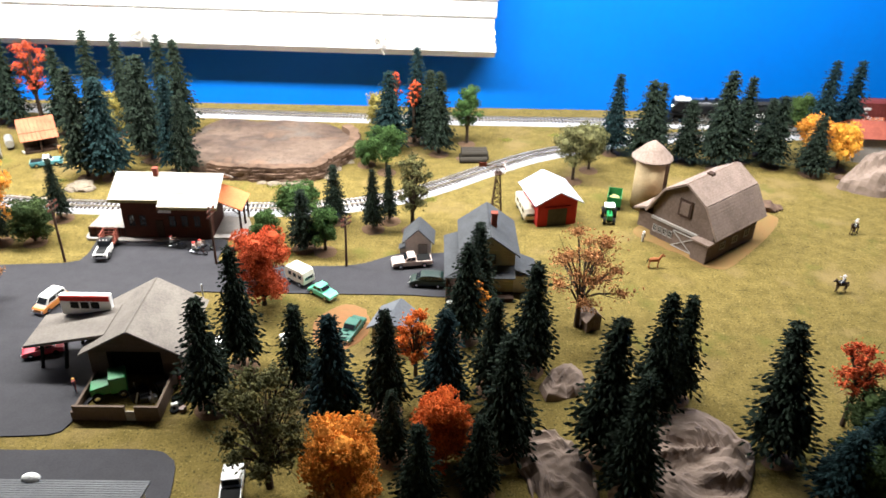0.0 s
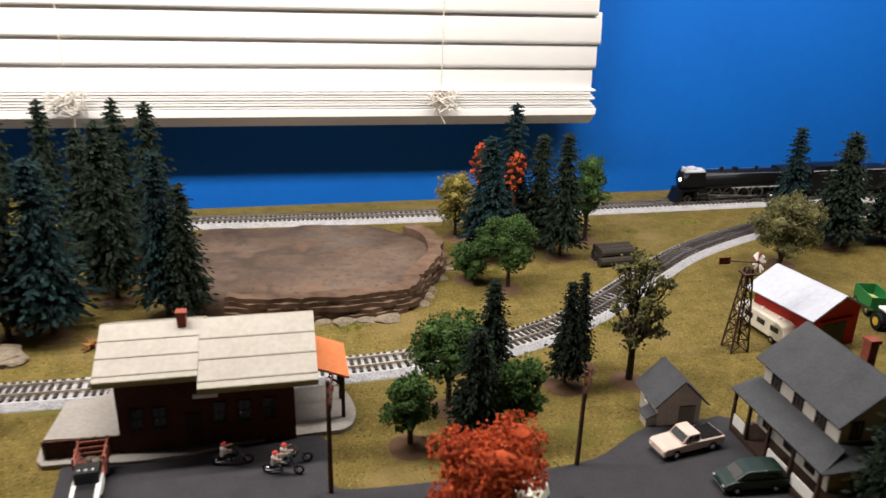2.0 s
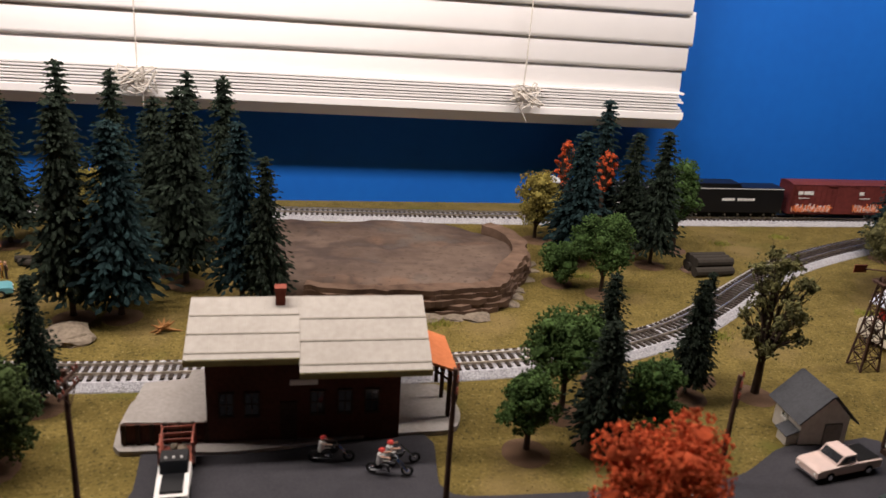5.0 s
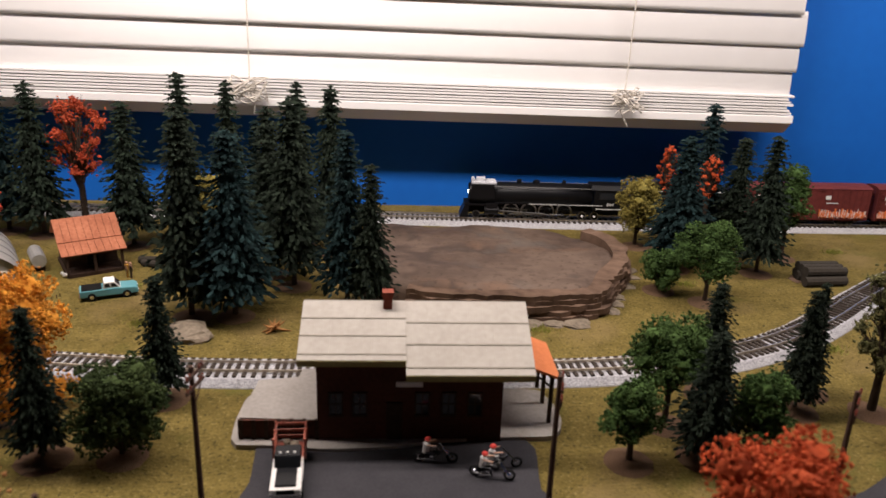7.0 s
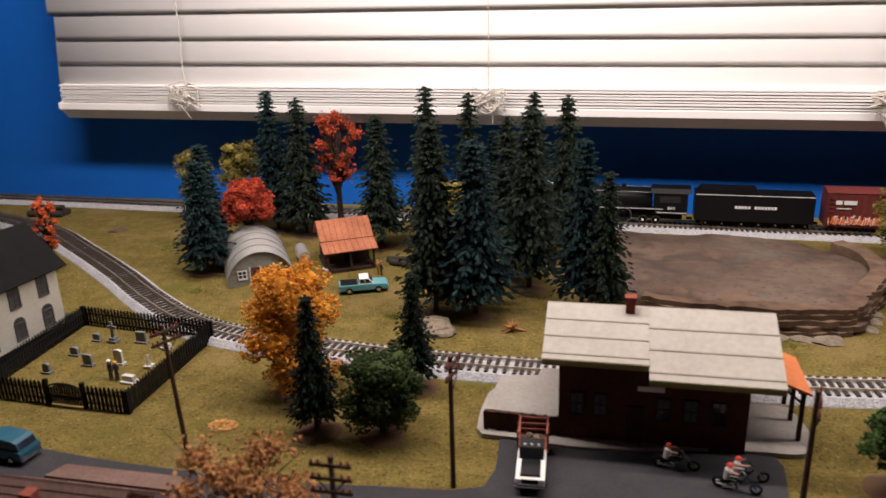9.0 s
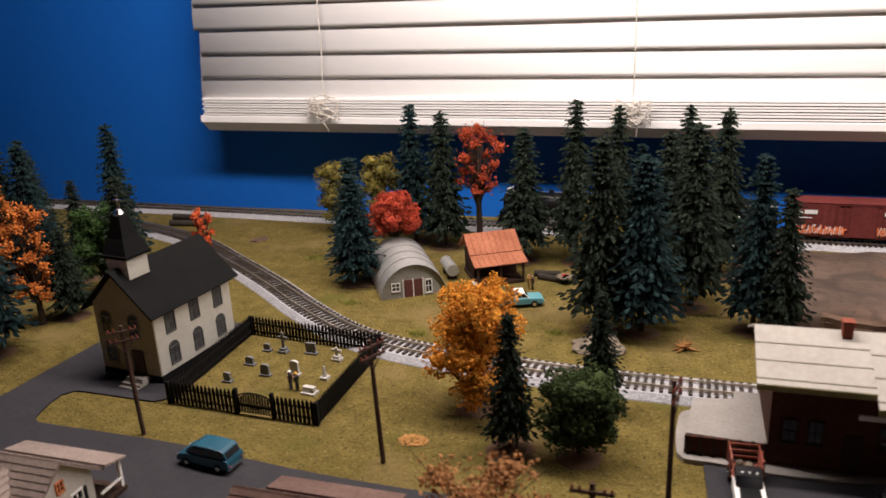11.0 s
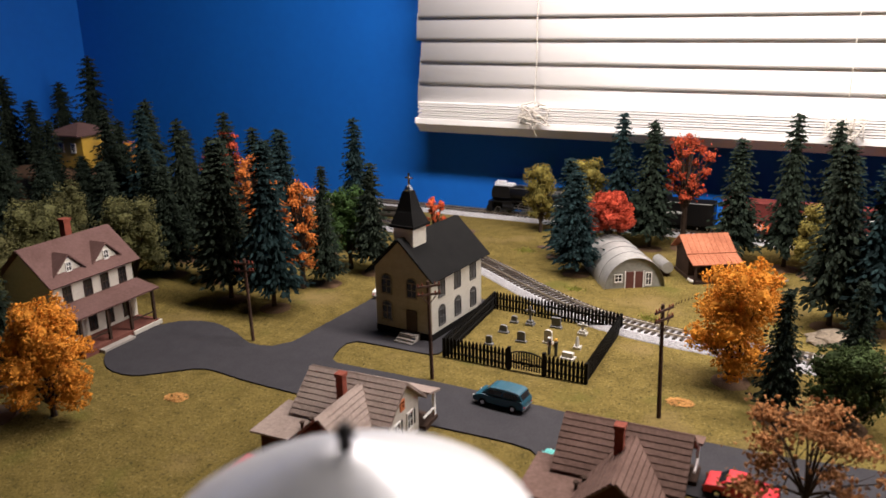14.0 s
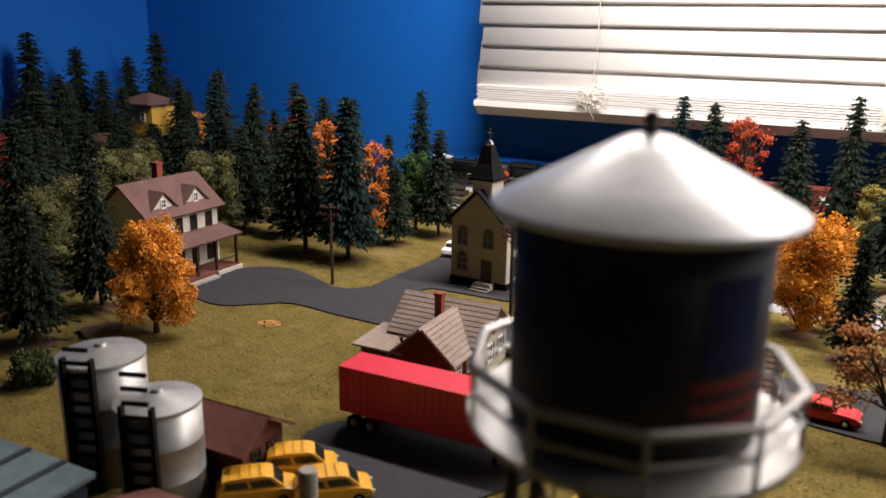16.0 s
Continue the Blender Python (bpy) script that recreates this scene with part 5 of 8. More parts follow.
def service_station():
    t = thing("service_station", pose(0, 0, 0), "grey-brown service station with shingle roof and canopy", "building")
    grey = mat("grey_brown_shingles", (0.2, 0.175, 0.15), (0.14, 0.12, 0.105), 0.9, 350, 0.4, lines=260, axis="X")
    wall = mat("grey_brown_boards", (0.14, 0.1, 0.075), None, 0.85, 300, 0.3, lines=300, axis="Z")
    x0, x1, y0, y1, ze, zr = -0.323, -0.213, 0.800, 0.905, 0.046, 0.077
    part("wall", made(box, x0, x1, y0 + 0.012, y1, 0.0, ze), wall, t)
    gable_body(t, x0, x1, y0, y1, ze, zr, wall, "y", ze - 0.002, "gable")
    for a, b in ((x0, x0 + 0.022), (x1 - 0.022, x1)):
        part("pier", made(box, a, b, y0, y0 + 0.013, 0.0, ze), wall, t)
    # the bay's inner darkness is a black panel set before the wall
    part("garage_opening", made(box, x0 + 0.022, x1 - 0.022, y0 + 0.0105, y0 + 0.0125, 0.0, ze - 0.008), BLACKMATT, t, "black panel standing in for the shade inside the garage bay")
    gable_roof(t, x0, x1, y0, y1, ze, zr, grey, "y", 0.008, 0.002)
    cp = part("canopy", made(prism, [(-0.407, 0.037), (-0.305, 0.056), (-0.305, 0.06), (-0.407, 0.041)], "y", 0.812, 0.878), grey, t, "sloping shingled pump canopy")
    for y in (0.82, 0.87):
        for dx in (-0.395, -0.365):
            bm = bmesh.new()
            tube(bm, (dx, y, 0), (dx + 0.008, y, 0.042), 0.0025, seg=8)
            part("canopy_post", bm, BLACKMATT, cp)
    sg = part("sign", made(box, -0.379, -0.315, 0.868, 0.876, 0.05, 0.079, 0.001), WHITE, t, "long white roof sign with red band")
    part("sign_band", made(box, -0.378, -0.316, 0.8668, 0.868, 0.071, 0.078), REDWALL, sg)
    for i in range(3):
        part("writing_bar", made(box, -0.366 + i * 0.013, -0.356 + i * 0.013, 0.8668, 0.868, 0.06, 0.069), BLACKMATT, sg)
    # fenced yard
    fy = part("yard_wall", made(box, -0.318, -0.258, 0.727, 0.73, 0.0, 0.021), wall, t, "low brown board yard wall")
    part("yard_wall", made(box, -0.247, -0.222, 0.727, 0.73, 0.0, 0.021), wall, t)
    part("yard_wall", made(box, -0.222, -0.219, 0.727, 0.80, 0.0, 0.021), wall, t)
    part("yard_wall", made(box, -0.321, -0.318, 0.727, 0.80, 0.0, 0.012), wall, t)
    part("yard_gate", made(box, -0.258, -0.247, 0.7275, 0.7290, 0.0, 0.014), CONCRETE, t, "pale board gate")
    bm = bmesh.new()
    tube(bm, (-0.207, 0.9, 0.058), (-0.207, 0.9, 0.078), 0.001, seg=6)
    part("vent_pipe", bm, STEEL, t)


service_station()


def grey_hut():
    t = thing("storage_hut", pose(0.045, 0.893, 0, 0, 0, -18), "small grey-roofed hut beside the wood", "shed")
    gable_body(t, -0.024, 0.024, -0.022, 0.022, 0.03, 0.046, TAN_AND_SHADE, "y")
    gable_roof(t, -0.024, 0.024, -0.022, 0.022, 0.03, 0.046, mat("pale_grey_roof", (0.14, 0.145, 0.16), None, 0.8, 300), "y", 0.005, 0.0016)
    part("door", made(box, -0.007, 0.007, -0.0232, -0.021, 0.0, 0.022), DARKWOOD, t)
    h = thing("outhouse", pose(0.314, 0.926, 0, 0, 0, 20), "tiny brown board hut at the foot of a tree", "shed")
    gable_body(h, -0.011, 0.011, -0.011, 0.011, 0.02, 0.032, BARNWOOD, "y")
    gable_roof(h, -0.011, 0.011, -0.011, 0.011, 0.02, 0.032, BARNROOF, "y", 0.003, 0.0014)


grey_hut()


QUONSEAM = mat("dull_seam", (0.3, 0.29, 0.28), None, 0.7, 200)


def quonset():
    t = thing("quonset_hut", pose(-0.787, 1.434, 0, 0, 0, 30), "silver corrugated quonset hut with brown doors", "hut")
    r, d, n = 0.041, 0.125, 26
    v, f = [], []
    ribs = 46
    for j in range(ribs + 1):
        rr = r * (1 + (0.012 if j % 2 else 0))
        for i in range(n + 1):
            a = math.pi * i / n
            v.append((math.cos(a) * rr, d * j / ribs, math.sin(a) * rr * 1.04))
    for j in range(ribs):
        for i in range(n):
            q = j * (n + 1) + i
            f.append((q, q + 1, q + n + 2, q + n + 1))
    ob = new("shell", raw("shell", v, f, QUON))
    ob.parent = t
    for j in (10, 20, 30, 40):
        bm = bmesh.new()
        for i in range(n):
            a0, a1 = math.pi * i / n, math.pi * (i + 1) / n
            tube(bm, (math.cos(a0) * r * 1.018, d * j / ribs, math.sin(a0) * r * 1.06), (math.cos(a1) * r * 1.018, d * j / ribs, math.sin(a1) * r * 1.06), 0.0005, seg=4)
        part("seam", bm, QUONSEAM, t)
    pts = [(math.cos(math.pi * i / n) * r, math.sin(math.pi * i / n) * r * 1.03) for i in range(n + 1)]
    part("end_wall", made(prism, pts, "y", 0.004, 0.006), mat("grey_end_wall", (0.3, 0.29, 0.25), None, 0.8, 200), t)
    part("end_wall", made(prism, pts, "y", d - 0.004, d - 0.002), QUON, t)
    for s in (-1, 1):
        part("door", made(box, min(0.0005 * s, 0.0115 * s), max(0.0005 * s, 0.0115 * s), 0.0028, 0.0042, 0.0, 0.0225), mat("brown_door", (0.13, 0.05, 0.04), None, 0.7, 300), t, "brown hinged door")
    for x in (-0.0126, 0.0, 0.0126):
        part("door_jamb", made(box, x - 0.0006, x + 0.0006, 0.0025, 0.0042, 0.0, 0.0235), WHITE, t)
    window(t, "-y", -0.022, 0.010, 0.009, 0.009, 0.004)
    window(t, "-y", 0.0195, 0.004, 0.007, 0.016, 0.004)
    b = thing("oil_tank", pose(-0.765, 1.515, 0, 0, 0, 120), "small silver oil tank beside the quonset hut", "tank")
    part("tank", made(tube, (-0.02, 0, 0.014), (0.02, 0, 0.014), 0.008, 0.008, 14), QUON, b)
    for x in (-0.012, 0.012):
        part("leg", made(box, x - 0.0012, x + 0.0012, -0.006, 0.006, 0.0, 0.008), DARKWOOD, b)


quonset()


def cabin():
    t = thing("cabin", pose(-0.717, 1.478, 0, 0, 0, 30), "rustic brown cabin with orange plank roof and porch", "cabin")
    rust = mat("orange_plank_roof", (0.42, 0.155, 0.085), (0.28, 0.095, 0.05), 0.85, 300, 0.4)
    w = 0.062
    part("wall", made(prism, [(0.026, 0.003), (0.07, 0.003), (0.07, 0.034), (0.048, 0.0515), (0.026, 0.036)], "x", 0.002, w - 0.002), DARKWOOD, t)
    part("porch_floor", made(box, 0.0, w, 0.0, 0.07, 0.0, 0.0042), DARKWOOD, t)
    for i in range(9):
        x0 = -0.004 + i * 0.0078
        slope(t, (x0, 0.05, 0.056), (x0 + 0.0074, 0.05, 0.056), (x0 + 0.0074, 0.02, 0.0365), (x0, 0.02, 0.0365), 0.0014, rust)
        slope(t, (x0, 0.0195, 0.0355), (x0 + 0.0074, 0.0195, 0.0355), (x0 + 0.0074, -0.004, 0.0275), (x0, -0.004, 0.0275), 0.0014, rust)
        slope(t, (x0, 0.05, 0.056), (x0 + 0.0074, 0.05, 0.056), (x0 + 0.0074, 0.078, 0.033), (x0, 0.078, 0.033), 0.0014, rust)
    for x in (0.0015, 0.031, w - 0.0015):
        part("porch_post", made(box, x - 0.0014, x + 0.0014, -0.0015, 0.0013, 0.0042, 0.029), DARKWOOD, t)
    part("door", made(box, 0.026, 0.038, 0.0248, 0.0262, 0.004, 0.028), BLACKMATT, t)
    window(t, "-y", 0.014, 0.014, 0.008, 0.009, 0.026, DARKWOOD)


cabin()


def picket_fence():
    t = thing("cemetery_fence", pose(0, 0, 0), "black picket fence with gate round the cemetery", "fence")
    cs = [(-0.930, 1.137), (-0.773, 1.131), (-0.771, 1.277), (-0.933, 1.293)]
    bm = bmesh.new()
    prism(bm, [(-0.0015, 0.0), (0.0015, 0.0), (0.0015, 0.0205), (0.0, 0.024), (-0.0015, 0.0205)], "y", -0.0004, 0.0004)
    picket = finish(bm, "picket", BLACKMATT)
    for i in range(4):
        a, b = Vector((*cs[i], 0)), Vector((*cs[(i + 1) % 4], 0))
        ln = (b - a).length
        ang = math.degrees(math.atan2(b.y - a.y, b.x - a.x))
        n = int(ln / 0.0042)
        for j in range(n + 1):
            if i == 0 and 0.076 < ln * j / n < 0.112:
                continue
            p = a.lerp(b, j / n)
            ob = new("picket", picket)
            ob.parent = t
            ob.matrix_basis = pose(p.x, p.y, 0, 0, 0, ang)
        for u0, u1 in (((0.0, 0.47), (0.72, 1.0)) if i == 0 else ((0.0, 1.0),)):
            for z in (0.0055, 0.0155):
                bm = bmesh.new()
                box(bm, ln * u0, ln * u1, 0.0004, 0.0012, z - 0.001, z + 0.001)
                part("rail", bm, BLACKMATT, t, at=pose(a.x, a.y, 0, 0, 0, ang))
        part("corner_post", made(box, a.x - 0.0018, a.x + 0.0018, a.y - 0.0018, a.y + 0.0018, 0, 0.0225), BLACKMATT, t)
    g = part("gate", made(box, -0.0175, 0.0175, -0.0008, 0.0008, 0.0085, 0.0105), BLACKMATT, t, "ornate black iron gate", at=pose(-0.836, 1.1333, 0, 0, 0, -2.2))
    for i in range(13):
        part("bar", made(box, -0.0172 + i * 0.0028, -0.0157 + i * 0.0028, -0.0006, 0.0006, 0.002, 0.0168 + 0.0055 * math.sin(math.pi * i / 12)), BLACKMATT, g)
    for x in (-0.019, 0.019):
        part("gate_post", made(box, x - 0.0016, x + 0.0016, -0.0016, 0.0016, 0.0, 0.0255), BLACKMATT, g)
    bm = bmesh.new()
    for i in range(10):
        a0, a1 = math.pi * i / 10, math.pi * (i + 1) / 10
        tube(bm, (math.cos(a0) * 0.0175, 0, 0.0165 + 0.006 * math.sin(a0)), (math.cos(a1) * 0.0175, 0, 0.0165 + 0.006 * math.sin(a1)), 0.0009, seg=5)
        tube(bm, (math.cos(a0 * 2) * 0.0065, 0, 0.0105 + 0.004 * math.sin(a0 * 2)), (math.cos(a1 * 2) * 0.0065, 0, 0.0105 + 0.004 * math.sin(a1 * 2)), 0.0007, seg=4)
    part("scroll", bm, BLACKMATT, g)


picket_fence()


def gravestones():
    def tag(name, bm, m, x, y, rz, label):
        solid(name, bm, m, label, "gravestone", pose(x, y, 0, 0, 0, rz), "gravestones")
    def slab(w, h, d=0.003, rounded=True):
        bm = bmesh.new()
        box(bm, -w / 2 - 0.0015, w / 2 + 0.0015, -d, d, 0, 0.0022)
        top = [(w / 2 * math.cos(math.pi * i / 8), h - w / 2 * 0.5 + w / 2 * 0.5 * math.sin(math.pi * i / 8)) for i in range(9)] if rounded else [(w / 2, h), (-w / 2, h)]
        prism(bm, [(-w / 2, 0.002), (w / 2, 0.002)] + top, "y", -d / 2, d / 2)
        return bm
    for i, (x, y, w, h, m) in enumerate(((-0.895, 1.224, 0.009, 0.010, GRAVE), (-0.898, 1.186, 0.007, 0.011, GRAVE), (-0.867, 1.206, 0.009, 0.013, GRAVE), (-0.838, 1.214, 0.009, 0.016, GRAVEW), (-0.843, 1.261, 0.011, 0.013, GRAVE), (-0.894, 1.258, 0.007, 0.009, GRAVE))):
        tag("gravestone", slab(w, h, rounded=i != 4), m, x, y, -4 + 3 * (i % 3), "small weathered grey headstone on the turf" if m is GRAVE else "pale rounded headstone on the turf")
    bm = slab(0.012, 0.0075, 0.005, False)
    tag("gravestone", bm, GRAVEW, -0.806, 1.182, -6, "wide low cream headstone on the turf")
    for x, y, h, m in ((-0.874, 1.258, 0.024, GRAVE), (-0.809, 1.252, 0.015, GRAVEW)):
        bm = bmesh.new()
        box(bm, -0.005, 0.005, -0.004, 0.004, 0, 0.003)
        box(bm, -0.0035, 0.0035, -0.003, 0.003, 0.003, 0.006)
        box(bm, -0.0013, 0.0013, -0.001, 0.001, 0.006, h)
        box(bm, -0.0055, 0.0055, -0.001, 0.001, h * 0.68, h * 0.68 + 0.0026)
        tag("grave_cross", bm, m, x, y, -5, "stone cross on a stepped base")
    bm = bmesh.new()
    box(bm, -0.004, 0.004, -0.004, 0.004, 0, 0.003)
    tube(bm, (0, 0, 0.003), (0, 0, 0.014), 0.0027, 0.0012, 4)
    tag("obelisk", bm, GRAVEW, -0.804, 1.212, 0, "small pale stone obelisk")


gravestones()


def utility_pole(x, y, h, arms=2, yaw=0, lean=0.0):
    t = thing("utility_pole", pose(x, y, 0, 0, lean, yaw), "brown wooden utility pole with crossarms beside the street", "utility pole", "utility poles")
    bm = bmesh.new()
    tube(bm, (0, 0, -0.001), (0, 0, h), 0.0021, 0.0016, 8)
    part("pole", bm, POLEWOOD, t)
    for i in range(arms):
        z = h - 0.005 - i * 0.0085
        a = part("crossarm", made(box, -0.012, 0.012, -0.0026, -0.0012, z - 0.001, z + 0.0011), POLEWOOD, t)
        for k in (-0.0105, -0.0065, 0.0065, 0.0105):
            bm = bmesh.new()
            tube(bm, (k, -0.002, z + 0.001), (k, -0.002, z + 0.0036), 0.0009, 0.0006, 6)
            part("insulator", bm, BRICKRED, a)
    bm = bmesh.new()
    for s in (-1, 1):
        tube(bm, (0, -0.002, h - 0.024), (s * 0.008, -0.002, h - 0.014), 0.0005, seg=4)
    part("brace", bm, POLEWOOD, t)


for px, py, ph, yaw, lean in ((-0.474, 1.077, 0.105, 78, 0.5), (-0.240, 1.075, 0.1, 78, 0.5), (-0.039, 1.075, 0.088, 55, 1.5), (-0.695, 1.090, 0.11, 60, -2), (-0.919, 1.083, 0.105, 40, -1), (-1.153, 1.094, 0.098, 12, -1), (-0.513, 0.948, 0.108, 0, 0)):
    utility_pole(px, py, ph, 3 if py < 1 else 2, yaw, lean)


def water_tower():
    t = thing("water_tower", pose(-0.6825, 0.563, 0), "silver-roofed steel water tower on braced legs", "water tower")
    tank = mat("dark_steel_tank", (0.075, 0.07, 0.07), (0.05, 0.047, 0.047), 0.6, 150, 0.1, metal=0.2)
    part("tank", made(lathe, [(0.032, 0.180), (0.0345, 0.183), (0.0345, 0.242)], 48), tank, t, "dark cylindrical steel tank", True)
    roofm = mat("brushed_silver_roof", (0.93, 0.93, 0.94), (0.84, 0.84, 0.85), 0.38, 260, 0.1, metal=0.3, spec=0.6)
    bm = bmesh.new()
    lathe(bm, [(0.0405, 0.2392), (0.0415, 0.2398), (0.0415, 0.2411), (0.0411, 0.24145), (0.028, 0.2485), (0.014, 0.2558), (0.007, 0.2592), (0.004, 0.26)], 48)
    part("roof", bm, roofm, t, "shiny silver conical roof", True)
    bm = bmesh.new()
    lathe(bm, [(0.0018, 0.259), (0.0016, 0.2625), (0.0024, 0.2635), (0.0012, 0.266)], 12)
    part("finial", bm, tank, t)
    bm = bmesh.new()
    lathe(bm, [(0.034, 0.1785), (0.0465, 0.1785), (0.0465, 0.1805), (0.034, 0.1805)], 32)
    wk = part("walkway", bm, SILVER, t, "silver ring walkway with hand rail")
    for i in range(10):
        a0, a1 = math.tau * i / 10, math.tau * (i + 1) / 10
        p, q = (math.cos(a0) * 0.0458, math.sin(a0) * 0.0458), (math.cos(a1) * 0.0458, math.sin(a1) * 0.0458)
        bm = bmesh.new()
        tube(bm, (*p, 0.18), (*p, 0.196), 0.0008, seg=5)
        tube(bm, (*p, 0.196), (*q, 0.196), 0.0015, seg=6)
        tube(bm, (*p, 0.188), (*q, 0.188), 0.0008, seg=5)
        part("railing", bm, SILVER, wk)
    flag = [mat("flag_blue", (0.03, 0.04, 0.12), None, 0.6), mat("flag_red", (0.35, 0.07, 0.05), None, 0.6)]
    def band(z0, z1, a0, a1, m, name):
        v, f, n = [], [], 8
        for i in range(n + 1):
            a = math.radians(a0 + (a1 - a0) * i / n)
            v += [(math.cos(a) * 0.0348, math.sin(a) * 0.0348, z0), (math.cos(a) * 0.0348, math.sin(a) * 0.0348, z1)]
        for i in range(n):
            f.append((2 * i, 2 * i + 2, 2 * i + 3, 2 * i + 1))
        ob = new(name, raw(name, v, f, m))
        ob.parent = t
    band(0.206, 0.23, -50, -22, flag[0], "painted_panel")
    for i in range(3):
        band(0.19 + i * 0.0055, 0.1932 + i * 0.0055, -54, -14, flag[1], "painted_stripe")
    for i in range(6):
        a = math.tau * i / 6
        c, s = math.cos(a), math.sin(a)
        bm = bmesh.new()
        tube(bm, (c * 0.042, s * 0.042, 0), (c * 0.033, s * 0.033, 0.179), 0.0022, 0.0018, 8)
        part("leg", bm, tank, t)
        a2 = math.tau * (i + 1) / 6
        bm = bmesh.new()
        for z0, z1 in ((0.005, 0.085), (0.09, 0.17)):
            r0, r1 = 0.042 - 0.009 * z0 / 0.179, 0.042 - 0.009 * z1 / 0.179
            tube(bm, (c * r0, s * r0, z0), (math.cos(a2) * r1, math.sin(a2) * r1, z1), 0.0006, seg=4)
            tube(bm, (math.cos(a2) * r0, math.sin(a2) * r0, z0), (c * r1, s * r1, z1), 0.0006, seg=4)
        part("cross_brace", bm, tank, t)
    part("riser_pipe", made(tube, (0, 0, 0), (0, 0, 0.181), 0.004, 0.004, 10), tank, t)


water_tower()


def storage_tanks():
    for x, y, r, h in ((-1.046, 0.677, 0.027, 0.083), (-0.986, 0.666, 0.0255, 0.069)):
        t = thing("storage_tank", pose(x, y, 0, 0, 0, -70), "tall silver storage tank with flat conical lid and black ladder", "tank", "storage tanks")
        part("drum", made(lathe, [(r, 0.0), (r, h * 0.33), (r * 1.012, h * 0.335), (r, h * 0.34), (r, h * 0.66), (r * 1.012, h * 0.665), (r, h * 0.67), (r, h)], 40), SILVER, t, smooth=True)
        part("lid", made(lathe, [(r * 1.02, h - 0.001), (r * 1.02, h + 0.001), (0.004, h + 0.006), (0.003, h + 0.008)], 40), SILVER, t)
        bm = bmesh.new()
        tube(bm, (-r, 0, h + 0.0015), (r, 0, h + 0.0015), 0.0005, seg=4)
        part("seam", bm, QUONSEAM, t)
        ld = part("ladder", made(box, r * 0.93, r * 1.1, -0.0105, -0.008, 0.0, h + 0.008), BLACKMATT, t, "black rung ladder")
        part("stile", made(box, r * 0.93, r * 1.1, 0.008, 0.0105, 0.0, h + 0.008), BLACKMATT, ld)
        for i in range(11):
            part("rung", made(box, r * 1.0, r * 1.06, -0.008, 0.008, 0.006 + i * 0.009, 0.0085 + i * 0.009), BLACKMATT, ld)
    t = thing("brown_shed", pose(-0.976, 0.713, 0, 0, 0, 0), "reddish brown board shed with plank roof", "shed")
    wall = mat("red_brown_boards", (0.13, 0.05, 0.036), None, 0.8, 300, 0.3, lines=300, axis="X")
    gable_body(t, -0.03, 0.03, -0.02, 0.02, 0.033, 0.046, wall, "x")
    gable_roof(t, -0.03, 0.03, -0.02, 0.02, 0.033, 0.046, mat("red_brown_roof", (0.16, 0.065, 0.05), None, 0.8, 300, 0.3, lines=200, axis="X"), "x", 0.006, 0.0018)
    window(t, "+x", -0.008, 0.014, 0.007, 0.012, 0.03, DARKWOOD)
    window(t, "+x", 0.008, 0.014, 0.007, 0.012, 0.03, DARKWOOD)


storage_tanks()


def lower_shed():
    t = thing("long_shed", pose(-0.33, 0.585, 0, 0, 0, 0), "long low shed with ribbed dark grey roof", "shed")
    gable_body(t, -0.2, 0.135, -0.05, 0.02, 0.026, 0.034, TAN_AND_SHADE, "x")
    rm = mat("ribbed_grey_roof", (0.12, 0.12, 0.125), None, 0.6, 300, 0.2)
    gable_roof(t, -0.2, 0.135, -0.05, 0.02, 0.026, 0.034, rm, "x", 0.006, 0.0016, 11)
    part("roof_vent", made(ball, (0.021, 0.026, 0.03), 0.007, 2, 1.4, 0.8, 0.8), WHITE, t, "white domed roof vent")


lower_shed()
bm = bmesh.new()
lathe(bm, [(0.0055, 0.0), (0.0055, 0.041), (0.0048, 0.0425)], 16)
solid("standpipe", bm, CONCRETE, "pale grey standpipe on the yard", "pipe", pose(-0.884, 0.678, 0.0016), smooth=False)
sh = thing("low_shed", pose(-0.937, 0.612, 0), "low shed with plain red-brown roof beside the tanks", "shed")
gable_body(sh, -0.026, 0.026, -0.024, 0.024, 0.028, 0.036, DARKWOOD, "x")
gable_roof(sh, -0.026, 0.026, -0.024, 0.024, 0.028, 0.036, mat("maroon_roof", (0.13, 0.055, 0.045), None, 0.7, 200), "x", 0.004, 0.0016)
b = thing("workshop", pose(-1.036, 0.583, 0), "blue-grey flat-roofed workshop beside the tanks", "building")
part("wall", made(box, -0.05, 0.05, -0.035, 0.028, 0.0, 0.044), mat("dark_blue_grey_wall", (0.035, 0.045, 0.055), None, 0.7, 200), b)
part("roof", made(box, -0.054, 0.054, -0.039, 0.032, 0.044, 0.048, 0.001), mat("blue_grey_roof", (0.13, 0.17, 0.19), None, 0.6, 150), b)
for x in (-0.03, 0.0, 0.03):
    part("roof_rib", made(box, x - 0.002, x + 0.002, -0.038, 0.031, 0.048, 0.0492), b.children[1].data.materials[0], b)
part("tall_wing", made(box, -0.1, -0.036, -0.035, 0.022, 0.0, 0.094), mat("orange_brown_wall", (0.22, 0.085, 0.035), None, 0.75, 250, lines=260), b, "orange-brown taller wing")
part("wing_roof", made(box, -0.104, -0.032, -0.039, 0.026, 0.094, 0.0985, 0.001), b.children[1].data.materials[0], b)
part("roof_hatch", made(box, 0.008, 0.026, -0.03, -0.012, 0.048, 0.052, 0.0008), BLACKMATT, b)
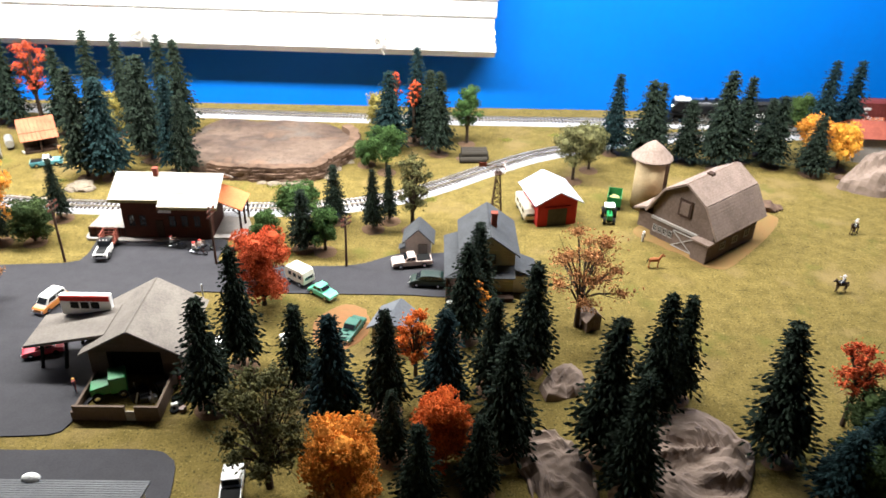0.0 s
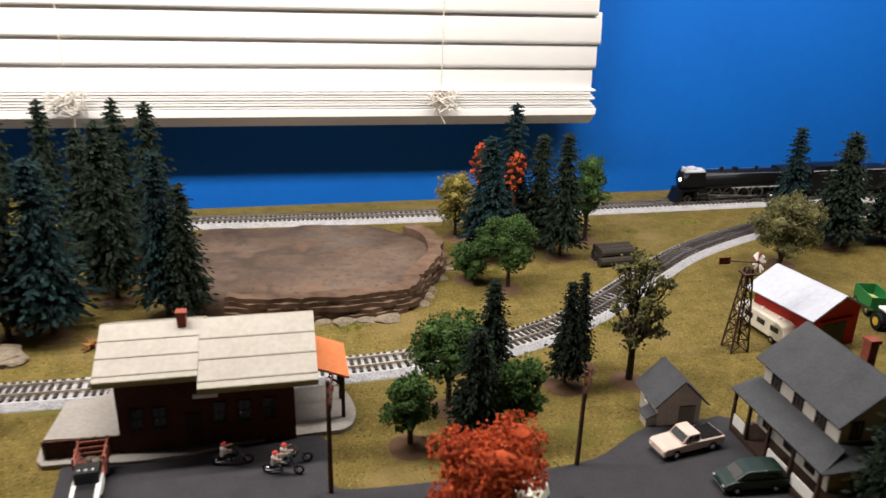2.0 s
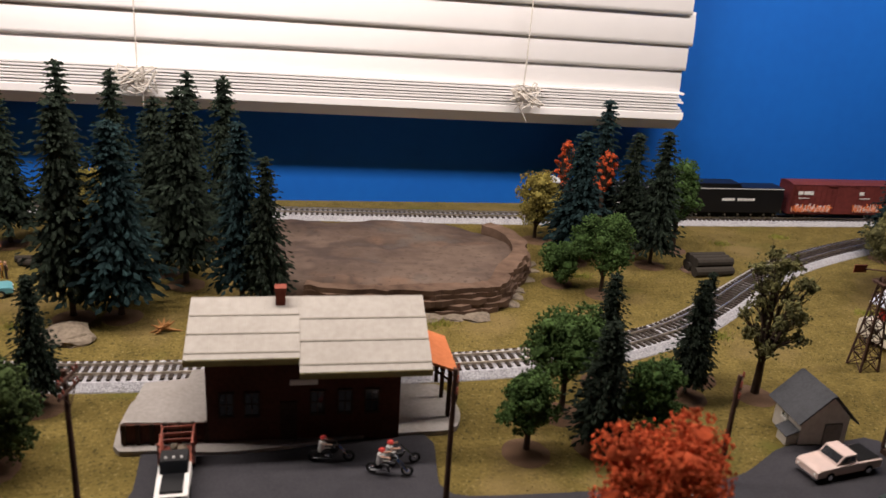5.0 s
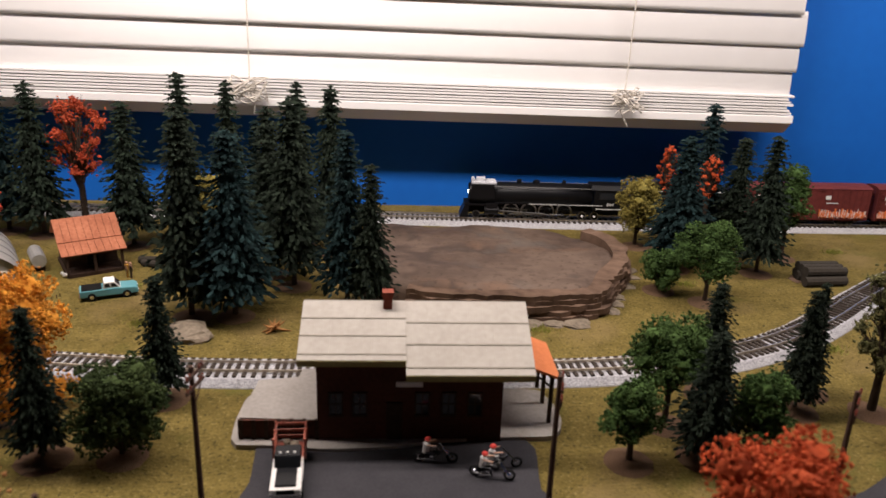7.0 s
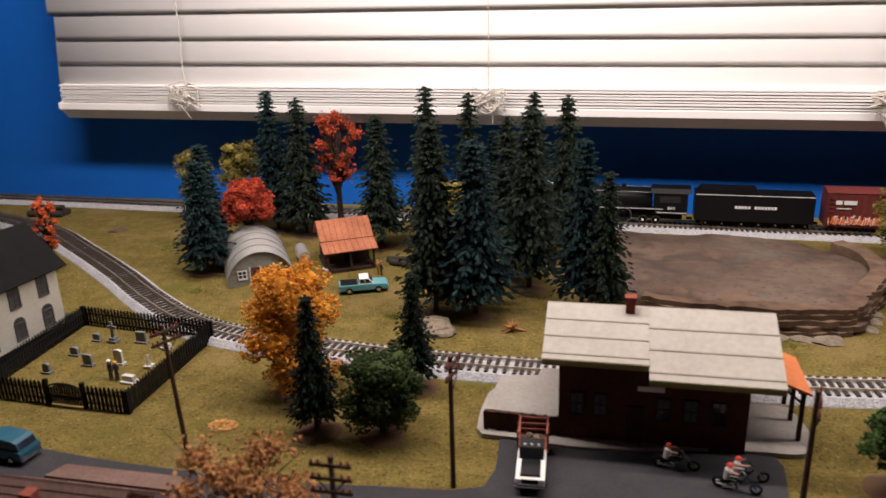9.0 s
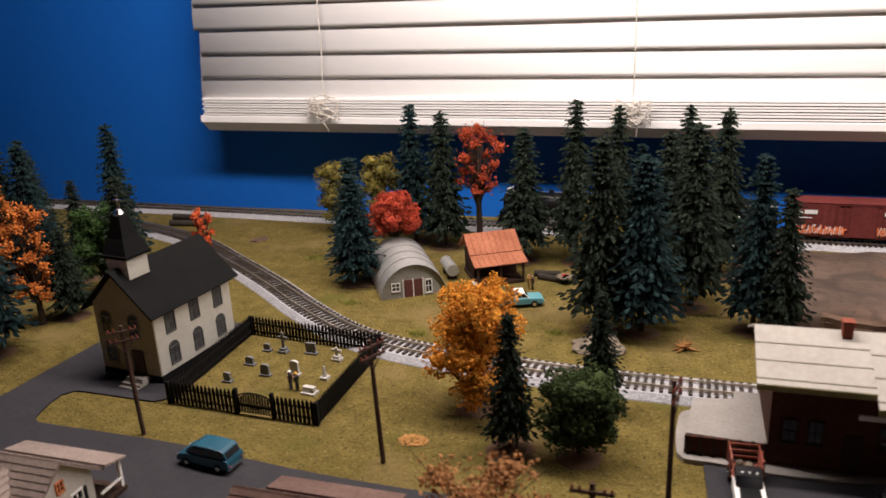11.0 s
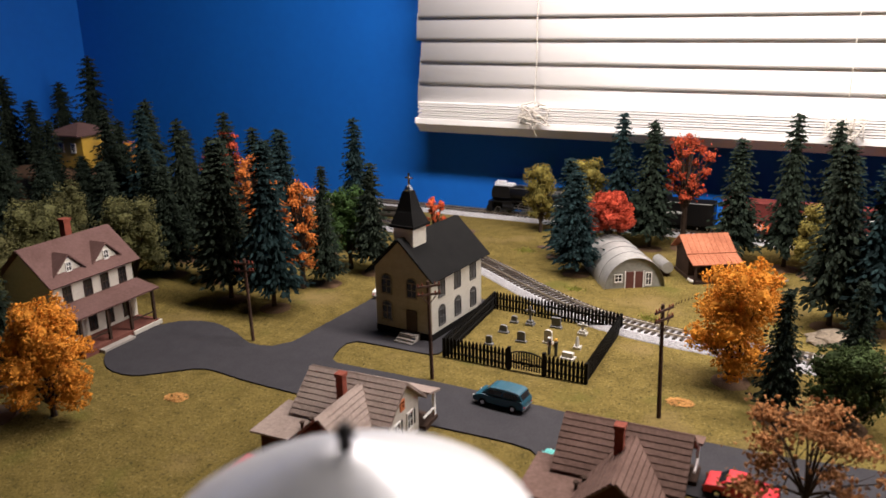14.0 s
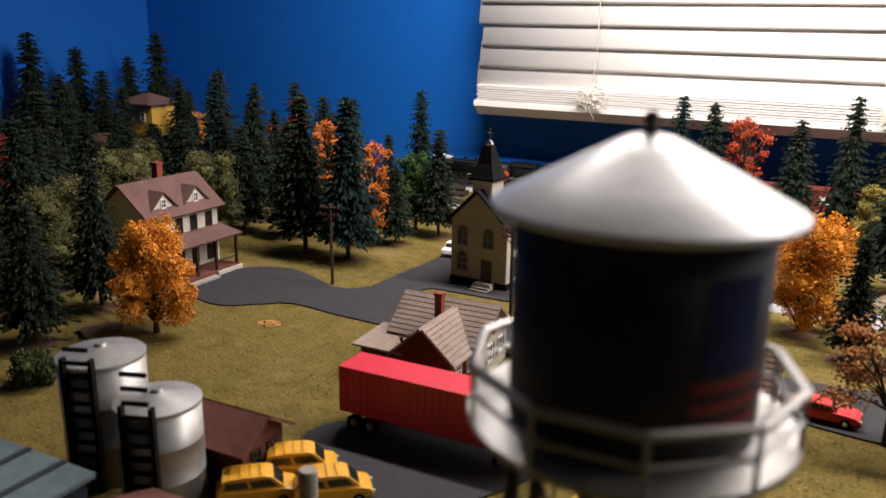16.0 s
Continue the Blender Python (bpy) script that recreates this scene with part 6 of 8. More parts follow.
for y in (-0.018, 0.008):
    window(b, "+x", y, 0.018, 0.016, 0.016, 0.05, BLACKMATT)


def far_corner():
    t = thing("yellow_cottage", pose(-1.87, 1.5, 0.094), "yellow cottage with red-brown hipped roof on a wooded rise", "house")
    part("wall", made(box, -0.038, 0.038, -0.03, 0.03, 0.0, 0.062), paint("yellow_wall", (0.6, 0.36, 0.05)), t)
    bm = bmesh.new()
    lathe(bm, [(0.066, 0.062), (0.066, 0.0645), (0.008, 0.082)], 4)
    part("roof", bm, PURPLEROOF, t, at=pose(0, 0, 0, 0, 0, 45))
    for x in (-0.018, 0.014):
        window(t, "-y", x, 0.03, 0.01, 0.016, -0.03)
    b = thing("loading_building", pose(1.03, 1.55, 0, 0, 0, -5), "grey loading building with faded red roof beside the track", "building")
    gable_body(b, -0.07, 0.16, -0.04, 0.04, 0.055, 0.075, CONCRETE, "x")
    gable_roof(b, -0.07, 0.16, -0.04, 0.04, 0.055, 0.075, BRICKRED, "x", 0.006, 0.0018)


far_corner()


# ---- rocks and mound ----
def mound(name, outline, height, material, label, seed, rough=0.003, edge=0.22, tilt=0.0, crag=0.0):
    """A rock form over a smooth outline: rings from rim to middle, with noise relief."""
    out = spline(outline, 0.012, True)
    cx, cy = sum(p[0] for p in out) / len(out), sum(p[1] for p in out) / len(out)
    v, f, n, rings = [], [], len(out), 26
    for j in range(rings):
        s = 1 - j / rings
        u = 1 - s
        for i, (x, y) in enumerate(out):
            px, py = cx + (x - cx) * s, cy + (y - cy) * s
            hz = height * min(1.0, (u / edge)) ** 0.55 * (1 + tilt * (py - cy))
            nz = noise.fractal(Vector((px * 22, py * 22, seed)), 1.0, 2.0, 5) * rough + noise.noise(Vector((px * 9, py * 9, seed))) * rough * 1.3
            if crag:
                q = Vector((px * 16 + 4 * noise.noise(Vector((px * 7, py * 7, seed))), py * 30, seed + 7))
                nz += crag * (0.5 - abs(noise.noise(q)) * 2.2 - 0.6 * abs(noise.noise(q * 2.3)))
            jag = noise.noise(Vector((px * 60, py * 60, seed + 3))) * 0.004 * (1 if j < 6 else 0.2)
            v.append((px + jag, py + jag, (-0.002 if j == 0 else hz + nz * min(1, u * 9))))
    for j in range(rings - 1):
        for i in range(n):
            a, b = j * n + i, j * n + (i + 1) % n
            f.append((a, b, b + n, a + n))
    f.append(tuple((rings - 1) * n + i for i in range(n)))
    ob = new(name, raw(name, v, f, material, not crag))
    return tagged(ob, label, "rock")


mound("rock_mound", [(-0.37, 1.685), (-0.295, 1.672), (-0.2, 1.676), (-0.12, 1.65), (-0.065, 1.57), (-0.068, 1.50), (-0.1, 1.44), (-0.125, 1.392), (-0.2, 1.38), (-0.29, 1.385), (-0.37, 1.41), (-0.41, 1.5), (-0.41, 1.62)], 0.0205, MOUNDROCK, "broad low mound of smooth brown rock", 2, 0.0032, 0.1, -3.4)
mound("rock_outcrop", [(0.229, 0.793), (0.247, 0.821), (0.278, 0.838), (0.291, 0.805), (0.273, 0.778), (0.237, 0.772)], 0.012, ROCKPALE, "small pale tan rock shelf under the firs", 5, 0.004, 0.4, crag=0.006)
mound("rock_outcrop", [(0.186, 0.697), (0.224, 0.718), (0.256, 0.696), (0.274, 0.66), (0.268, 0.59), (0.215, 0.58), (0.197, 0.642)], 0.016, ROCKPALE, "pale tan rock outcrop with dark cracks under the firs", 6, 0.006, 0.4, crag=0.008)
mound("rock_outcrop", [(0.298, 0.634), (0.335, 0.71), (0.352, 0.738), (0.399, 0.762), (0.428, 0.753), (0.446, 0.722), (0.462, 0.686), (0.432, 0.621), (0.4, 0.585), (0.32, 0.58)], 0.026, ROCKPALE, "broad pale tan rock outcrop with folded cracks", 9, 0.008, 0.5, crag=0.01)
mound("rock_outcrop", [(0.87, 1.39), (0.93, 1.44), (1.03, 1.46), (1.1, 1.4), (1.02, 1.35), (0.93, 1.35)], 0.055, ROCKPALE, "pale craggy rock beside the siding", 8, 0.01, 0.45, crag=0.016)
mound("wooded_rise", [(-2.1, 1.42), (-2.08, 1.68), (-1.86, 1.68), (-1.76, 1.56), (-1.76, 1.44), (-1.86, 1.38), (-1.98, 1.36)], 0.094, DIRT, "brown earth rise under the far trees", 12, 0.003, 0.55)


def rock_ledge():
    """Broken strata along the mound's open edge, layer on layer."""
    line = spline([(-0.335, 1.392), (-0.29, 1.382), (-0.2, 1.376), (-0.128, 1.388), (-0.098, 1.44), (-0.064, 1.5), (-0.062, 1.57), (-0.085, 1.61)], 0.006)
    t = thing("rock_ledge", pose(0, 0, 0), "dark brown layered rock ledge at the mound's foot", "rock")
    for k in range(5):
        z0, z1 = 0.0055 * k - 0.001, 0.0055 * k + 0.0052
        V, F = [], []
        for i, (x, y) in enumerate(line):
            a, b = line[max(i - 1, 0)], line[min(i + 1, len(line) - 1)]
            d = Vector((b[0] - a[0], b[1] - a[1], 0)).normalized()
            o = Vector((d.y, -d.x, 0)) * (0.0045 - 0.0012 * k + 0.005 * noise.noise(Vector((x * 55, y * 55, k * 3.1))) + 0.003 * noise.noise(Vector((x * 160, y * 160, k * 5.0))))
            c = Vector((-d.y, d.x, 0)) * 0.02
            w = 0.0012 * noise.noise(Vector((x * 120, y * 120, k + 9.0)))
            for p, z in ((o, z0), (o, z1 + w), (c, z1 + w), (c, z0)):
                V.append((x + p.x, y + p.y, z))
        for i in range(len(line) - 1):
            for j in range(4):
                F.append((4 * i + j, 4 * i + (j + 1) % 4, 4 * i + 4 + (j + 1) % 4, 4 * i + 4 + j))
        ob = new("stratum", raw("stratum", V, F, ROCK))
        ob.parent = t


rock_ledge()
rng = random.Random(11)


def boulder(x, y, r, flat, material, label, name="boulder"):
    bm = bmesh.new()
    bmesh.ops.create_icosphere(bm, subdivisions=2, radius=r)
    sd = rng.random() * 50
    for vv in bm.verts:
        k = 1 + 0.45 * noise.noise(vv.co * (1.4 / r) + Vector((sd, 0, 0)))
        vv.co = Vector((vv.co.x * k * 1.25, vv.co.y * k, max(vv.co.z * k * flat, -r * flat * 0.35)))
    solid(name, bm, material, label, "rock", pose(x, y, r * flat * 0.33, 0, 0, rng.uniform(0, 360)), "loose rocks")


for x, y, r, fl in ((-0.204, 1.368, 0.012, 0.2), (-0.18, 1.367, 0.01, 0.2), (-0.155, 1.367, 0.013, 0.2), (-0.228, 1.37, 0.008, 0.2), (-0.11, 1.4, 0.009, 0.25), (-0.1, 1.42, 0.008, 0.25), (-0.094, 1.44, 0.009, 0.25), (-0.075, 1.47, 0.009, 0.3), (-0.06, 1.5, 0.008, 0.3), (-0.055, 1.52, 0.008, 0.3)):
    boulder(x, y, r, fl, ROCKFLAT, "flat tan stone at the mound's foot", "flat_stone")
for x, y, r, fl in ((-0.552, 1.336, 0.019, 0.5), (-0.54, 1.328, 0.014, 0.45), (-0.565, 1.33, 0.013, 0.4)):
    boulder(x, y, r, fl, ROCKFLAT, "grey-tan boulder beside the siding")
for x, y, r, fl in ((0.694, 1.301, 0.02, 0.55), (0.715, 1.30, 0.013, 0.4), (-1.261, 0.851, 0.018, 0.3), (-1.11, 1.62, 0.012, 0.2), (-0.93, 1.53, 0.01, 0.2), (-0.96, 1.58, 0.009, 0.2), (0.15, 1.5, 0.01, 0.15), (0.17, 1.49, 0.008, 0.2), (-0.545, 0.79, 0.012, 0.3), (0.90, 1.43, 0.014, 0.4)):
    boulder(x, y, r, fl, ROCK, "brown weathered rock on the turf")


# ---- train ----
HEAD = glow("headlight", (1.0, 0.95, 0.85), 6.0)
LETTER = mat("white_lettering", (0.78, 0.77, 0.74), None, 0.6, 200)
BRIGHT = mat("bright_silver_paint", (0.8, 0.8, 0.82), (0.55, 0.55, 0.57), 0.35, 500, 0.1, metal=0.2, spec=0.5)
RZ = 0.0098


def lettering(text, size, parent, m, material):
    cu = bpy.data.curves.new("writing", "FONT")
    cu.body, cu.size, cu.extrude, cu.align_x = text, size, 0.0001, "CENTER"
    ob = new("writing", cu)
    me = bpy.data.meshes.new_from_object(ob)
    bpy.data.objects.remove(ob)
    me.materials.append(material)
    w = new("writing", me)
    w.parent = parent
    w.matrix_basis = m
    return w


def wheel_mesh(r, spokes):
    """A wheel about the y axis: black spokes and bright tyre."""
    bm = bmesh.new()
    n = 28
    for ra, rb, ya, yb in ((r * 0.86, r, -0.0012, 0.0012),):
        for i in range(n):
            a0, a1 = math.tau * i / n, math.tau * (i + 1) / n
            q = [bm.verts.new((math.cos(a) * rr, y, math.sin(a) * rr)) for a in (a0, a1) for rr in (ra, rb) for y in (ya, yb)]
            for k in ((0, 1, 3, 2), (4, 6, 7, 5), (0, 4, 5, 1), (2, 3, 7, 6), (0, 2, 6, 4), (1, 5, 7, 3)):
                bm.faces.new([q[j] for j in k])
    bmesh.ops.remove_doubles(bm, verts=bm.verts, dist=1e-6)
    tyre = finish(bm, "tyre", STEEL)
    bm = bmesh.new()
    tube(bm, (0, -0.0014, 0), (0, 0.0014, 0), r * 0.25, r * 0.25, 10)
    if spokes:
        for i in range(spokes):
            a = math.tau * i / spokes
            tube(bm, (0, 0, 0), (math.cos(a) * r * 0.88, 0, math.sin(a) * r * 0.88), r * 0.055, seg=4)
        box(bm, -r * 0.3, r * 0.3, -0.001, 0.001, -r * 0.85, -r * 0.55)
    else:
        tube(bm, (0, -0.0008, 0), (0, 0.0008, 0), r * 0.87, r * 0.87, 20)
    return tyre, finish(bm, "wheel", BLACK)


WHEELS = {r: wheel_mesh(r, s) for r, s in ((0.0117, 14), (0.0055, 0), (0.0062, 0), (0.0052, 0))}
ROLLING = []


def rolling_wheel(parent, x, y, r):
    tyre, hub = WHEELS[r]
    w = new("wheel", hub)
    w.parent = parent
    w.matrix_basis = pose(x, y, RZ + r)
    ty = new("tyre", tyre)
    ty.parent = w
    ROLLING.append((w, x, y, r))


def locomotive():
    t = thing("steam_locomotive", pose(0, 0, 0), "black steam locomotive with silver front deck and white running stripe", "locomotive")
    bm = bmesh.new()
    tube(bm, (0.016, 0, 0.0445), (0.19, 0, 0.0445), 0.0158, 0.0165, 28)
    tube(bm, (0.0125, 0, 0.0445), (0.016, 0, 0.0445), 0.0135, 0.0158, 28)
    part("boiler", bm, BLACK, t, "black cylindrical boiler", True)
    part("frame", made(box, 0.012, 0.232, -0.007, 0.007, 0.017, 0.031), BLACKMATT, t)
    bm = bmesh.new()
    prism(bm, [(0.0, 0.0115), (0.012, 0.0115), (0.014, 0.031), (0.008, 0.031)], "y", -0.0145, 0.0145)
    part("pilot", bm, BLACK, t, "black sloped pilot")
    part("front_deck", made(box, 0.006, 0.05, -0.015, 0.015, 0.0295, 0.0315), BLACK, t)
    sm = part("feedwater_heater", made(box, 0.016, 0.052, -0.0085, 0.0085, 0.059, 0.0622, 0.0008), BRIGHT, t, "bright silver top deck on the smokebox")
    part("stack", made(box, 0.023, 0.036, -0.005, 0.005, 0.062, 0.0675, 0.001), BRIGHT, sm)
    bm = bmesh.new()
    tube(bm, (0.0185, -0.007, 0.0645), (0.0185, 0.007, 0.0645), 0.0024, seg=12)
    part("bell_cover", bm, BRIGHT, sm)
    part("pump", made(box, 0.038, 0.05, -0.006, 0.006, 0.062, 0.0642, 0.0006), BRIGHT, sm)
    for s in (-1, 1):
        part("smoke_lifter", made(prism, [(0.014, 0.04), (0.05, 0.04), (0.048, 0.0605), (0.02, 0.0605), (0.014, 0.052)], "y", s * 0.0165 - 0.0004, s * 0.0165 + 0.0004), BLACK, t)
        part("running_board", made(box, 0.05, 0.205, s * 0.0168 - 0.0015, s * 0.0168 + 0.0015, 0.0335, 0.0352), BLACK, t)
        part("running_stripe", made(box, 0.098, 0.205, s * 0.0184 - 0.0002, s * 0.0184 + 0.0002, 0.0338, 0.0346), LETTER, t, "thin white running stripe")
        part("cab_stripe", made(box, 0.196, 0.237, s * 0.0177 - 0.0002, s * 0.0177 + 0.0002, 0.0285, 0.0294), LETTER, t)
        bm = bmesh.new()
        tube(bm, (0.036, s * 0.0135, 0.0225), (0.056, s * 0.0135, 0.0225), 0.0062, seg=16)
        box(bm, 0.038, 0.054, s * 0.0135 - 0.005, s * 0.0135 + 0.005, 0.026, 0.0335)
        part("cylinder", bm, BLACK, t)
        bm = bmesh.new()
        tube(bm, (0.056, s * 0.0125, 0.0215), (0.124, s * 0.0125, 0.018), 0.0011, seg=6)
        tube(bm, (0.072, s * 0.0122, 0.017), (0.151, s * 0.0122, 0.017), 0.0010, seg=6)
        tube(bm, (0.06, s * 0.0125, 0.027), (0.098, s * 0.0125, 0.0235), 0.0007, seg=5)
        part("side_rod", bm, STEEL, t, "bright steel side rods")
        for x in (0.074, 0.100, 0.1255, 0.151):
            rolling_wheel(t, x, s * 0.0098, 0.0117)
        for x in (0.024, 0.046):
            rolling_wheel(t, x, s * 0.0098, 0.0055)
        for x in (0.178, 0.196):
            rolling_wheel(t, x, s * 0.0098, 0.0062)
            part("journal_box", made(tube, (x, s * 0.0112, RZ + 0.0062), (x, s * 0.0135, RZ + 0.0062), 0.0018, 0.0015, 8), WHITE, t)
        bm = bmesh.new()
        tube(bm, (0.03, s * 0.0148, 0.0585), (0.19, s * 0.0155, 0.0575), 0.0005, seg=5)
        part("handrail", bm, STEEL, t)
        lettering("844", 0.0068, t, pose(0.216, s * 0.0181, 0.0335, 90, 0, 0 if s < 0 else 180), LETTER)
    cab = part("cab", made(box, 0.192, 0.238, -0.0175, 0.0175, 0.026, 0.0575, 0.001), BLACK, t)
    bm = bmesh.new()
    prism(bm, [(-0.0185, 0.057), (0.0185, 0.057), (0.012, 0.0625), (-0.012, 0.0625)], "x", 0.188, 0.242)
    part("cab_roof", bm, BLACK, t)
    for s in (-1, 1):
        part("cab_window", made(box, 0.2, 0.228, s * 0.0177 - 0.0003, s * 0.0177 + 0.0003, 0.0435, 0.0525), GLASS, cab)
    for x, r, h in ((0.085, 0.004, 0.0655), (0.11, 0.006, 0.0645), (0.15, 0.0035, 0.065)):
        bm = bmesh.new()
        tube(bm, (x, 0, 0.058), (x, 0, h), r, r * 0.8, 14)
        part("dome", bm, BLACK, t)
    part("headlight", made(tube, (0.0115, 0, 0.0465), (0.0135, 0, 0.0465), 0.0025, 0.0025, 12), HEAD, t, "small lit headlight")
    part("coupler", made(box, 0.238, 0.246, -0.002, 0.002, 0.016, 0.019), BLACKMATT, t)
    return t


def tender():
    t = thing("tender", pose(0, 0, 0), "long black tender with white top stripe and lettering", "tender")
    part("tank", made(box, 0.0, 0.155, -0.017, 0.017, 0.0195, 0.0585, 0.0012), BLACK, t)
    part("coal_bunker", made(prism, [(0.004, 0.058), (0.085, 0.058), (0.08, 0.0645), (0.008, 0.0645)], "y", -0.0145, 0.0145), BLACK, t)
    part("frame", made(box, 0.004, 0.151, -0.01, 0.01, 0.014, 0.02), BLACKMATT, t)
    for s in (-1, 1):
        part("stripe", made(box, 0.001, 0.154, s * 0.0171 - 0.0002, s * 0.0171 + 0.0002, 0.0568, 0.0577), LETTER, t, "thin white top stripe")
        for k in range(5):
            part("writing_bar", made(box, 0.053 + k * 0.0042, 0.0564 + k * 0.0042, s * 0.0172 - 0.0002, s * 0.0172 + 0.0002, 0.0385, 0.0422), LETTER, t)
        for k in range(7):
            part("writing_bar", made(box, 0.0785 + k * 0.0042, 0.0819 + k * 0.0042, s * 0.0172 - 0.0002, s * 0.0172 + 0.0002, 0.0385, 0.0422), LETTER, t)
        for x in (0.016, 0.038, 0.064, 0.086, 0.108, 0.130, 0.146):
            rolling_wheel(t, x, s * 0.0098, 0.0055)
            part("journal_box", made(tube, (x, s * 0.0112, RZ + 0.0055), (x, s * 0.0138, RZ + 0.0055), 0.0016, 0.0014, 8), WHITE, t)
        part("truck_frame", made(box, 0.012, 0.15, s * 0.0118 - 0.0006, s * 0.0118 + 0.0006, 0.0125, 0.018), BLACKMATT, t)
    part("coupler", made(box, 0.153, 0.163, -0.002, 0.002, 0.016, 0.019), BLACKMATT, t)
    return t


def boxcar(seed, label):
    t = thing("boxcar", pose(0, 0, 0), label, "boxcar", "boxcars of the train")
    L, w = 0.185, 0.0178
    rn = random.Random(seed)
    part("body", made(box, 0.0, L, -w, w, 0.0185, 0.0655), BOXCAR, t)
    part("roof", made(prism, [(-w - 0.0008, 0.0655), (w + 0.0008, 0.0655), (w * 0.5, 0.0685), (-w * 0.5, 0.0685)], "x", -0.001, L + 0.001), BOXCAR, t)
    part("underframe", made(box, 0.004, L - 0.004, -0.006, 0.006, 0.0135, 0.0186), BLACKMATT, t)
    for s in (-1, 1):
        for i in range(20):
            x = 0.004 + i * (L - 0.008) / 19
            if abs(x - L / 2) < 0.017:
                continue
            part("rib", made(box, x - 0.0006, x + 0.0006, s * (w + 0.0004) - 0.0004, s * (w + 0.0004) + 0.0004, 0.0195, 0.0648), BOXCAR, t)
        dr = part("door", made(box, L / 2 - 0.016, L / 2 + 0.016, s * (w + 0.0005) - 0.0006, s * (w + 0.0005) + 0.0006, 0.0195, 0.063), BOXCAR, t)
        part("door_track", made(box, L / 2 - 0.03, L / 2 + 0.02, s * (w + 0.001) - 0.0005, s * (w + 0.001) + 0.0005, 0.063, 0.0642), BOXCAR, dr)
        for x0 in (0.006, L / 2 + 0.02):
            part("writing_bar", made(box, x0 + 0.004, x0 + 0.012, s * (w + 0.001) - 0.0002, s * (w + 0.001) + 0.0002, 0.05, 0.0555), LETTER, t)
            part("writing_bar", made(box, x0 + 0.014, x0 + 0.03, s * (w + 0.001) - 0.0002, s * (w + 0.001) + 0.0002, 0.05, 0.0555), LETTER, t) if x0 < 0.05 else None
            part("writing_bar", made(box, x0 + 0.006, x0 + 0.024, s * (w + 0.001) - 0.0002, s * (w + 0.001) + 0.0002, 0.044, 0.0452), LETTER, t)
        for x0, x1 in ((0.004, L * 0.38), (L * 0.6, L - 0.006)):
            for k, m in enumerate(GRAFF):
                bm = bmesh.new()
                x = x0
                while x < x1:
                    hgt = rn.uniform(0.007, 0.012)
                    zz = 0.0215 + rn.uniform(0, 0.003)
                    yy = s * (w + 0.0011 + 0.0002 * k)
                    tube(bm, (x, yy, zz), (x + rn.uniform(-0.002, 0.003), yy, zz + hgt), 0.0007 if k else 0.0012, seg=4)
                    if rn.random() < 0.7:
                        tube(bm, (x, yy, zz + hgt * rn.random()), (x + 0.004, yy, zz + hgt * rn.random()), 0.0006 if k else 0.001, seg=4)
                    x += rn.uniform(0.002, 0.004)
                part("graffiti", bm, m, t, "orange and white sprayed graffiti")
        for c in (0.03, L - 0.03):
            part("truck_frame", made(box, c - 0.014, c + 0.014, s * 0.0118 - 0.0008, s * 0.0118 + 0.0008, 0.013, 0.018), BLACKMATT, t)
            for dx in (-0.01, 0.01):
                rolling_wheel(t, c + dx, s * 0.0098, 0.0052)
        ld = part("ladder", made(box, 0.0015, 0.0022, s * (w + 0.0014) - 0.0004, s * (w + 0.0014) + 0.0004, 0.02, 0.064), BOXCAR, t)
        for i in range(7):
            part("rung", made(box, 0.0015, 0.009, s * (w + 0.0014) - 0.0003, s * (w + 0.0014) + 0.0003, 0.022 + i * 0.006, 0.0228 + i * 0.006), BOXCAR, ld)
    part("coupler", made(box, L, L + 0.01, -0.002, 0.002, 0.016, 0.019), BLACKMATT, t)
    return t


TRAIN = [(locomotive(), 0.0, 0.12), (tender(), 0.247, 0.078)]
for i in range(6):
    TRAIN.append((boxcar(60 + i, "dark red ribbed boxcar with sprayed graffiti along its lower side"), 0.415 + i * 0.196, 0.0925))


def train_pose(t, offset, half):
    x = 0.615 - 0.1241 * t + offset
    c = x + half
    k = min(max((0.1 - c) / 0.2, 0), 1)
    ang = -math.degrees(math.atan(0.035)) * k
    a = math.radians(ang)
    yc = track_y(c)
    return pose(c - half * math.cos(a), yc - half * math.sin(a), 0, 0, 0, ang)


# ---- vehicles ----
def wheels(t, pts, r, width=0.0022, rim=CHROME):
    for x, y in pts:
        s = 1 if y > 0 else -1
        w = part("wheel", made(tube, (x, y - width / 2, r), (x, y + width / 2, r), r, r, 18), TYRE, t)
        part("rim", made(tube, (x, y + s * (width / 2 - 0.0002), r), (x, y + s * (width / 2 + 0.0003), r), r * 0.55, r * 0.5, 12), rim, w)


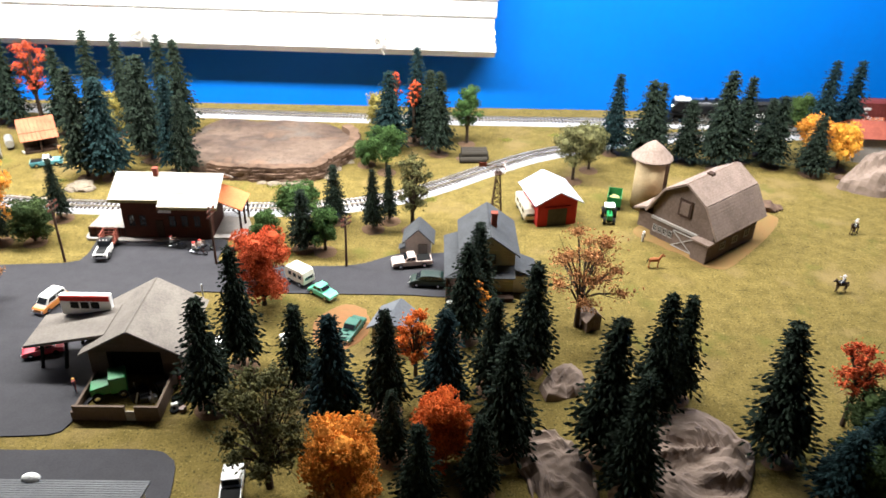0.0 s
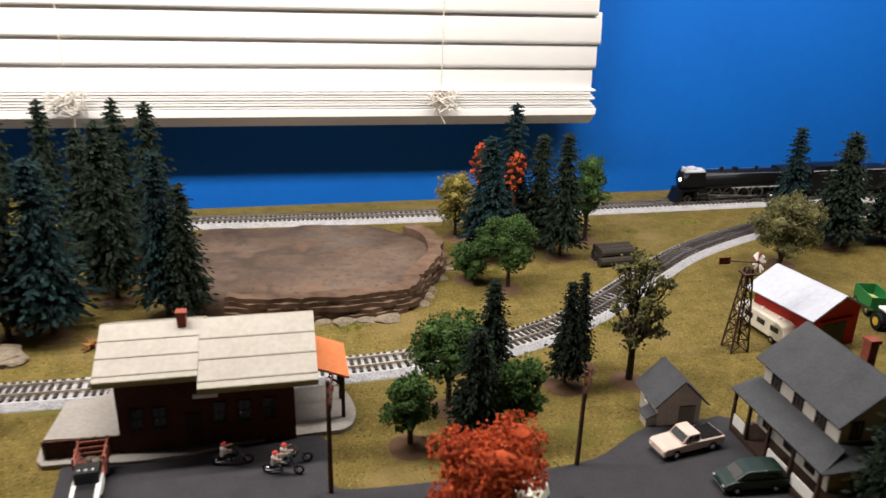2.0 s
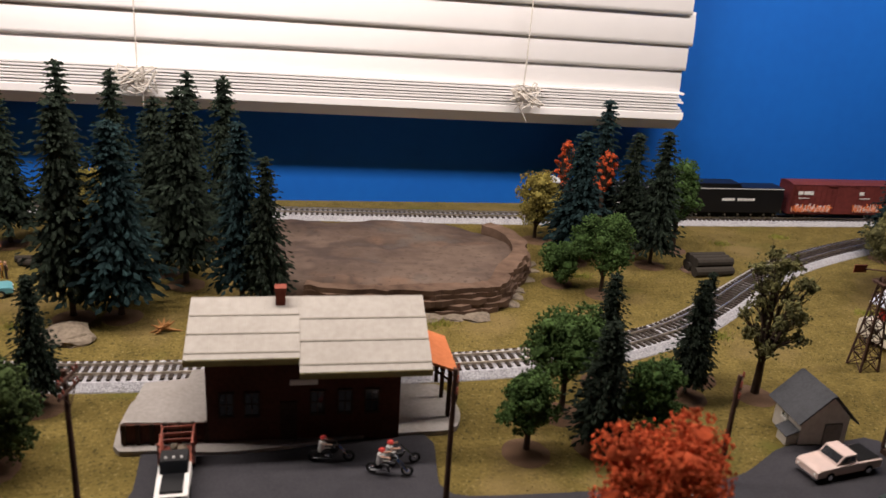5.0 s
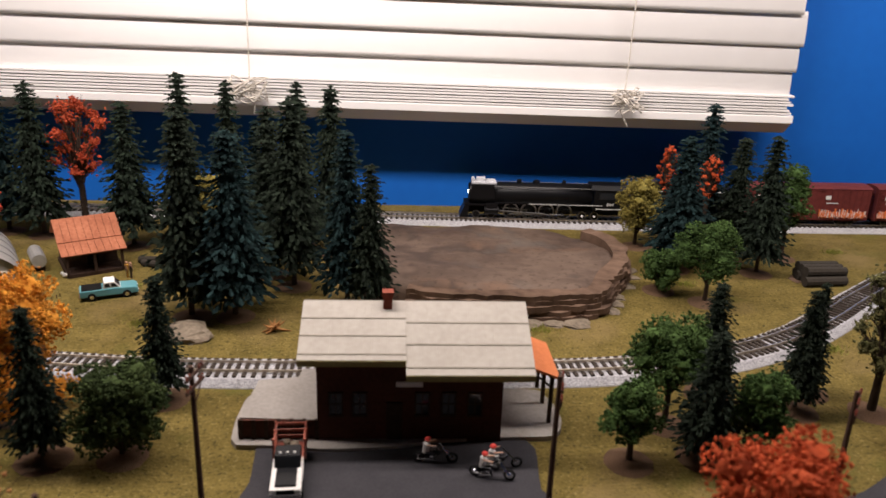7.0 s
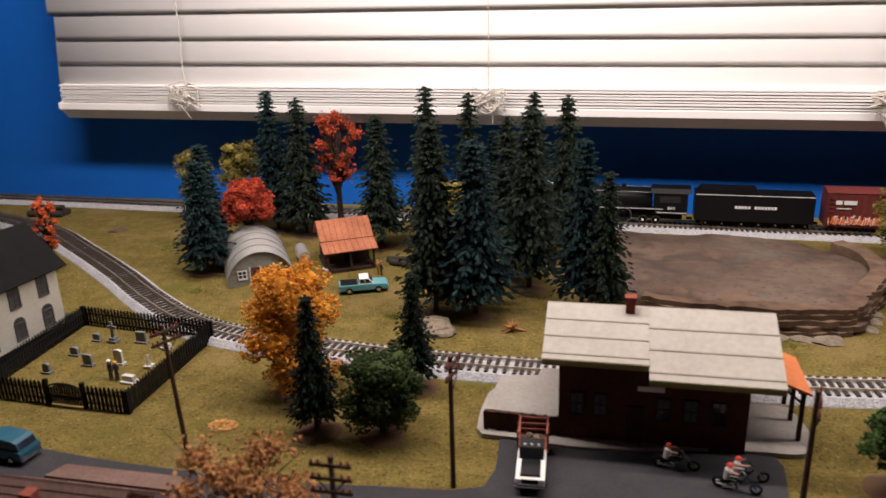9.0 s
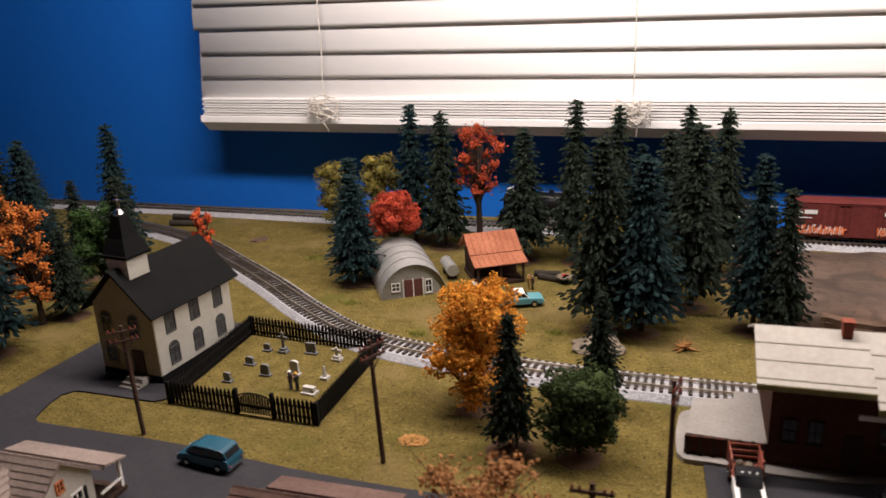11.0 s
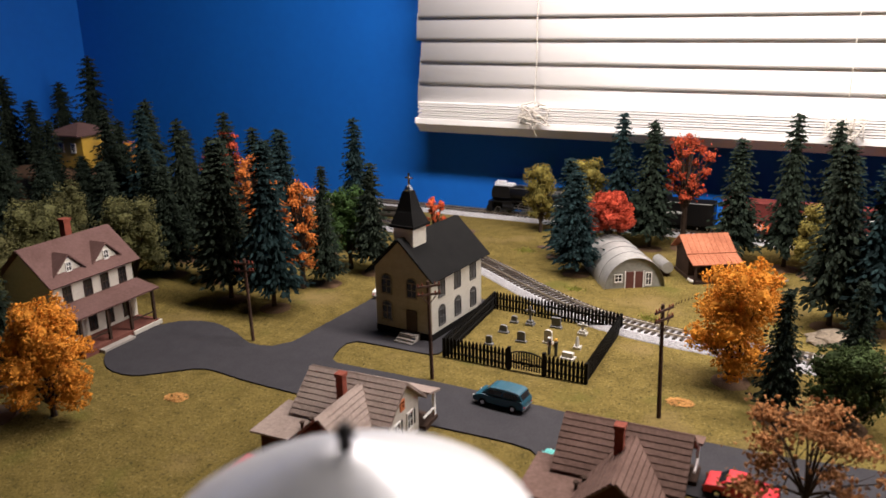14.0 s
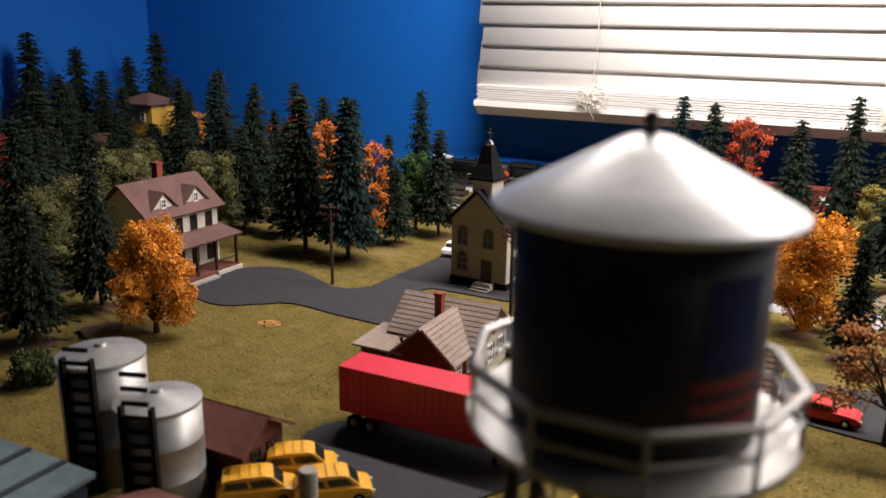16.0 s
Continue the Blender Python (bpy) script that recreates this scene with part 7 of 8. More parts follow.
def car(name, m, L, W, body, cabin, paint_m, label, category, roof_m=None, r=0.0038, bed=None, two_tone=None, bumper=CHROME):
    """A model car: body and cabin side profiles pushed across its width; front towards +x."""
    t = thing(name, m, label, category, "model vehicles")
    part("body", made(prism, body, "y", -W / 2, W / 2, 0.0009), paint_m, t, smooth=False)
    if cabin:
        k = 0.86
        part("cabin", made(prism, cabin, "y", -W / 2 * k, W / 2 * k, 0.0007), roof_m or paint_m, t)
        zs = [p[1] for p in cabin]
        z0, z1 = min(zs), max(zs)
        lo = sorted([p for p in cabin if p[1] < z0 + 0.4 * (z1 - z0)])
        hi = sorted([p for p in cabin if p[1] > z0 + 0.6 * (z1 - z0)])
        a, b, c, d = lo[0], lo[-1], hi[-1], hi[0]
        def lerp(p, q, u):
            return (p[0] + (q[0] - p[0]) * u, p[1] + (q[1] - p[1]) * u)
        for s in (-1, 1):
            for u0, u1 in ((0.09, 0.47), (0.53, 0.91)):
                q = [lerp(lerp(a, d, 0.22), lerp(b, c, 0.22), u0), lerp(lerp(a, d, 0.22), lerp(b, c, 0.22), u1), lerp(lerp(a, d, 0.84), lerp(b, c, 0.84), u1), lerp(lerp(a, d, 0.84), lerp(b, c, 0.84), u0)]
                part("side_window", made(prism, q, "y", s * W / 2 * k - 0.0002, s * W / 2 * k + 0.0003), GLASS, t)
        for p, q, nm in ((b, c, "windscreen"), (a, d, "rear_window")):
            e = 0.0003 if nm == "windscreen" else -0.0003
            p2, q2 = lerp(p, q, 0.2), lerp(p, q, 0.86)
            part(nm, made(prism, [(p2[0] - e * 2, p2[1]), (p2[0] + e, p2[1] + 0.0002), (q2[0] + e, q2[1] + 0.0002), (q2[0] - e * 2, q2[1])], "y", -W / 2 * k * 0.86, W / 2 * k * 0.86), GLASS, t)
    xs = [p[0] for p in body]
    x0, x1 = min(xs), max(xs)
    if bed:
        part("truck_bed", made(box, bed[0], bed[1], -W / 2 * 0.86, W / 2 * 0.86, bed[2] - 0.002, bed[2] + 0.0006), BLACKMATT, t, "dark open truck bed")
    for x, s in ((x0, -1), (x1, 1)):
        part("bumper", made(box, x - 0.0006, x + 0.0006, -W / 2 * 0.92, W / 2 * 0.92, 0.0035, 0.0052), bumper, t)
    for s in (-1, 1):
        part("headlight", made(ball, (x1, s * W * 0.36, 0.0072), 0.0011, 1), WHITE, t)
        part("taillight", made(ball, (x0, s * W * 0.38, 0.0068), 0.0009, 1), REDWALL, t)
    wheels(t, [(x0 + (x1 - x0) * u, s * (W / 2 - 0.0008)) for u in (0.2, 0.8) for s in (-1, 1)], r)
    return t


def sedan(L, h=0.0165, round_=0.0):
    a = L / 2
    body = [(-a, 0.0035), (a, 0.0035), (a, 0.0075), (a * 0.86, 0.0098), (a * 0.35, 0.0108), (-a * 0.6, 0.0112), (-a * 0.95, 0.0098 - round_)]
    cabin = [(-a * 0.66, 0.0105), (a * 0.38, 0.0105), (a * 0.16, h), (-a * 0.36, h)]
    return body, cabin


def pickup_profile(L, h=0.0185):
    a = L / 2
    body = [(-a, 0.0045), (a, 0.0045), (a, 0.0095), (a * 0.9, 0.0112), (a * 0.3, 0.0122), (-a * 0.2, 0.0122), (-a, 0.0118)]
    cabin = [(-a * 0.2, 0.0118), (a * 0.42, 0.0118), (a * 0.2, h), (-a * 0.16, h)]
    return body, cabin


def van_profile(L, h=0.021):
    a = L / 2
    body = [(-a * 0.98, 0.0038), (a * 0.96, 0.0038), (a, 0.0058), (a * 0.97, 0.0085), (a * 0.88, 0.0103), (a * 0.66, 0.0118), (-a * 0.96, 0.0122), (-a, 0.0095), (-a, 0.0055)]
    cabin = [(-a * 0.97, 0.0116), (a * 0.7, 0.0116), (a * 0.36, h - 0.0014), (a * 0.2, h - 0.0003), (-a * 0.3, h), (-a * 0.7, h - 0.0007), (-a * 0.84, h - 0.002)]
    return body, cabin


b, c = pickup_profile(0.062, 0.0195)
car("pickup_truck", pose(0.062, 1.081, 0.0016, 0, 0, 190), 0.062, 0.022, b, c, paint("pale_pink_paint", (0.66, 0.5, 0.43)), "pale pink pickup with black bed parked on the lot", "truck", r=0.0042, bed=(-0.029, -0.008, 0.0122))
b, c = van_profile(0.054, 0.02)
car("minivan", pose(0.088, 1.026, 0.0016, 0, 0, 176), 0.054, 0.021, b, c, paint("dark_green_paint", (0.006, 0.022, 0.016)), "dark green minivan parked at the farmhouse porch", "van")
b, c = van_profile(0.052, 0.0205)
car("minivan", pose(-0.833, 1.056, 0.0016, 0, 0, 174), 0.052, 0.021, b, c, paint("teal_blue_paint", (0.01, 0.085, 0.13)), "teal blue minivan on the street", "van")
b, c = pickup_profile(0.058, 0.019)
car("pickup_truck", pose(-0.655, 1.432, 0, 0, 0, 21), 0.058, 0.021, b, c, paint("turquoise_paint", (0.11, 0.32, 0.36)), "turquoise vintage pickup with white roof beside the cabin", "truck", roof_m=WHITE, r=0.0044, bed=(-0.027, -0.007, 0.0122))
b, c = sedan(0.046, 0.0178, 0.002)
car("beetle_car", pose(-0.065, 0.994, 0.001, 0, 0, -38), 0.046, 0.019, b, c, paint("mint_green_paint", (0.13, 0.5, 0.32)), "mint green rounded car at the street's edge", "car")
b, c = sedan(0.056, 0.0175)
car("vintage_car", pose(-0.014, 0.905, 0, 0, 0, 250), 0.056, 0.02, b, c, paint("bottle_green_paint", (0.02, 0.11, 0.075)), "bottle green old car on bare earth", "car")
b, c = sedan(0.052, 0.016)
car("sports_car", pose(-0.617, 0.988, 0.0016, 0, 0, -4), 0.052, 0.021, b, c, paint("bright_red_paint", (0.7, 0.02, 0.03)), "bright red sports car at the kerb", "car", bumper=BLACKMATT)
b, c = sedan(0.05, 0.016)
car("coupe", pose(-0.406, 0.85, 0.0016, 0, 0, 200), 0.05, 0.02, b, c, paint("rose_red_paint", (0.6, 0.05, 0.08)), "rose red car under the station canopy", "car")
b, c = van_profile(0.05, 0.0225)
vw = car("camper_bus", pose(-0.442, 0.955, 0.0016, 0, 0, 252), 0.05, 0.02, b, c, paint("orange_paint", (0.62, 0.23, 0.05)), "orange and white camper bus on the station lot", "van", roof_m=WHITE)
b, c = pickup_profile(0.056, 0.02)
car("pickup_truck", pose(-0.187, 0.852, 0, 0, 0, 88), 0.056, 0.022, b, c, paint("white_car_paint", (0.75, 0.72, 0.68)), "white utility pickup behind the service station", "truck", bed=(-0.026, -0.008, 0.0122))
b, c = sedan(0.052, 0.017)
car("sedan", pose(-0.088, 0.87, 0, 0, 0, 120), 0.052, 0.021, b, c, paint("white_car_paint", (0.75, 0.72, 0.68)), "white car among the firs", "car")
car("sedan", pose(-1.085, 1.29, 0.0016, 0, 0, 95), 0.052, 0.021, b, c, WHITE, "white car parked beside the church", "car")
b, c = van_profile(0.05, 0.021)
yel = paint("taxi_yellow_paint", (0.72, 0.36, 0.03))
for x, y, a in ((-0.934, 0.692, 40), (-0.928, 0.728, 38), (-0.893, 0.715, 40)):
    tx = car("estate_car", pose(x, y, 0.0016, 0, 0, a), 0.05, 0.02, b, c, yel, "yellow estate car with roof rack on the yard", "car")
    for i in range(4):
        part("roof_rack", made(box, -0.016 + i * 0.006, -0.0155 + i * 0.006, -0.007, 0.007, 0.021, 0.0218), yel, tx)

b, c = pickup_profile(0.046, 0.021)
car("yellow_truck", pose(-0.742, 0.776, 0.0016, 0, 0, 84), 0.046, 0.022, b, c, paint("chrome_yellow_paint", (0.75, 0.5, 0.03)), "chrome yellow truck beside the red trailer", "truck")
b, c = sedan(0.044, 0.016)
car("coupe", pose(-0.757, 0.963, 0.0016, 0, 0, 88), 0.044, 0.02, b, c, paint("aqua_paint", (0.1, 0.5, 0.46)), "bright aqua car beside the brown cottage", "car")
b, c = pickup_profile(0.058, 0.021)
car("utility_truck", pose(-0.112, 0.625, 0, 0, 0, 98), 0.058, 0.023, b, c, paint("white_car_paint", (0.75, 0.72, 0.68)), "white utility truck with open bed beside a leafy tree", "truck", bed=(-0.027, -0.008, 0.0122))


def camper(m, L, label):
    t = thing("camper_trailer", m, label, "trailer", "model vehicles")
    a = L / 2
    cream = paint("cream_camper_paint", (0.72, 0.66, 0.54))
    part("body", made(prism, [(-a, 0.006), (a, 0.006), (a, 0.016), (a * 0.88, 0.025), (a * 0.7, 0.027), (-a * 0.85, 0.027), (-a, 0.022)], "y", -0.0115, 0.0115, 0.0016), cream, t)
    for s in (-1, 1):
        for u in (-0.6, -0.1, 0.45):
            part("window", made(box, a * u, a * u + a * 0.32, s * 0.0116 - 0.0003, s * 0.0116 + 0.0003, 0.015, 0.021), GLASS, t)
    part("front_window", made(box, a * 0.93, a + 0.0004, -0.008, 0.008, 0.013, 0.0175), GLASS, t)
    for x in (-a * 0.3, a * 0.4):
        part("roof_vent", made(box, x, x + 0.004, -0.003, 0.001, 0.027, 0.0284), WHITE, t)
    wheels(t, [(x, s * 0.0105) for x in (-a * 0.55, a * 0.55) for s in (-1, 1)], 0.0042)


camper(pose(0.258, 1.266, 0, 0, 0, 277), 0.078, "long cream motorhome beside the red shed")
camper(pose(-0.103, 1.028, 0.0016, 0, 0, -38), 0.04, "small cream camper trailer behind a green car")


def semi_trailer():
    t = thing("semi_trailer", pose(-0.865, 0.812, 0.0016, 0, 0, 0), "bright red box semi trailer on the yard", "trailer")
    red = paint("trailer_red", (0.62, 0.025, 0.04))
    part("box_body", made(box, -0.078, 0.078, -0.0155, 0.0155, 0.0135, 0.0495, 0.0006), red, t)
    for i in range(27):
        for s in (-1, 1):
            part("rib", made(box, -0.077 + i * 0.0059, -0.0765 + i * 0.0059, s * 0.0157 - 0.0003, s * 0.0157 + 0.0003, 0.015, 0.0485), red, t)
    part("frame", made(box, -0.074, 0.07, -0.005, 0.005, 0.0105, 0.0136), BLACKMATT, t)
    wheels(t, [(x, s * 0.0125) for x in (-0.066, -0.052) for s in (-1, 1)], 0.0058, 0.005, STEEL)
    for s in (-1, 1):
        part("landing_leg", made(box, 0.045, 0.048, s * 0.01 - 0.0012, s * 0.01 + 0.0012, 0.0, 0.0136), BLACKMATT, t)


semi_trailer()


def stake_truck(m):
    t = thing("stake_truck", m, "white jeep truck with red stake bed parked at the depot", "truck", "model vehicles")
    red = paint("rust_red_paint", (0.3, 0.075, 0.045))
    a = 0.031
    part("body", made(prism, [(-0.004, 0.0055), (a, 0.0055), (a, 0.0125), (0.006, 0.0145), (-0.004, 0.0145)], "y", -0.0105, 0.0105, 0.0008), WHITE, t)
    part("bonnet", made(box, 0.009, a - 0.003, -0.007, 0.007, 0.0128, 0.0146), BLACK, t, "black bonnet panel")
    part("cabin", made(prism, [(-0.007, 0.0135), (0.009, 0.0135), (0.006, 0.0225), (-0.007, 0.0225)], "y", -0.009, 0.009, 0.0006), BLACK, t)
    part("windscreen", made(prism, [(0.0088, 0.0145), (0.0093, 0.0145), (0.0066, 0.0215), (0.006, 0.0215)], "y", -0.0078, 0.0078), GLASS, t)
    for y in (-0.005, 0.0, 0.005):
        part("roof_light", made(ball, (0.004, y, 0.0236), 0.0011, 1), WHITE, t)
    part("bed_floor", made(box, -a, -0.008, -0.0105, 0.0105, 0.0085, 0.0105), red, t)
    for s in (-1, 1):
        for z in (0.013, 0.018, 0.0235):
            part("stake_rail", made(box, -a, -0.008, s * 0.0105 - 0.0005, s * 0.0105 + 0.0005, z, z + 0.002), red, t)
        for x in (-a, -0.02, -0.0085):
            part("stake", made(box, x - 0.0008, x + 0.0008, s * 0.0112 - 0.0006, s * 0.0112 + 0.0006, 0.0095, 0.0265), red, t)
    for z in (0.013, 0.018, 0.0235):
        part("tailgate_rail", made(box, -a - 0.0006, -a + 0.0004, -0.0105, 0.0105, z, z + 0.002), red, t)
    for x, y, r in ((-0.02, 0.003, 0.0042), (-0.015, -0.004, 0.0035), (-0.025, -0.003, 0.003)):
        part("sack", made(ball, (x, y, 0.0105 + r * 0.7), r, 2, 1.2, 0.9, 0.75), ROCKFLAT, t)
    for z in (0.006, 0.0085):
        part("bumper", made(box, a, a + 0.0012, -0.0105, 0.0105, z, z + 0.0012), CHROME, t)
    part("grille", made(box, a - 0.0002, a + 0.0004, -0.006, 0.006, 0.0095, 0.0122), BLACKMATT, t)
    wheels(t, [(x, s * 0.0098) for x in (-0.02, 0.02) for s in (-1, 1)], 0.0052, 0.0032)


stake_truck(pose(-0.42, 1.106, 0.0016, 0, 0, -87))


def motorcycle(m, flip):
    t = thing("motorcycle", m, "black and chrome chopper motorcycle on the depot lot", "motorcycle", "motorcycles")
    for x in (-0.011, 0.014):
        bm = bmesh.new()
        n = 18
        for i in range(n):
            a0, a1 = math.tau * i / n, math.tau * (i + 1) / n
            tube(bm, (x + math.cos(a0) * 0.0036, 0, 0.0042 + math.sin(a0) * 0.0036), (x + math.cos(a1) * 0.0036, 0, 0.0042 + math.sin(a1) * 0.0036), 0.0009, seg=5)
        w = part("wheel", bm, TYRE, t)
        part("rim", made(tube, (x, -0.0004, 0.0042), (x, 0.0004, 0.0042), 0.0012, 0.0012, 8), CHROME, w)
    bm = bmesh.new()
    tube(bm, (-0.011, 0, 0.0042), (0.004, 0, 0.0068), 0.0007, seg=5)
    tube(bm, (0.004, 0, 0.0068), (0.007, 0, 0.011), 0.0007, seg=5)
    part("frame", bm, BLACK, t)
    bm = bmesh.new()
    for s in (-1, 1):
        tube(bm, (0.014, s * 0.0012, 0.0042), (0.0065, s * 0.0012, 0.0125), 0.0005, seg=5)
        tube(bm, (0.0065, s * 0.0012, 0.0125), (0.004, s * 0.0045, 0.0142), 0.0005, seg=5)
    part("fork", bm, CHROME, t, "long chrome fork and handlebar")
    part("engine", made(ball, (-0.001, 0, 0.0048), 0.0026, 1, 1.1, 0.7, 0.9), CHROME, t)
    part("tank", made(ball, (0.0025, 0, 0.0085), 0.0024, 2, 1.4, 0.6, 0.7), BLACK, t)
    part("seat", made(ball, (-0.0045, 0, 0.0072), 0.0028, 2, 1.4, 0.7, 0.35), BLACKMATT, t)
    part("exhaust", made(tube, (-0.012, -0.0018, 0.0034), (0.001, -0.0018, 0.0034), 0.0007, 0.0007, 6), CHROME, t)


def figure(m, top, leg, label, seated=False, hat=None):
    """A small painted figure: one plain mesh, colours by part of the body."""
    bm = bmesh.new()
    if seated:
        for s in (-1, 1):
            tube(bm, (-0.003, s * 0.0012, 0.0075), (0.002, s * 0.0022, 0.0075), 0.001, 0.0009, 6)
            tube(bm, (0.002, s * 0.0022, 0.0075), (0.003, s * 0.0022, 0.003), 0.0009, 0.0007, 6)
        n1 = len(bm.faces)
        tube(bm, (-0.0035, 0, 0.007), (-0.0025, 0, 0.0135), 0.0018, 0.0022, 8)
        for s in (-1, 1):
            tube(bm, (-0.0025, s * 0.0021, 0.013), (0.0035, s * 0.0035, 0.0135), 0.0008, 0.0006, 6)
        head = (-0.002, 0, 0.0158)
    else:
        for s in (-1, 1):
            tube(bm, (0, s * 0.0011, 0), (0, s * 0.0008, 0.0095), 0.0009, 0.0012, 6)
        n1 = len(bm.faces)
        tube(bm, (0, 0, 0.009), (0, 0, 0.0158), 0.0018, 0.0023, 8)
        for s in (-1, 1):
            tube(bm, (0, s * 0.0023, 0.0155), (0.0012, s * 0.003, 0.0098), 0.0008, 0.0006, 6)
        head = (0, 0, 0.0182)
    n2 = len(bm.faces)
    ball(bm, head, 0.0016, 2)
    n3 = len(bm.faces)
    if hat:
        tube(bm, (head[0], 0, head[2] + 0.0006), (head[0], 0, head[2] + 0.0018), 0.0022, 0.0013, 10)
    bm.faces.ensure_lookup_table()
    for i, f in enumerate(bm.faces):
        f.material_index = 0 if i < n1 else 1 if i < n2 else 2 if i < n3 else 3
    ob = solid("figurine", bm, leg, label, "figurine", m, "painted figurines")
    for q in (top, FLESH, hat or leg):
        ob.data.materials.append(q)


SHIRT = {k: paint("shirt_" + k, v) for k, v in dict(red=(0.5, 0.05, 0.04), white=(0.7, 0.68, 0.64), yellow=(0.6, 0.3, 0.03), blue=(0.05, 0.07, 0.15), brown=(0.15, 0.08, 0.05), black=(0.02, 0.02, 0.022)).items()}
for x, y, a, z in ((-0.317, 1.124, -4, 0.0016), (-0.277, 1.105, -14, 0.0016), (-0.27, 1.115, 8, 0.0016)):
    motorcycle(pose(x, y, z, 0, 0, a), False)
    figure(pose(x - 0.002, y, z, 0, 0, a) @ Matrix.Scale(1.18, 4), SHIRT["white"], SHIRT["black"], "painted figurine riding a motorcycle", True, SHIRT["red"])
figure(pose(-0.336, 0.776, 0.0016, 0, 0, 30), SHIRT["red"], SHIRT["blue"], "painted workman figurine in a red shirt", hat=SHIRT["yellow"])
figure(pose(0.444, 1.169, 0, 0, 0, 60), SHIRT["white"], SHIRT["brown"], "painted farmhand figurine beside the barn", hat=SHIRT["white"])
figure(pose(-0.653, 1.486, 0, 0, 0, 0), SHIRT["yellow"], SHIRT["brown"], "painted figurine in yellow beside the cabin")
figure(pose(-0.648, 1.484, 0, 0, 0, 40), SHIRT["brown"], SHIRT["black"], "painted figurine standing beside the cabin")
figure(pose(-0.828, 1.186, 0, 0, 0, -20), SHIRT["black"], SHIRT["blue"], "dark painted figurine with white scarf among the graves", hat=SHIRT["white"])
figure(pose(-0.82, 1.184, 0, 0, 0, 150), SHIRT["black"], SHIRT["black"], "dark painted figurine among the graves", hat=SHIRT["yellow"])
figure(pose(-0.213, 0.79, 0, 0, 0, 70), SHIRT["red"], SHIRT["brown"], "painted figurine beside junk at the station")
figure(pose(-0.205, 0.785, 0, 0, 0, 140), SHIRT["white"], SHIRT["black"], "painted figurine beside junk at the station")


def horse(m, coat, rider):
    t = thing("horse", m, "small painted brown horse standing on the pasture", "horse", "horses")
    bm = bmesh.new()
    ball(bm, (0, 0, 0.0145), 0.0048, 2, 2.0, 0.8, 0.85)
    part("body", bm, coat, t, smooth=True)
    bm = bmesh.new()
    tube(bm, (0.0075, 0, 0.0155), (0.0125, 0, 0.0225), 0.0024, 0.0016, 8)
    tube(bm, (0.0118, 0, 0.0228), (0.0165, 0, 0.0195), 0.0018, 0.001, 8)
    for s in (-1, 1):
        tube(bm, (0.0118, s * 0.0009, 0.0235), (0.0116, s * 0.001, 0.0256), 0.0005, 0.0001, 4)
    part("head", bm, coat, t)
    for x in (-0.0075, 0.007):
        for s in (-1, 1):
            bm = bmesh.new()
            tube(bm, (x, s * 0.0022, 0.013), (x + (0.0012 if s > 0 else -0.001), s * 0.0022, 0.006), 0.0014, 0.0008, 6)
            tube(bm, (x + (0.0012 if s > 0 else -0.001), s * 0.0022, 0.006), (x, s * 0.0022, 0), 0.0008, 0.0009, 6)
            part("leg", bm, coat, t)
    bm = bmesh.new()
    tube(bm, (-0.0095, 0, 0.0165), (-0.0125, 0, 0.008), 0.001, 0.0004, 6)
    part("tail", bm, BLACKMATT, t)
    if rider:
        part("saddle", made(ball, (0, 0, 0.0188), 0.0022, 1, 1.3, 1.1, 0.4), DARKWOOD, t)
        figure(m @ pose(0.002, 0, 0.0115), SHIRT["white"], SHIRT["blue"], "painted rider figurine on horseback", True, SHIRT["white"])


CHESTNUT = mat("chestnut_coat", (0.3, 0.1, 0.035), None, 0.6, 300)
DARKCOAT = mat("dark_bay_coat", (0.05, 0.03, 0.02), None, 0.6, 300)
horse(pose(0.442, 1.087, 0, 0, 0, 5), CHESTNUT, False)
horse(pose(0.816, 1.208, 0, 0, 0, 215), DARKCOAT, True)
horse(pose(0.711, 1.025, 0, 0, 0, 190), DARKCOAT, True)


def tractor(m, label, green):
    t = thing("tractor", m, label, "tractor", "model vehicles")
    part("bonnet", made(box, 0.0, 0.022, -0.0045, 0.0045, 0.010, 0.0185, 0.001), green, t)
    part("cab", made(box, -0.014, 0.001, -0.0075, 0.0075, 0.009, 0.024, 0.001), GLASS, t)
    part("cab_roof", made(box, -0.0155, 0.0025, -0.009, 0.009, 0.024, 0.0265, 0.0008), WHITE, t, "white cab roof")
    part("chassis", made(box, -0.012, 0.02, -0.004, 0.004, 0.006, 0.0105), BLACKMATT, t)
    for x, r, y in ((-0.009, 0.0098, 0.0105), (0.016, 0.006, 0.008)):
        wheels(t, [(x, y), (x, -y)], r, 0.0045, paint("hub_yellow", (0.6, 0.42, 0.03)))
    bm = bmesh.new()
    tube(bm, (0.013, 0, 0.018), (0.013, 0, 0.025), 0.0008, seg=6)
    part("exhaust", bm, BLACKMATT, t)


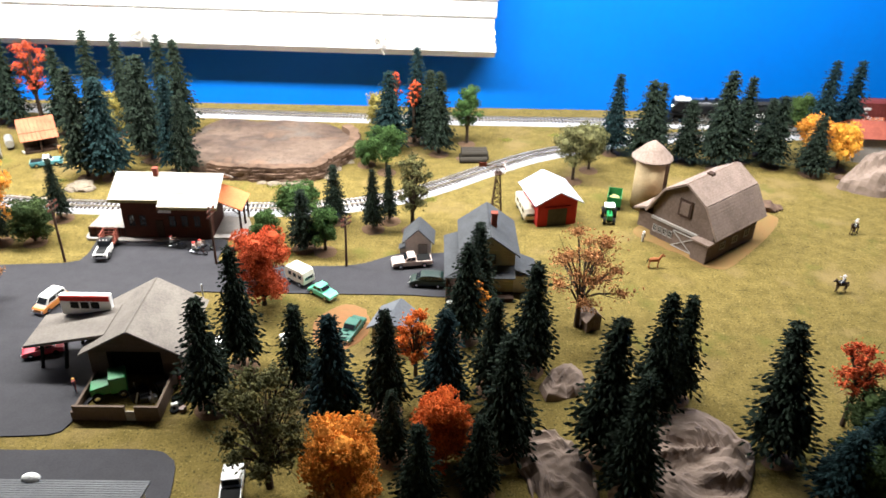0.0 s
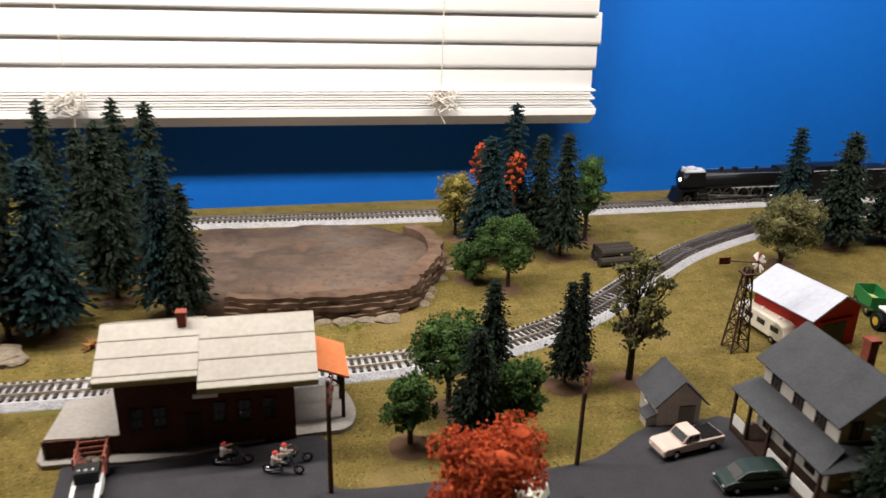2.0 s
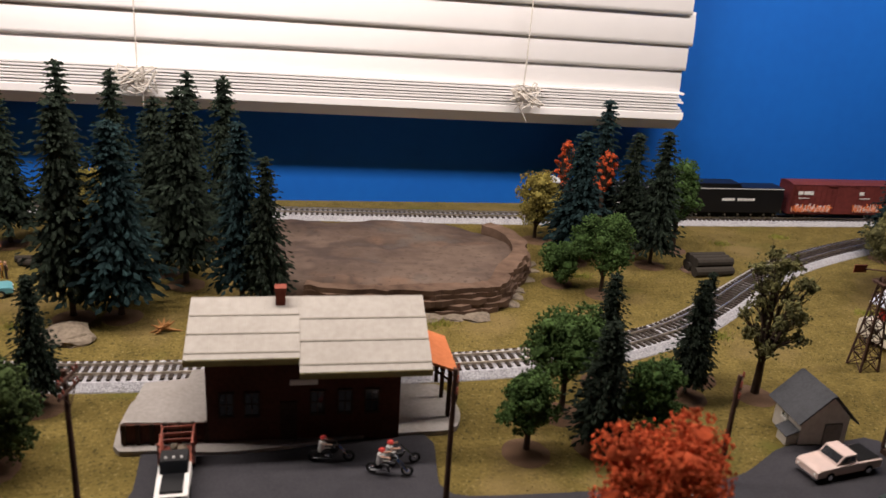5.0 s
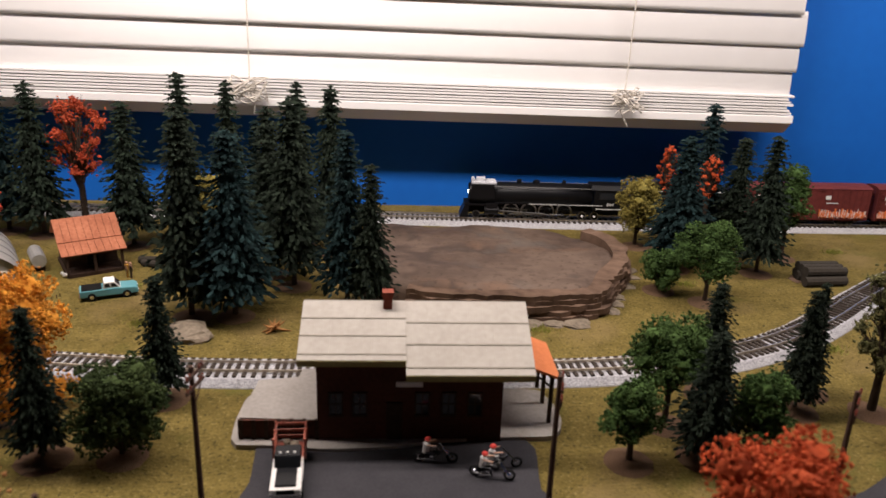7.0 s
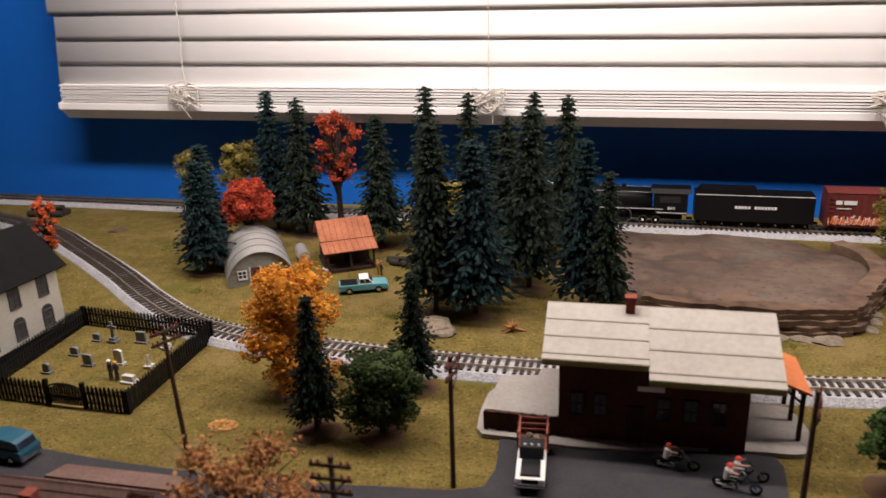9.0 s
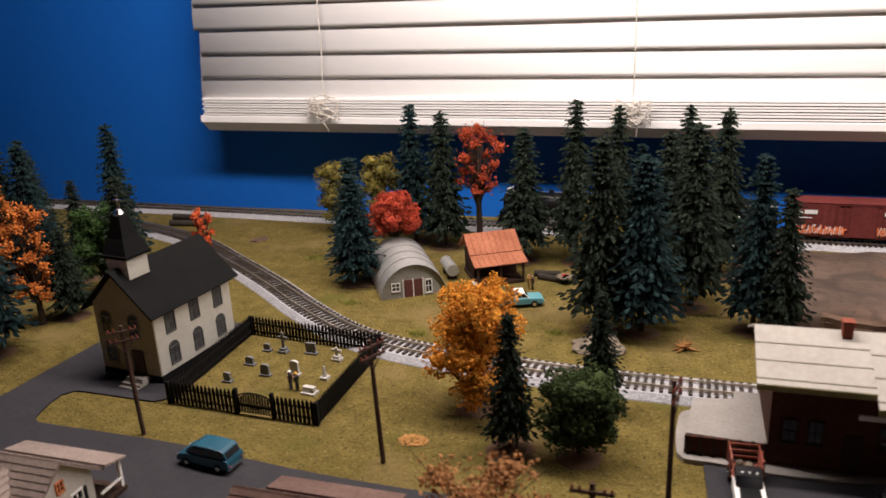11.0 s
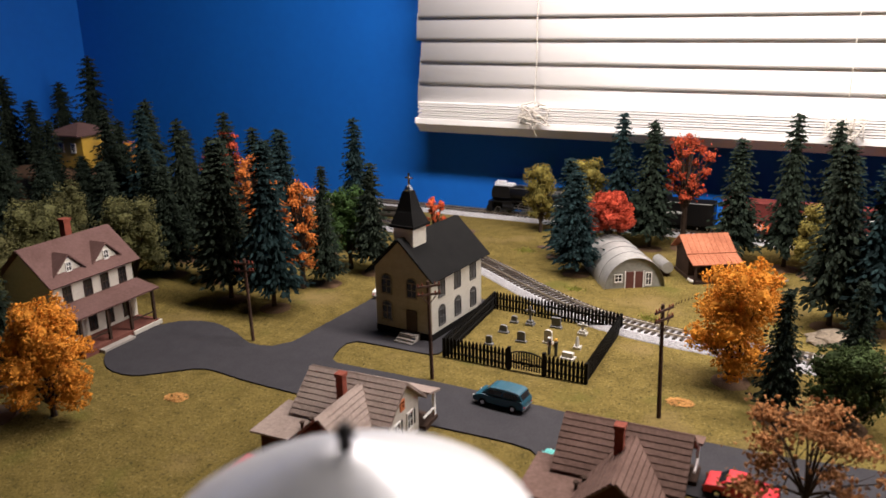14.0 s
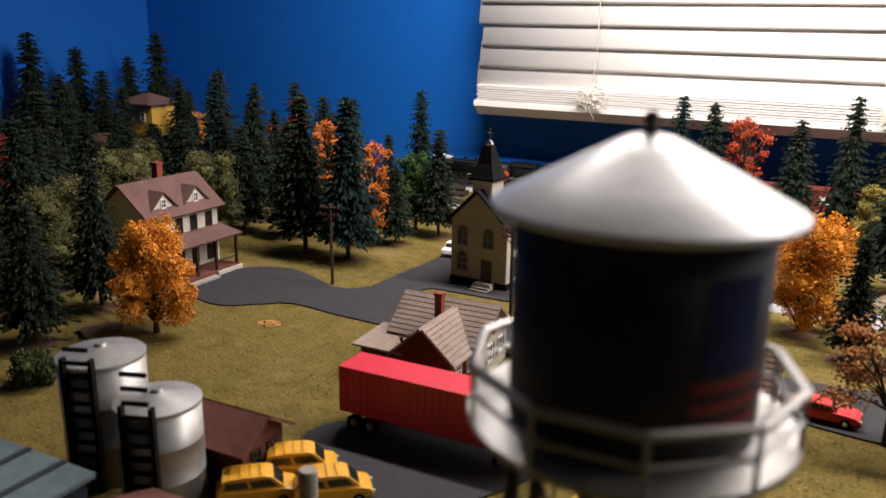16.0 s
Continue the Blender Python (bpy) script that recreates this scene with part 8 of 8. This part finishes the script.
GREEN = paint("tractor_green", (0.02, 0.2, 0.05))
tractor(pose(0.401, 1.245, 0, 0, 0, 262), "green farm tractor with white cab roof", GREEN)
w = thing("grain_wagon", pose(0.421, 1.3, 0, 0, 0, 75), "green open grain wagon behind the tractor", "wagon")
for a in ((-0.022, 0.022, -0.0125, -0.0115), (-0.022, 0.022, 0.0115, 0.0125), (-0.022, -0.021, -0.0115, 0.0115), (0.021, 0.022, -0.0115, 0.0115)):
    part("side_board", made(box, *a, 0.009, 0.026), GREEN, w)
part("floor", made(box, -0.021, 0.021, -0.0115, 0.0115, 0.009, 0.0105), GREEN, w)
part("grain", made(ball, (0, 0, 0.012), 0.011, 2, 1.7, 0.95, 0.6), mat("grain", (0.6, 0.5, 0.2), None, 0.9, 600, 0.5), w)
wheels(w, [(x, s * 0.0105) for x in (-0.014, 0.014) for s in (-1, 1)], 0.006, 0.004)
# green machine in the station yard
g = thing("green_truck_cab", pose(-0.288, 0.775, 0, 0, 0, 200), "green truck cab under repair in the station yard", "truck")
part("cab", made(box, -0.016, 0.004, -0.012, 0.012, 0.008, 0.031, 0.002), GREEN, g)
part("bonnet", made(prism, [(0.004, 0.008), (0.026, 0.008), (0.026, 0.018), (0.004, 0.022)], "y", -0.0095, 0.0095, 0.0015), GREEN, g)
part("windscreen", made(box, 0.0038, 0.0046, -0.01, 0.01, 0.022, 0.028), GLASS, g)
wheels(g, [(x, s * 0.011) for x in (-0.01, 0.019) for s in (-1, 1)], 0.006, 0.004)
j = thing("engine_parts", pose(-0.248, 0.772, 0), "heap of dark engine parts in the station yard", "junk")
rj = random.Random(4)
for i in range(14):
    x, y = rj.uniform(-0.018, 0.018), rj.uniform(-0.018, 0.02)
    s = rj.uniform(0.003, 0.006)
    bm = bmesh.new()
    if i % 3:
        box(bm, -s, s, -s * 0.7, s * 0.7, 0, s * 1.6, 0.0006)
    else:
        tube(bm, (0, 0, 0), (s, s * 0.5, s * 3), 0.0012, seg=6)
    part("engine_part", bm, BLACK if i % 2 else STEEL, j, at=pose(x, y, 0, 0, 0, rj.uniform(0, 180)))
for x, y in ((-0.209, 0.835), (-0.207, 0.815), (-0.212, 0.765), (-0.208, 0.745), (-0.204, 0.758), (0.121, 0.978)):
    bm = bmesh.new()
    for i in range(14):
        a0, a1 = math.tau * i / 14, math.tau * (i + 1) / 14
        tube(bm, (math.cos(a0) * 0.004, math.sin(a0) * 0.004, 0.0018), (math.cos(a1) * 0.004, math.sin(a1) * 0.004, 0.0018), 0.0018, seg=6)
    solid("tyre", bm, WHITE if x > 0 else TYRE, "old tyre lying on the turf", "tyre", pose(x, y, 0), "loose tyres")
for x, y, k in ((-0.205, 0.775, "red"), (-0.2, 0.768, "white"), (-0.198, 0.745, "brown"), (-0.21, 0.752, "white")):
    bm = bmesh.new()
    box(bm, -0.004, 0.004, -0.003, 0.003, 0, 0.006, 0.0008)
    solid("crate", bm, SHIRT[k], "small junk crate beside the station yard", "crate", pose(x, y, 0, 0, 0, rj.uniform(0, 90)), "junk crates")


# ---- small things on the turf ----
def leaf_pile(x, y, r, colour, label, seed):
    rn = np.random.default_rng(seed)
    V, F = [], []
    for _ in range(170):
        a, d = rn.random() * math.tau, r * math.sqrt(rn.random())
        px, py = math.cos(a) * d * 1.4, math.sin(a) * d
        s = rn.uniform(0.0008, 0.0018)
        o = len(V)
        z = 0.0006 + 0.003 * (1 - d / r) * rn.random()
        b_ = rn.random() * math.tau
        for q in range(4):
            V.append((px + math.cos(b_ + q * 1.57) * s, py + math.sin(b_ + q * 1.57) * s, z + rn.uniform(-0.0004, 0.0004)))
        F.append((o, o + 1, o + 2, o + 3))
    ob = new("leaf_pile", raw("leaf_pile", V, F, LEAF[colour]))
    ob.matrix_basis = pose(x, y, 0)
    tagged(ob, label, "leaves", "leaf piles", "stuff")


leaf_pile(-1.132, 0.949, 0.009, "peach", "small pile of orange leaves on the turf", 1)
leaf_pile(-0.682, 1.126, 0.009, "peach", "small pile of orange leaves on the turf", 2)


def log(x, y, L, r, yaw, z=0.0, material=LOGM):
    bm = bmesh.new()
    tube(bm, (-L / 2, 0, r), (L / 2, 0, r * 0.95), r, r * 0.92, 10)
    solid("log", bm, material, "dark cut log lying on the turf", "log", pose(x, y, z, 0, 0, yaw), "cut logs")


for i in range(4):
    log(0.173 + 0.004 * (i % 2), 1.48 + 0.0105 * i, 0.055, 0.0062, 6)
for i in range(3):
    log(0.175, 1.486 + 0.0105 * i, 0.052, 0.006, 5, 0.0105)
for i in range(3):
    log(-1.28, 1.672 + 0.009 * i, 0.06, 0.0055, 4)
log(-1.28, 1.68, 0.056, 0.005, 4, 0.0095)
log(-0.638, 1.535, 0.034, 0.0042, 5)
log(-0.63, 1.519, 0.036, 0.0042, -14)
log(-0.535, 1.441, 0.05, 0.0022, 2, 0.0, ROCKFLAT)


def dead_stump():
    bm = bmesh.new()
    rn = random.Random(2)
    for i in range(16):
        a = math.tau * i / 16
        e = (math.cos(a) * rn.uniform(0.006, 0.018), math.sin(a) * rn.uniform(0.005, 0.014), rn.uniform(0.0, 0.014))
        m_ = (e[0] * 0.5, e[1] * 0.5, max(0.002, e[2] * 0.7))
        tube(bm, (0, 0, 0.004), m_, 0.002, 0.0013, 5)
        tube(bm, m_, e, 0.0013, 0.0003, 5)
    solid("dead_stump", bm, mat("orange_brown_roots", (0.36, 0.17, 0.06), None, 0.85, 300, 0.4), "tangled orange-brown dead roots on the turf", "stump", pose(-0.466, 1.346, 0))


dead_stump()
wf = thing("wire_fence", pose(0, 0, 0), "sagging row of tiny rusty fence stakes", "fence")
for x, y in spline([(-0.726, 1.327), (-0.731, 1.36), (-0.724, 1.395), (-0.706, 1.428)], 0.006):
    part("stake", made(tube, (x, y, 0), (x + 0.0006, y, 0.0042), 0.0006, 0.0004, 5), POLEWOOD, wf)
p = thing("picnic_table", pose(-0.612, 1.515, 0, 0, 0, 10), "small pale round picnic table with red cloth", "table")
part("tabletop", made(tube, (0, 0, 0.008), (0, 0, 0.0095), 0.011, 0.011, 16), ROCKFLAT, p)
part("pedestal", made(tube, (0, 0, 0), (0, 0, 0.008), 0.003, 0.002, 8), DARKWOOD, p)
part("cloth", made(ball, (0, 0, 0.0105), 0.004, 1, 1.3, 1, 0.4), REDWALL, p)
bm = bmesh.new()
ball(bm, (0, 0, 0.0035), 0.0028, 2, 1.6, 0.8, 0.9)
ball(bm, (0.0048, 0, 0.0052), 0.0018, 2)
solid("dog", bm, WHITE, "small white dog figurine beside the cabin", "dog", pose(-0.721, 1.482, 0, 0, 0, 150))
mound("dirt_patch", [(-0.07, 0.93), (-0.03, 0.975), (0.0, 0.96), (0.01, 0.9), (-0.03, 0.86), (-0.06, 0.88)], 0.0012, mat("orange_dirt", (0.24, 0.115, 0.05), (0.19, 0.11, 0.045), 0.95, 200, 0.3), "bare orange-brown earth under parked cars", 14, 0.0005, 0.4)
mound("dirt_patch", [(0.43, 1.2), (0.48, 1.14), (0.545, 1.08), (0.60, 1.12), (0.68, 1.21), (0.71, 1.27), (0.66, 1.31), (0.58, 1.3), (0.48, 1.25)], 0.0012, mat("red_dirt", (0.21, 0.115, 0.045), (0.185, 0.125, 0.045), 0.95, 60, 0.3), "reddish bare earth round the barn", 15, 0.0005, 0.5)


def weeds(n, seed):
    """Loose tufts of long grass scattered on the turf."""
    rn = np.random.default_rng(seed)
    V, F = [], []
    spots = [(-0.2, 1.352, 0.016), (0.0, 1.48, 0.014), (-0.60, 1.36, 0.012), (0.09, 1.31, 0.014), (-0.86, 1.40, 0.012), (-0.98, 1.55, 0.016), (-0.75, 1.33, 0.012), (0.3, 1.36, 0.014), (-0.64, 1.46, 0.01), (0.15, 1.42, 0.012), (0.25, 1.6, 0.014), (0.36, 1.63, 0.014)]
    for k in range(n):
        sx, sy, sr = spots[k % len(spots)]
        x, y = rn.normal(sx, sr * 0.5), rn.normal(sy, sr * 0.35)
        a, h, w_ = rn.random() * math.tau, rn.uniform(0.002, 0.0055), 0.0004
        o = len(V)
        lx, ly = rn.normal(0, 0.0015, 2)
        V += [(x - math.cos(a) * w_, y - math.sin(a) * w_, 0), (x + math.cos(a) * w_, y + math.sin(a) * w_, 0), (x + lx, y + ly, h)]
        F.append((o, o + 1, o + 2))
    ob = new("grass_tufts", raw("grass_tufts", V, F, mat("long_grass", (0.3, 0.3, 0.06), (0.18, 0.2, 0.04), 0.9, 300)))
    tagged(ob, "loose tufts of pale green grass on the turf", "grass", "", "stuff")
    # flocking fibres all over the turf
    V, F = [], []
    for _ in range(60000):
        x, y = rn.uniform(-1.4, 0.75), rn.uniform(0.72, 1.69)
        a, h, w_ = rn.random() * math.tau, rn.uniform(0.0006, 0.0016), rn.uniform(0.0003, 0.0006)
        o = len(V)
        lx, ly = rn.normal(0, 0.001, 2)
        V += [(x - math.cos(a) * w_, y - math.sin(a) * w_, 0), (x + math.cos(a) * w_, y + math.sin(a) * w_, 0), (x + lx, y + ly, h)]
        F.append((o, o + 1, o + 2))
    ob = new("turf_fibres", raw("turf_fibres", V, F, mat("turf_fibre", (0.22, 0.17, 0.052), (0.10, 0.08, 0.025), 0.95, 30, 0.0, fine=0.5, island=0.5)))
    tagged(ob, "short yellow-green flock fibres on the turf", "grass", "", "stuff")


weeds(2400, 6)


# ---- what moves: the train and its wheels ----
def motions():
    for ob, offset, half in TRAIN:
        walk(ob, [(t * 1.0, train_pose(t, offset, half)) for t in range(0, 17)])
    for w_, x, y, r in ROLLING:
        turn = -math.degrees(0.1241 / r)
        n = max(2, math.ceil(16 * abs(turn) / 80))
        walk(w_, [(16 * i / n, pose(x, y, RZ + r, 0, turn * 16 * i / n % 360, 0)) for i in range(n + 1)])


motions()
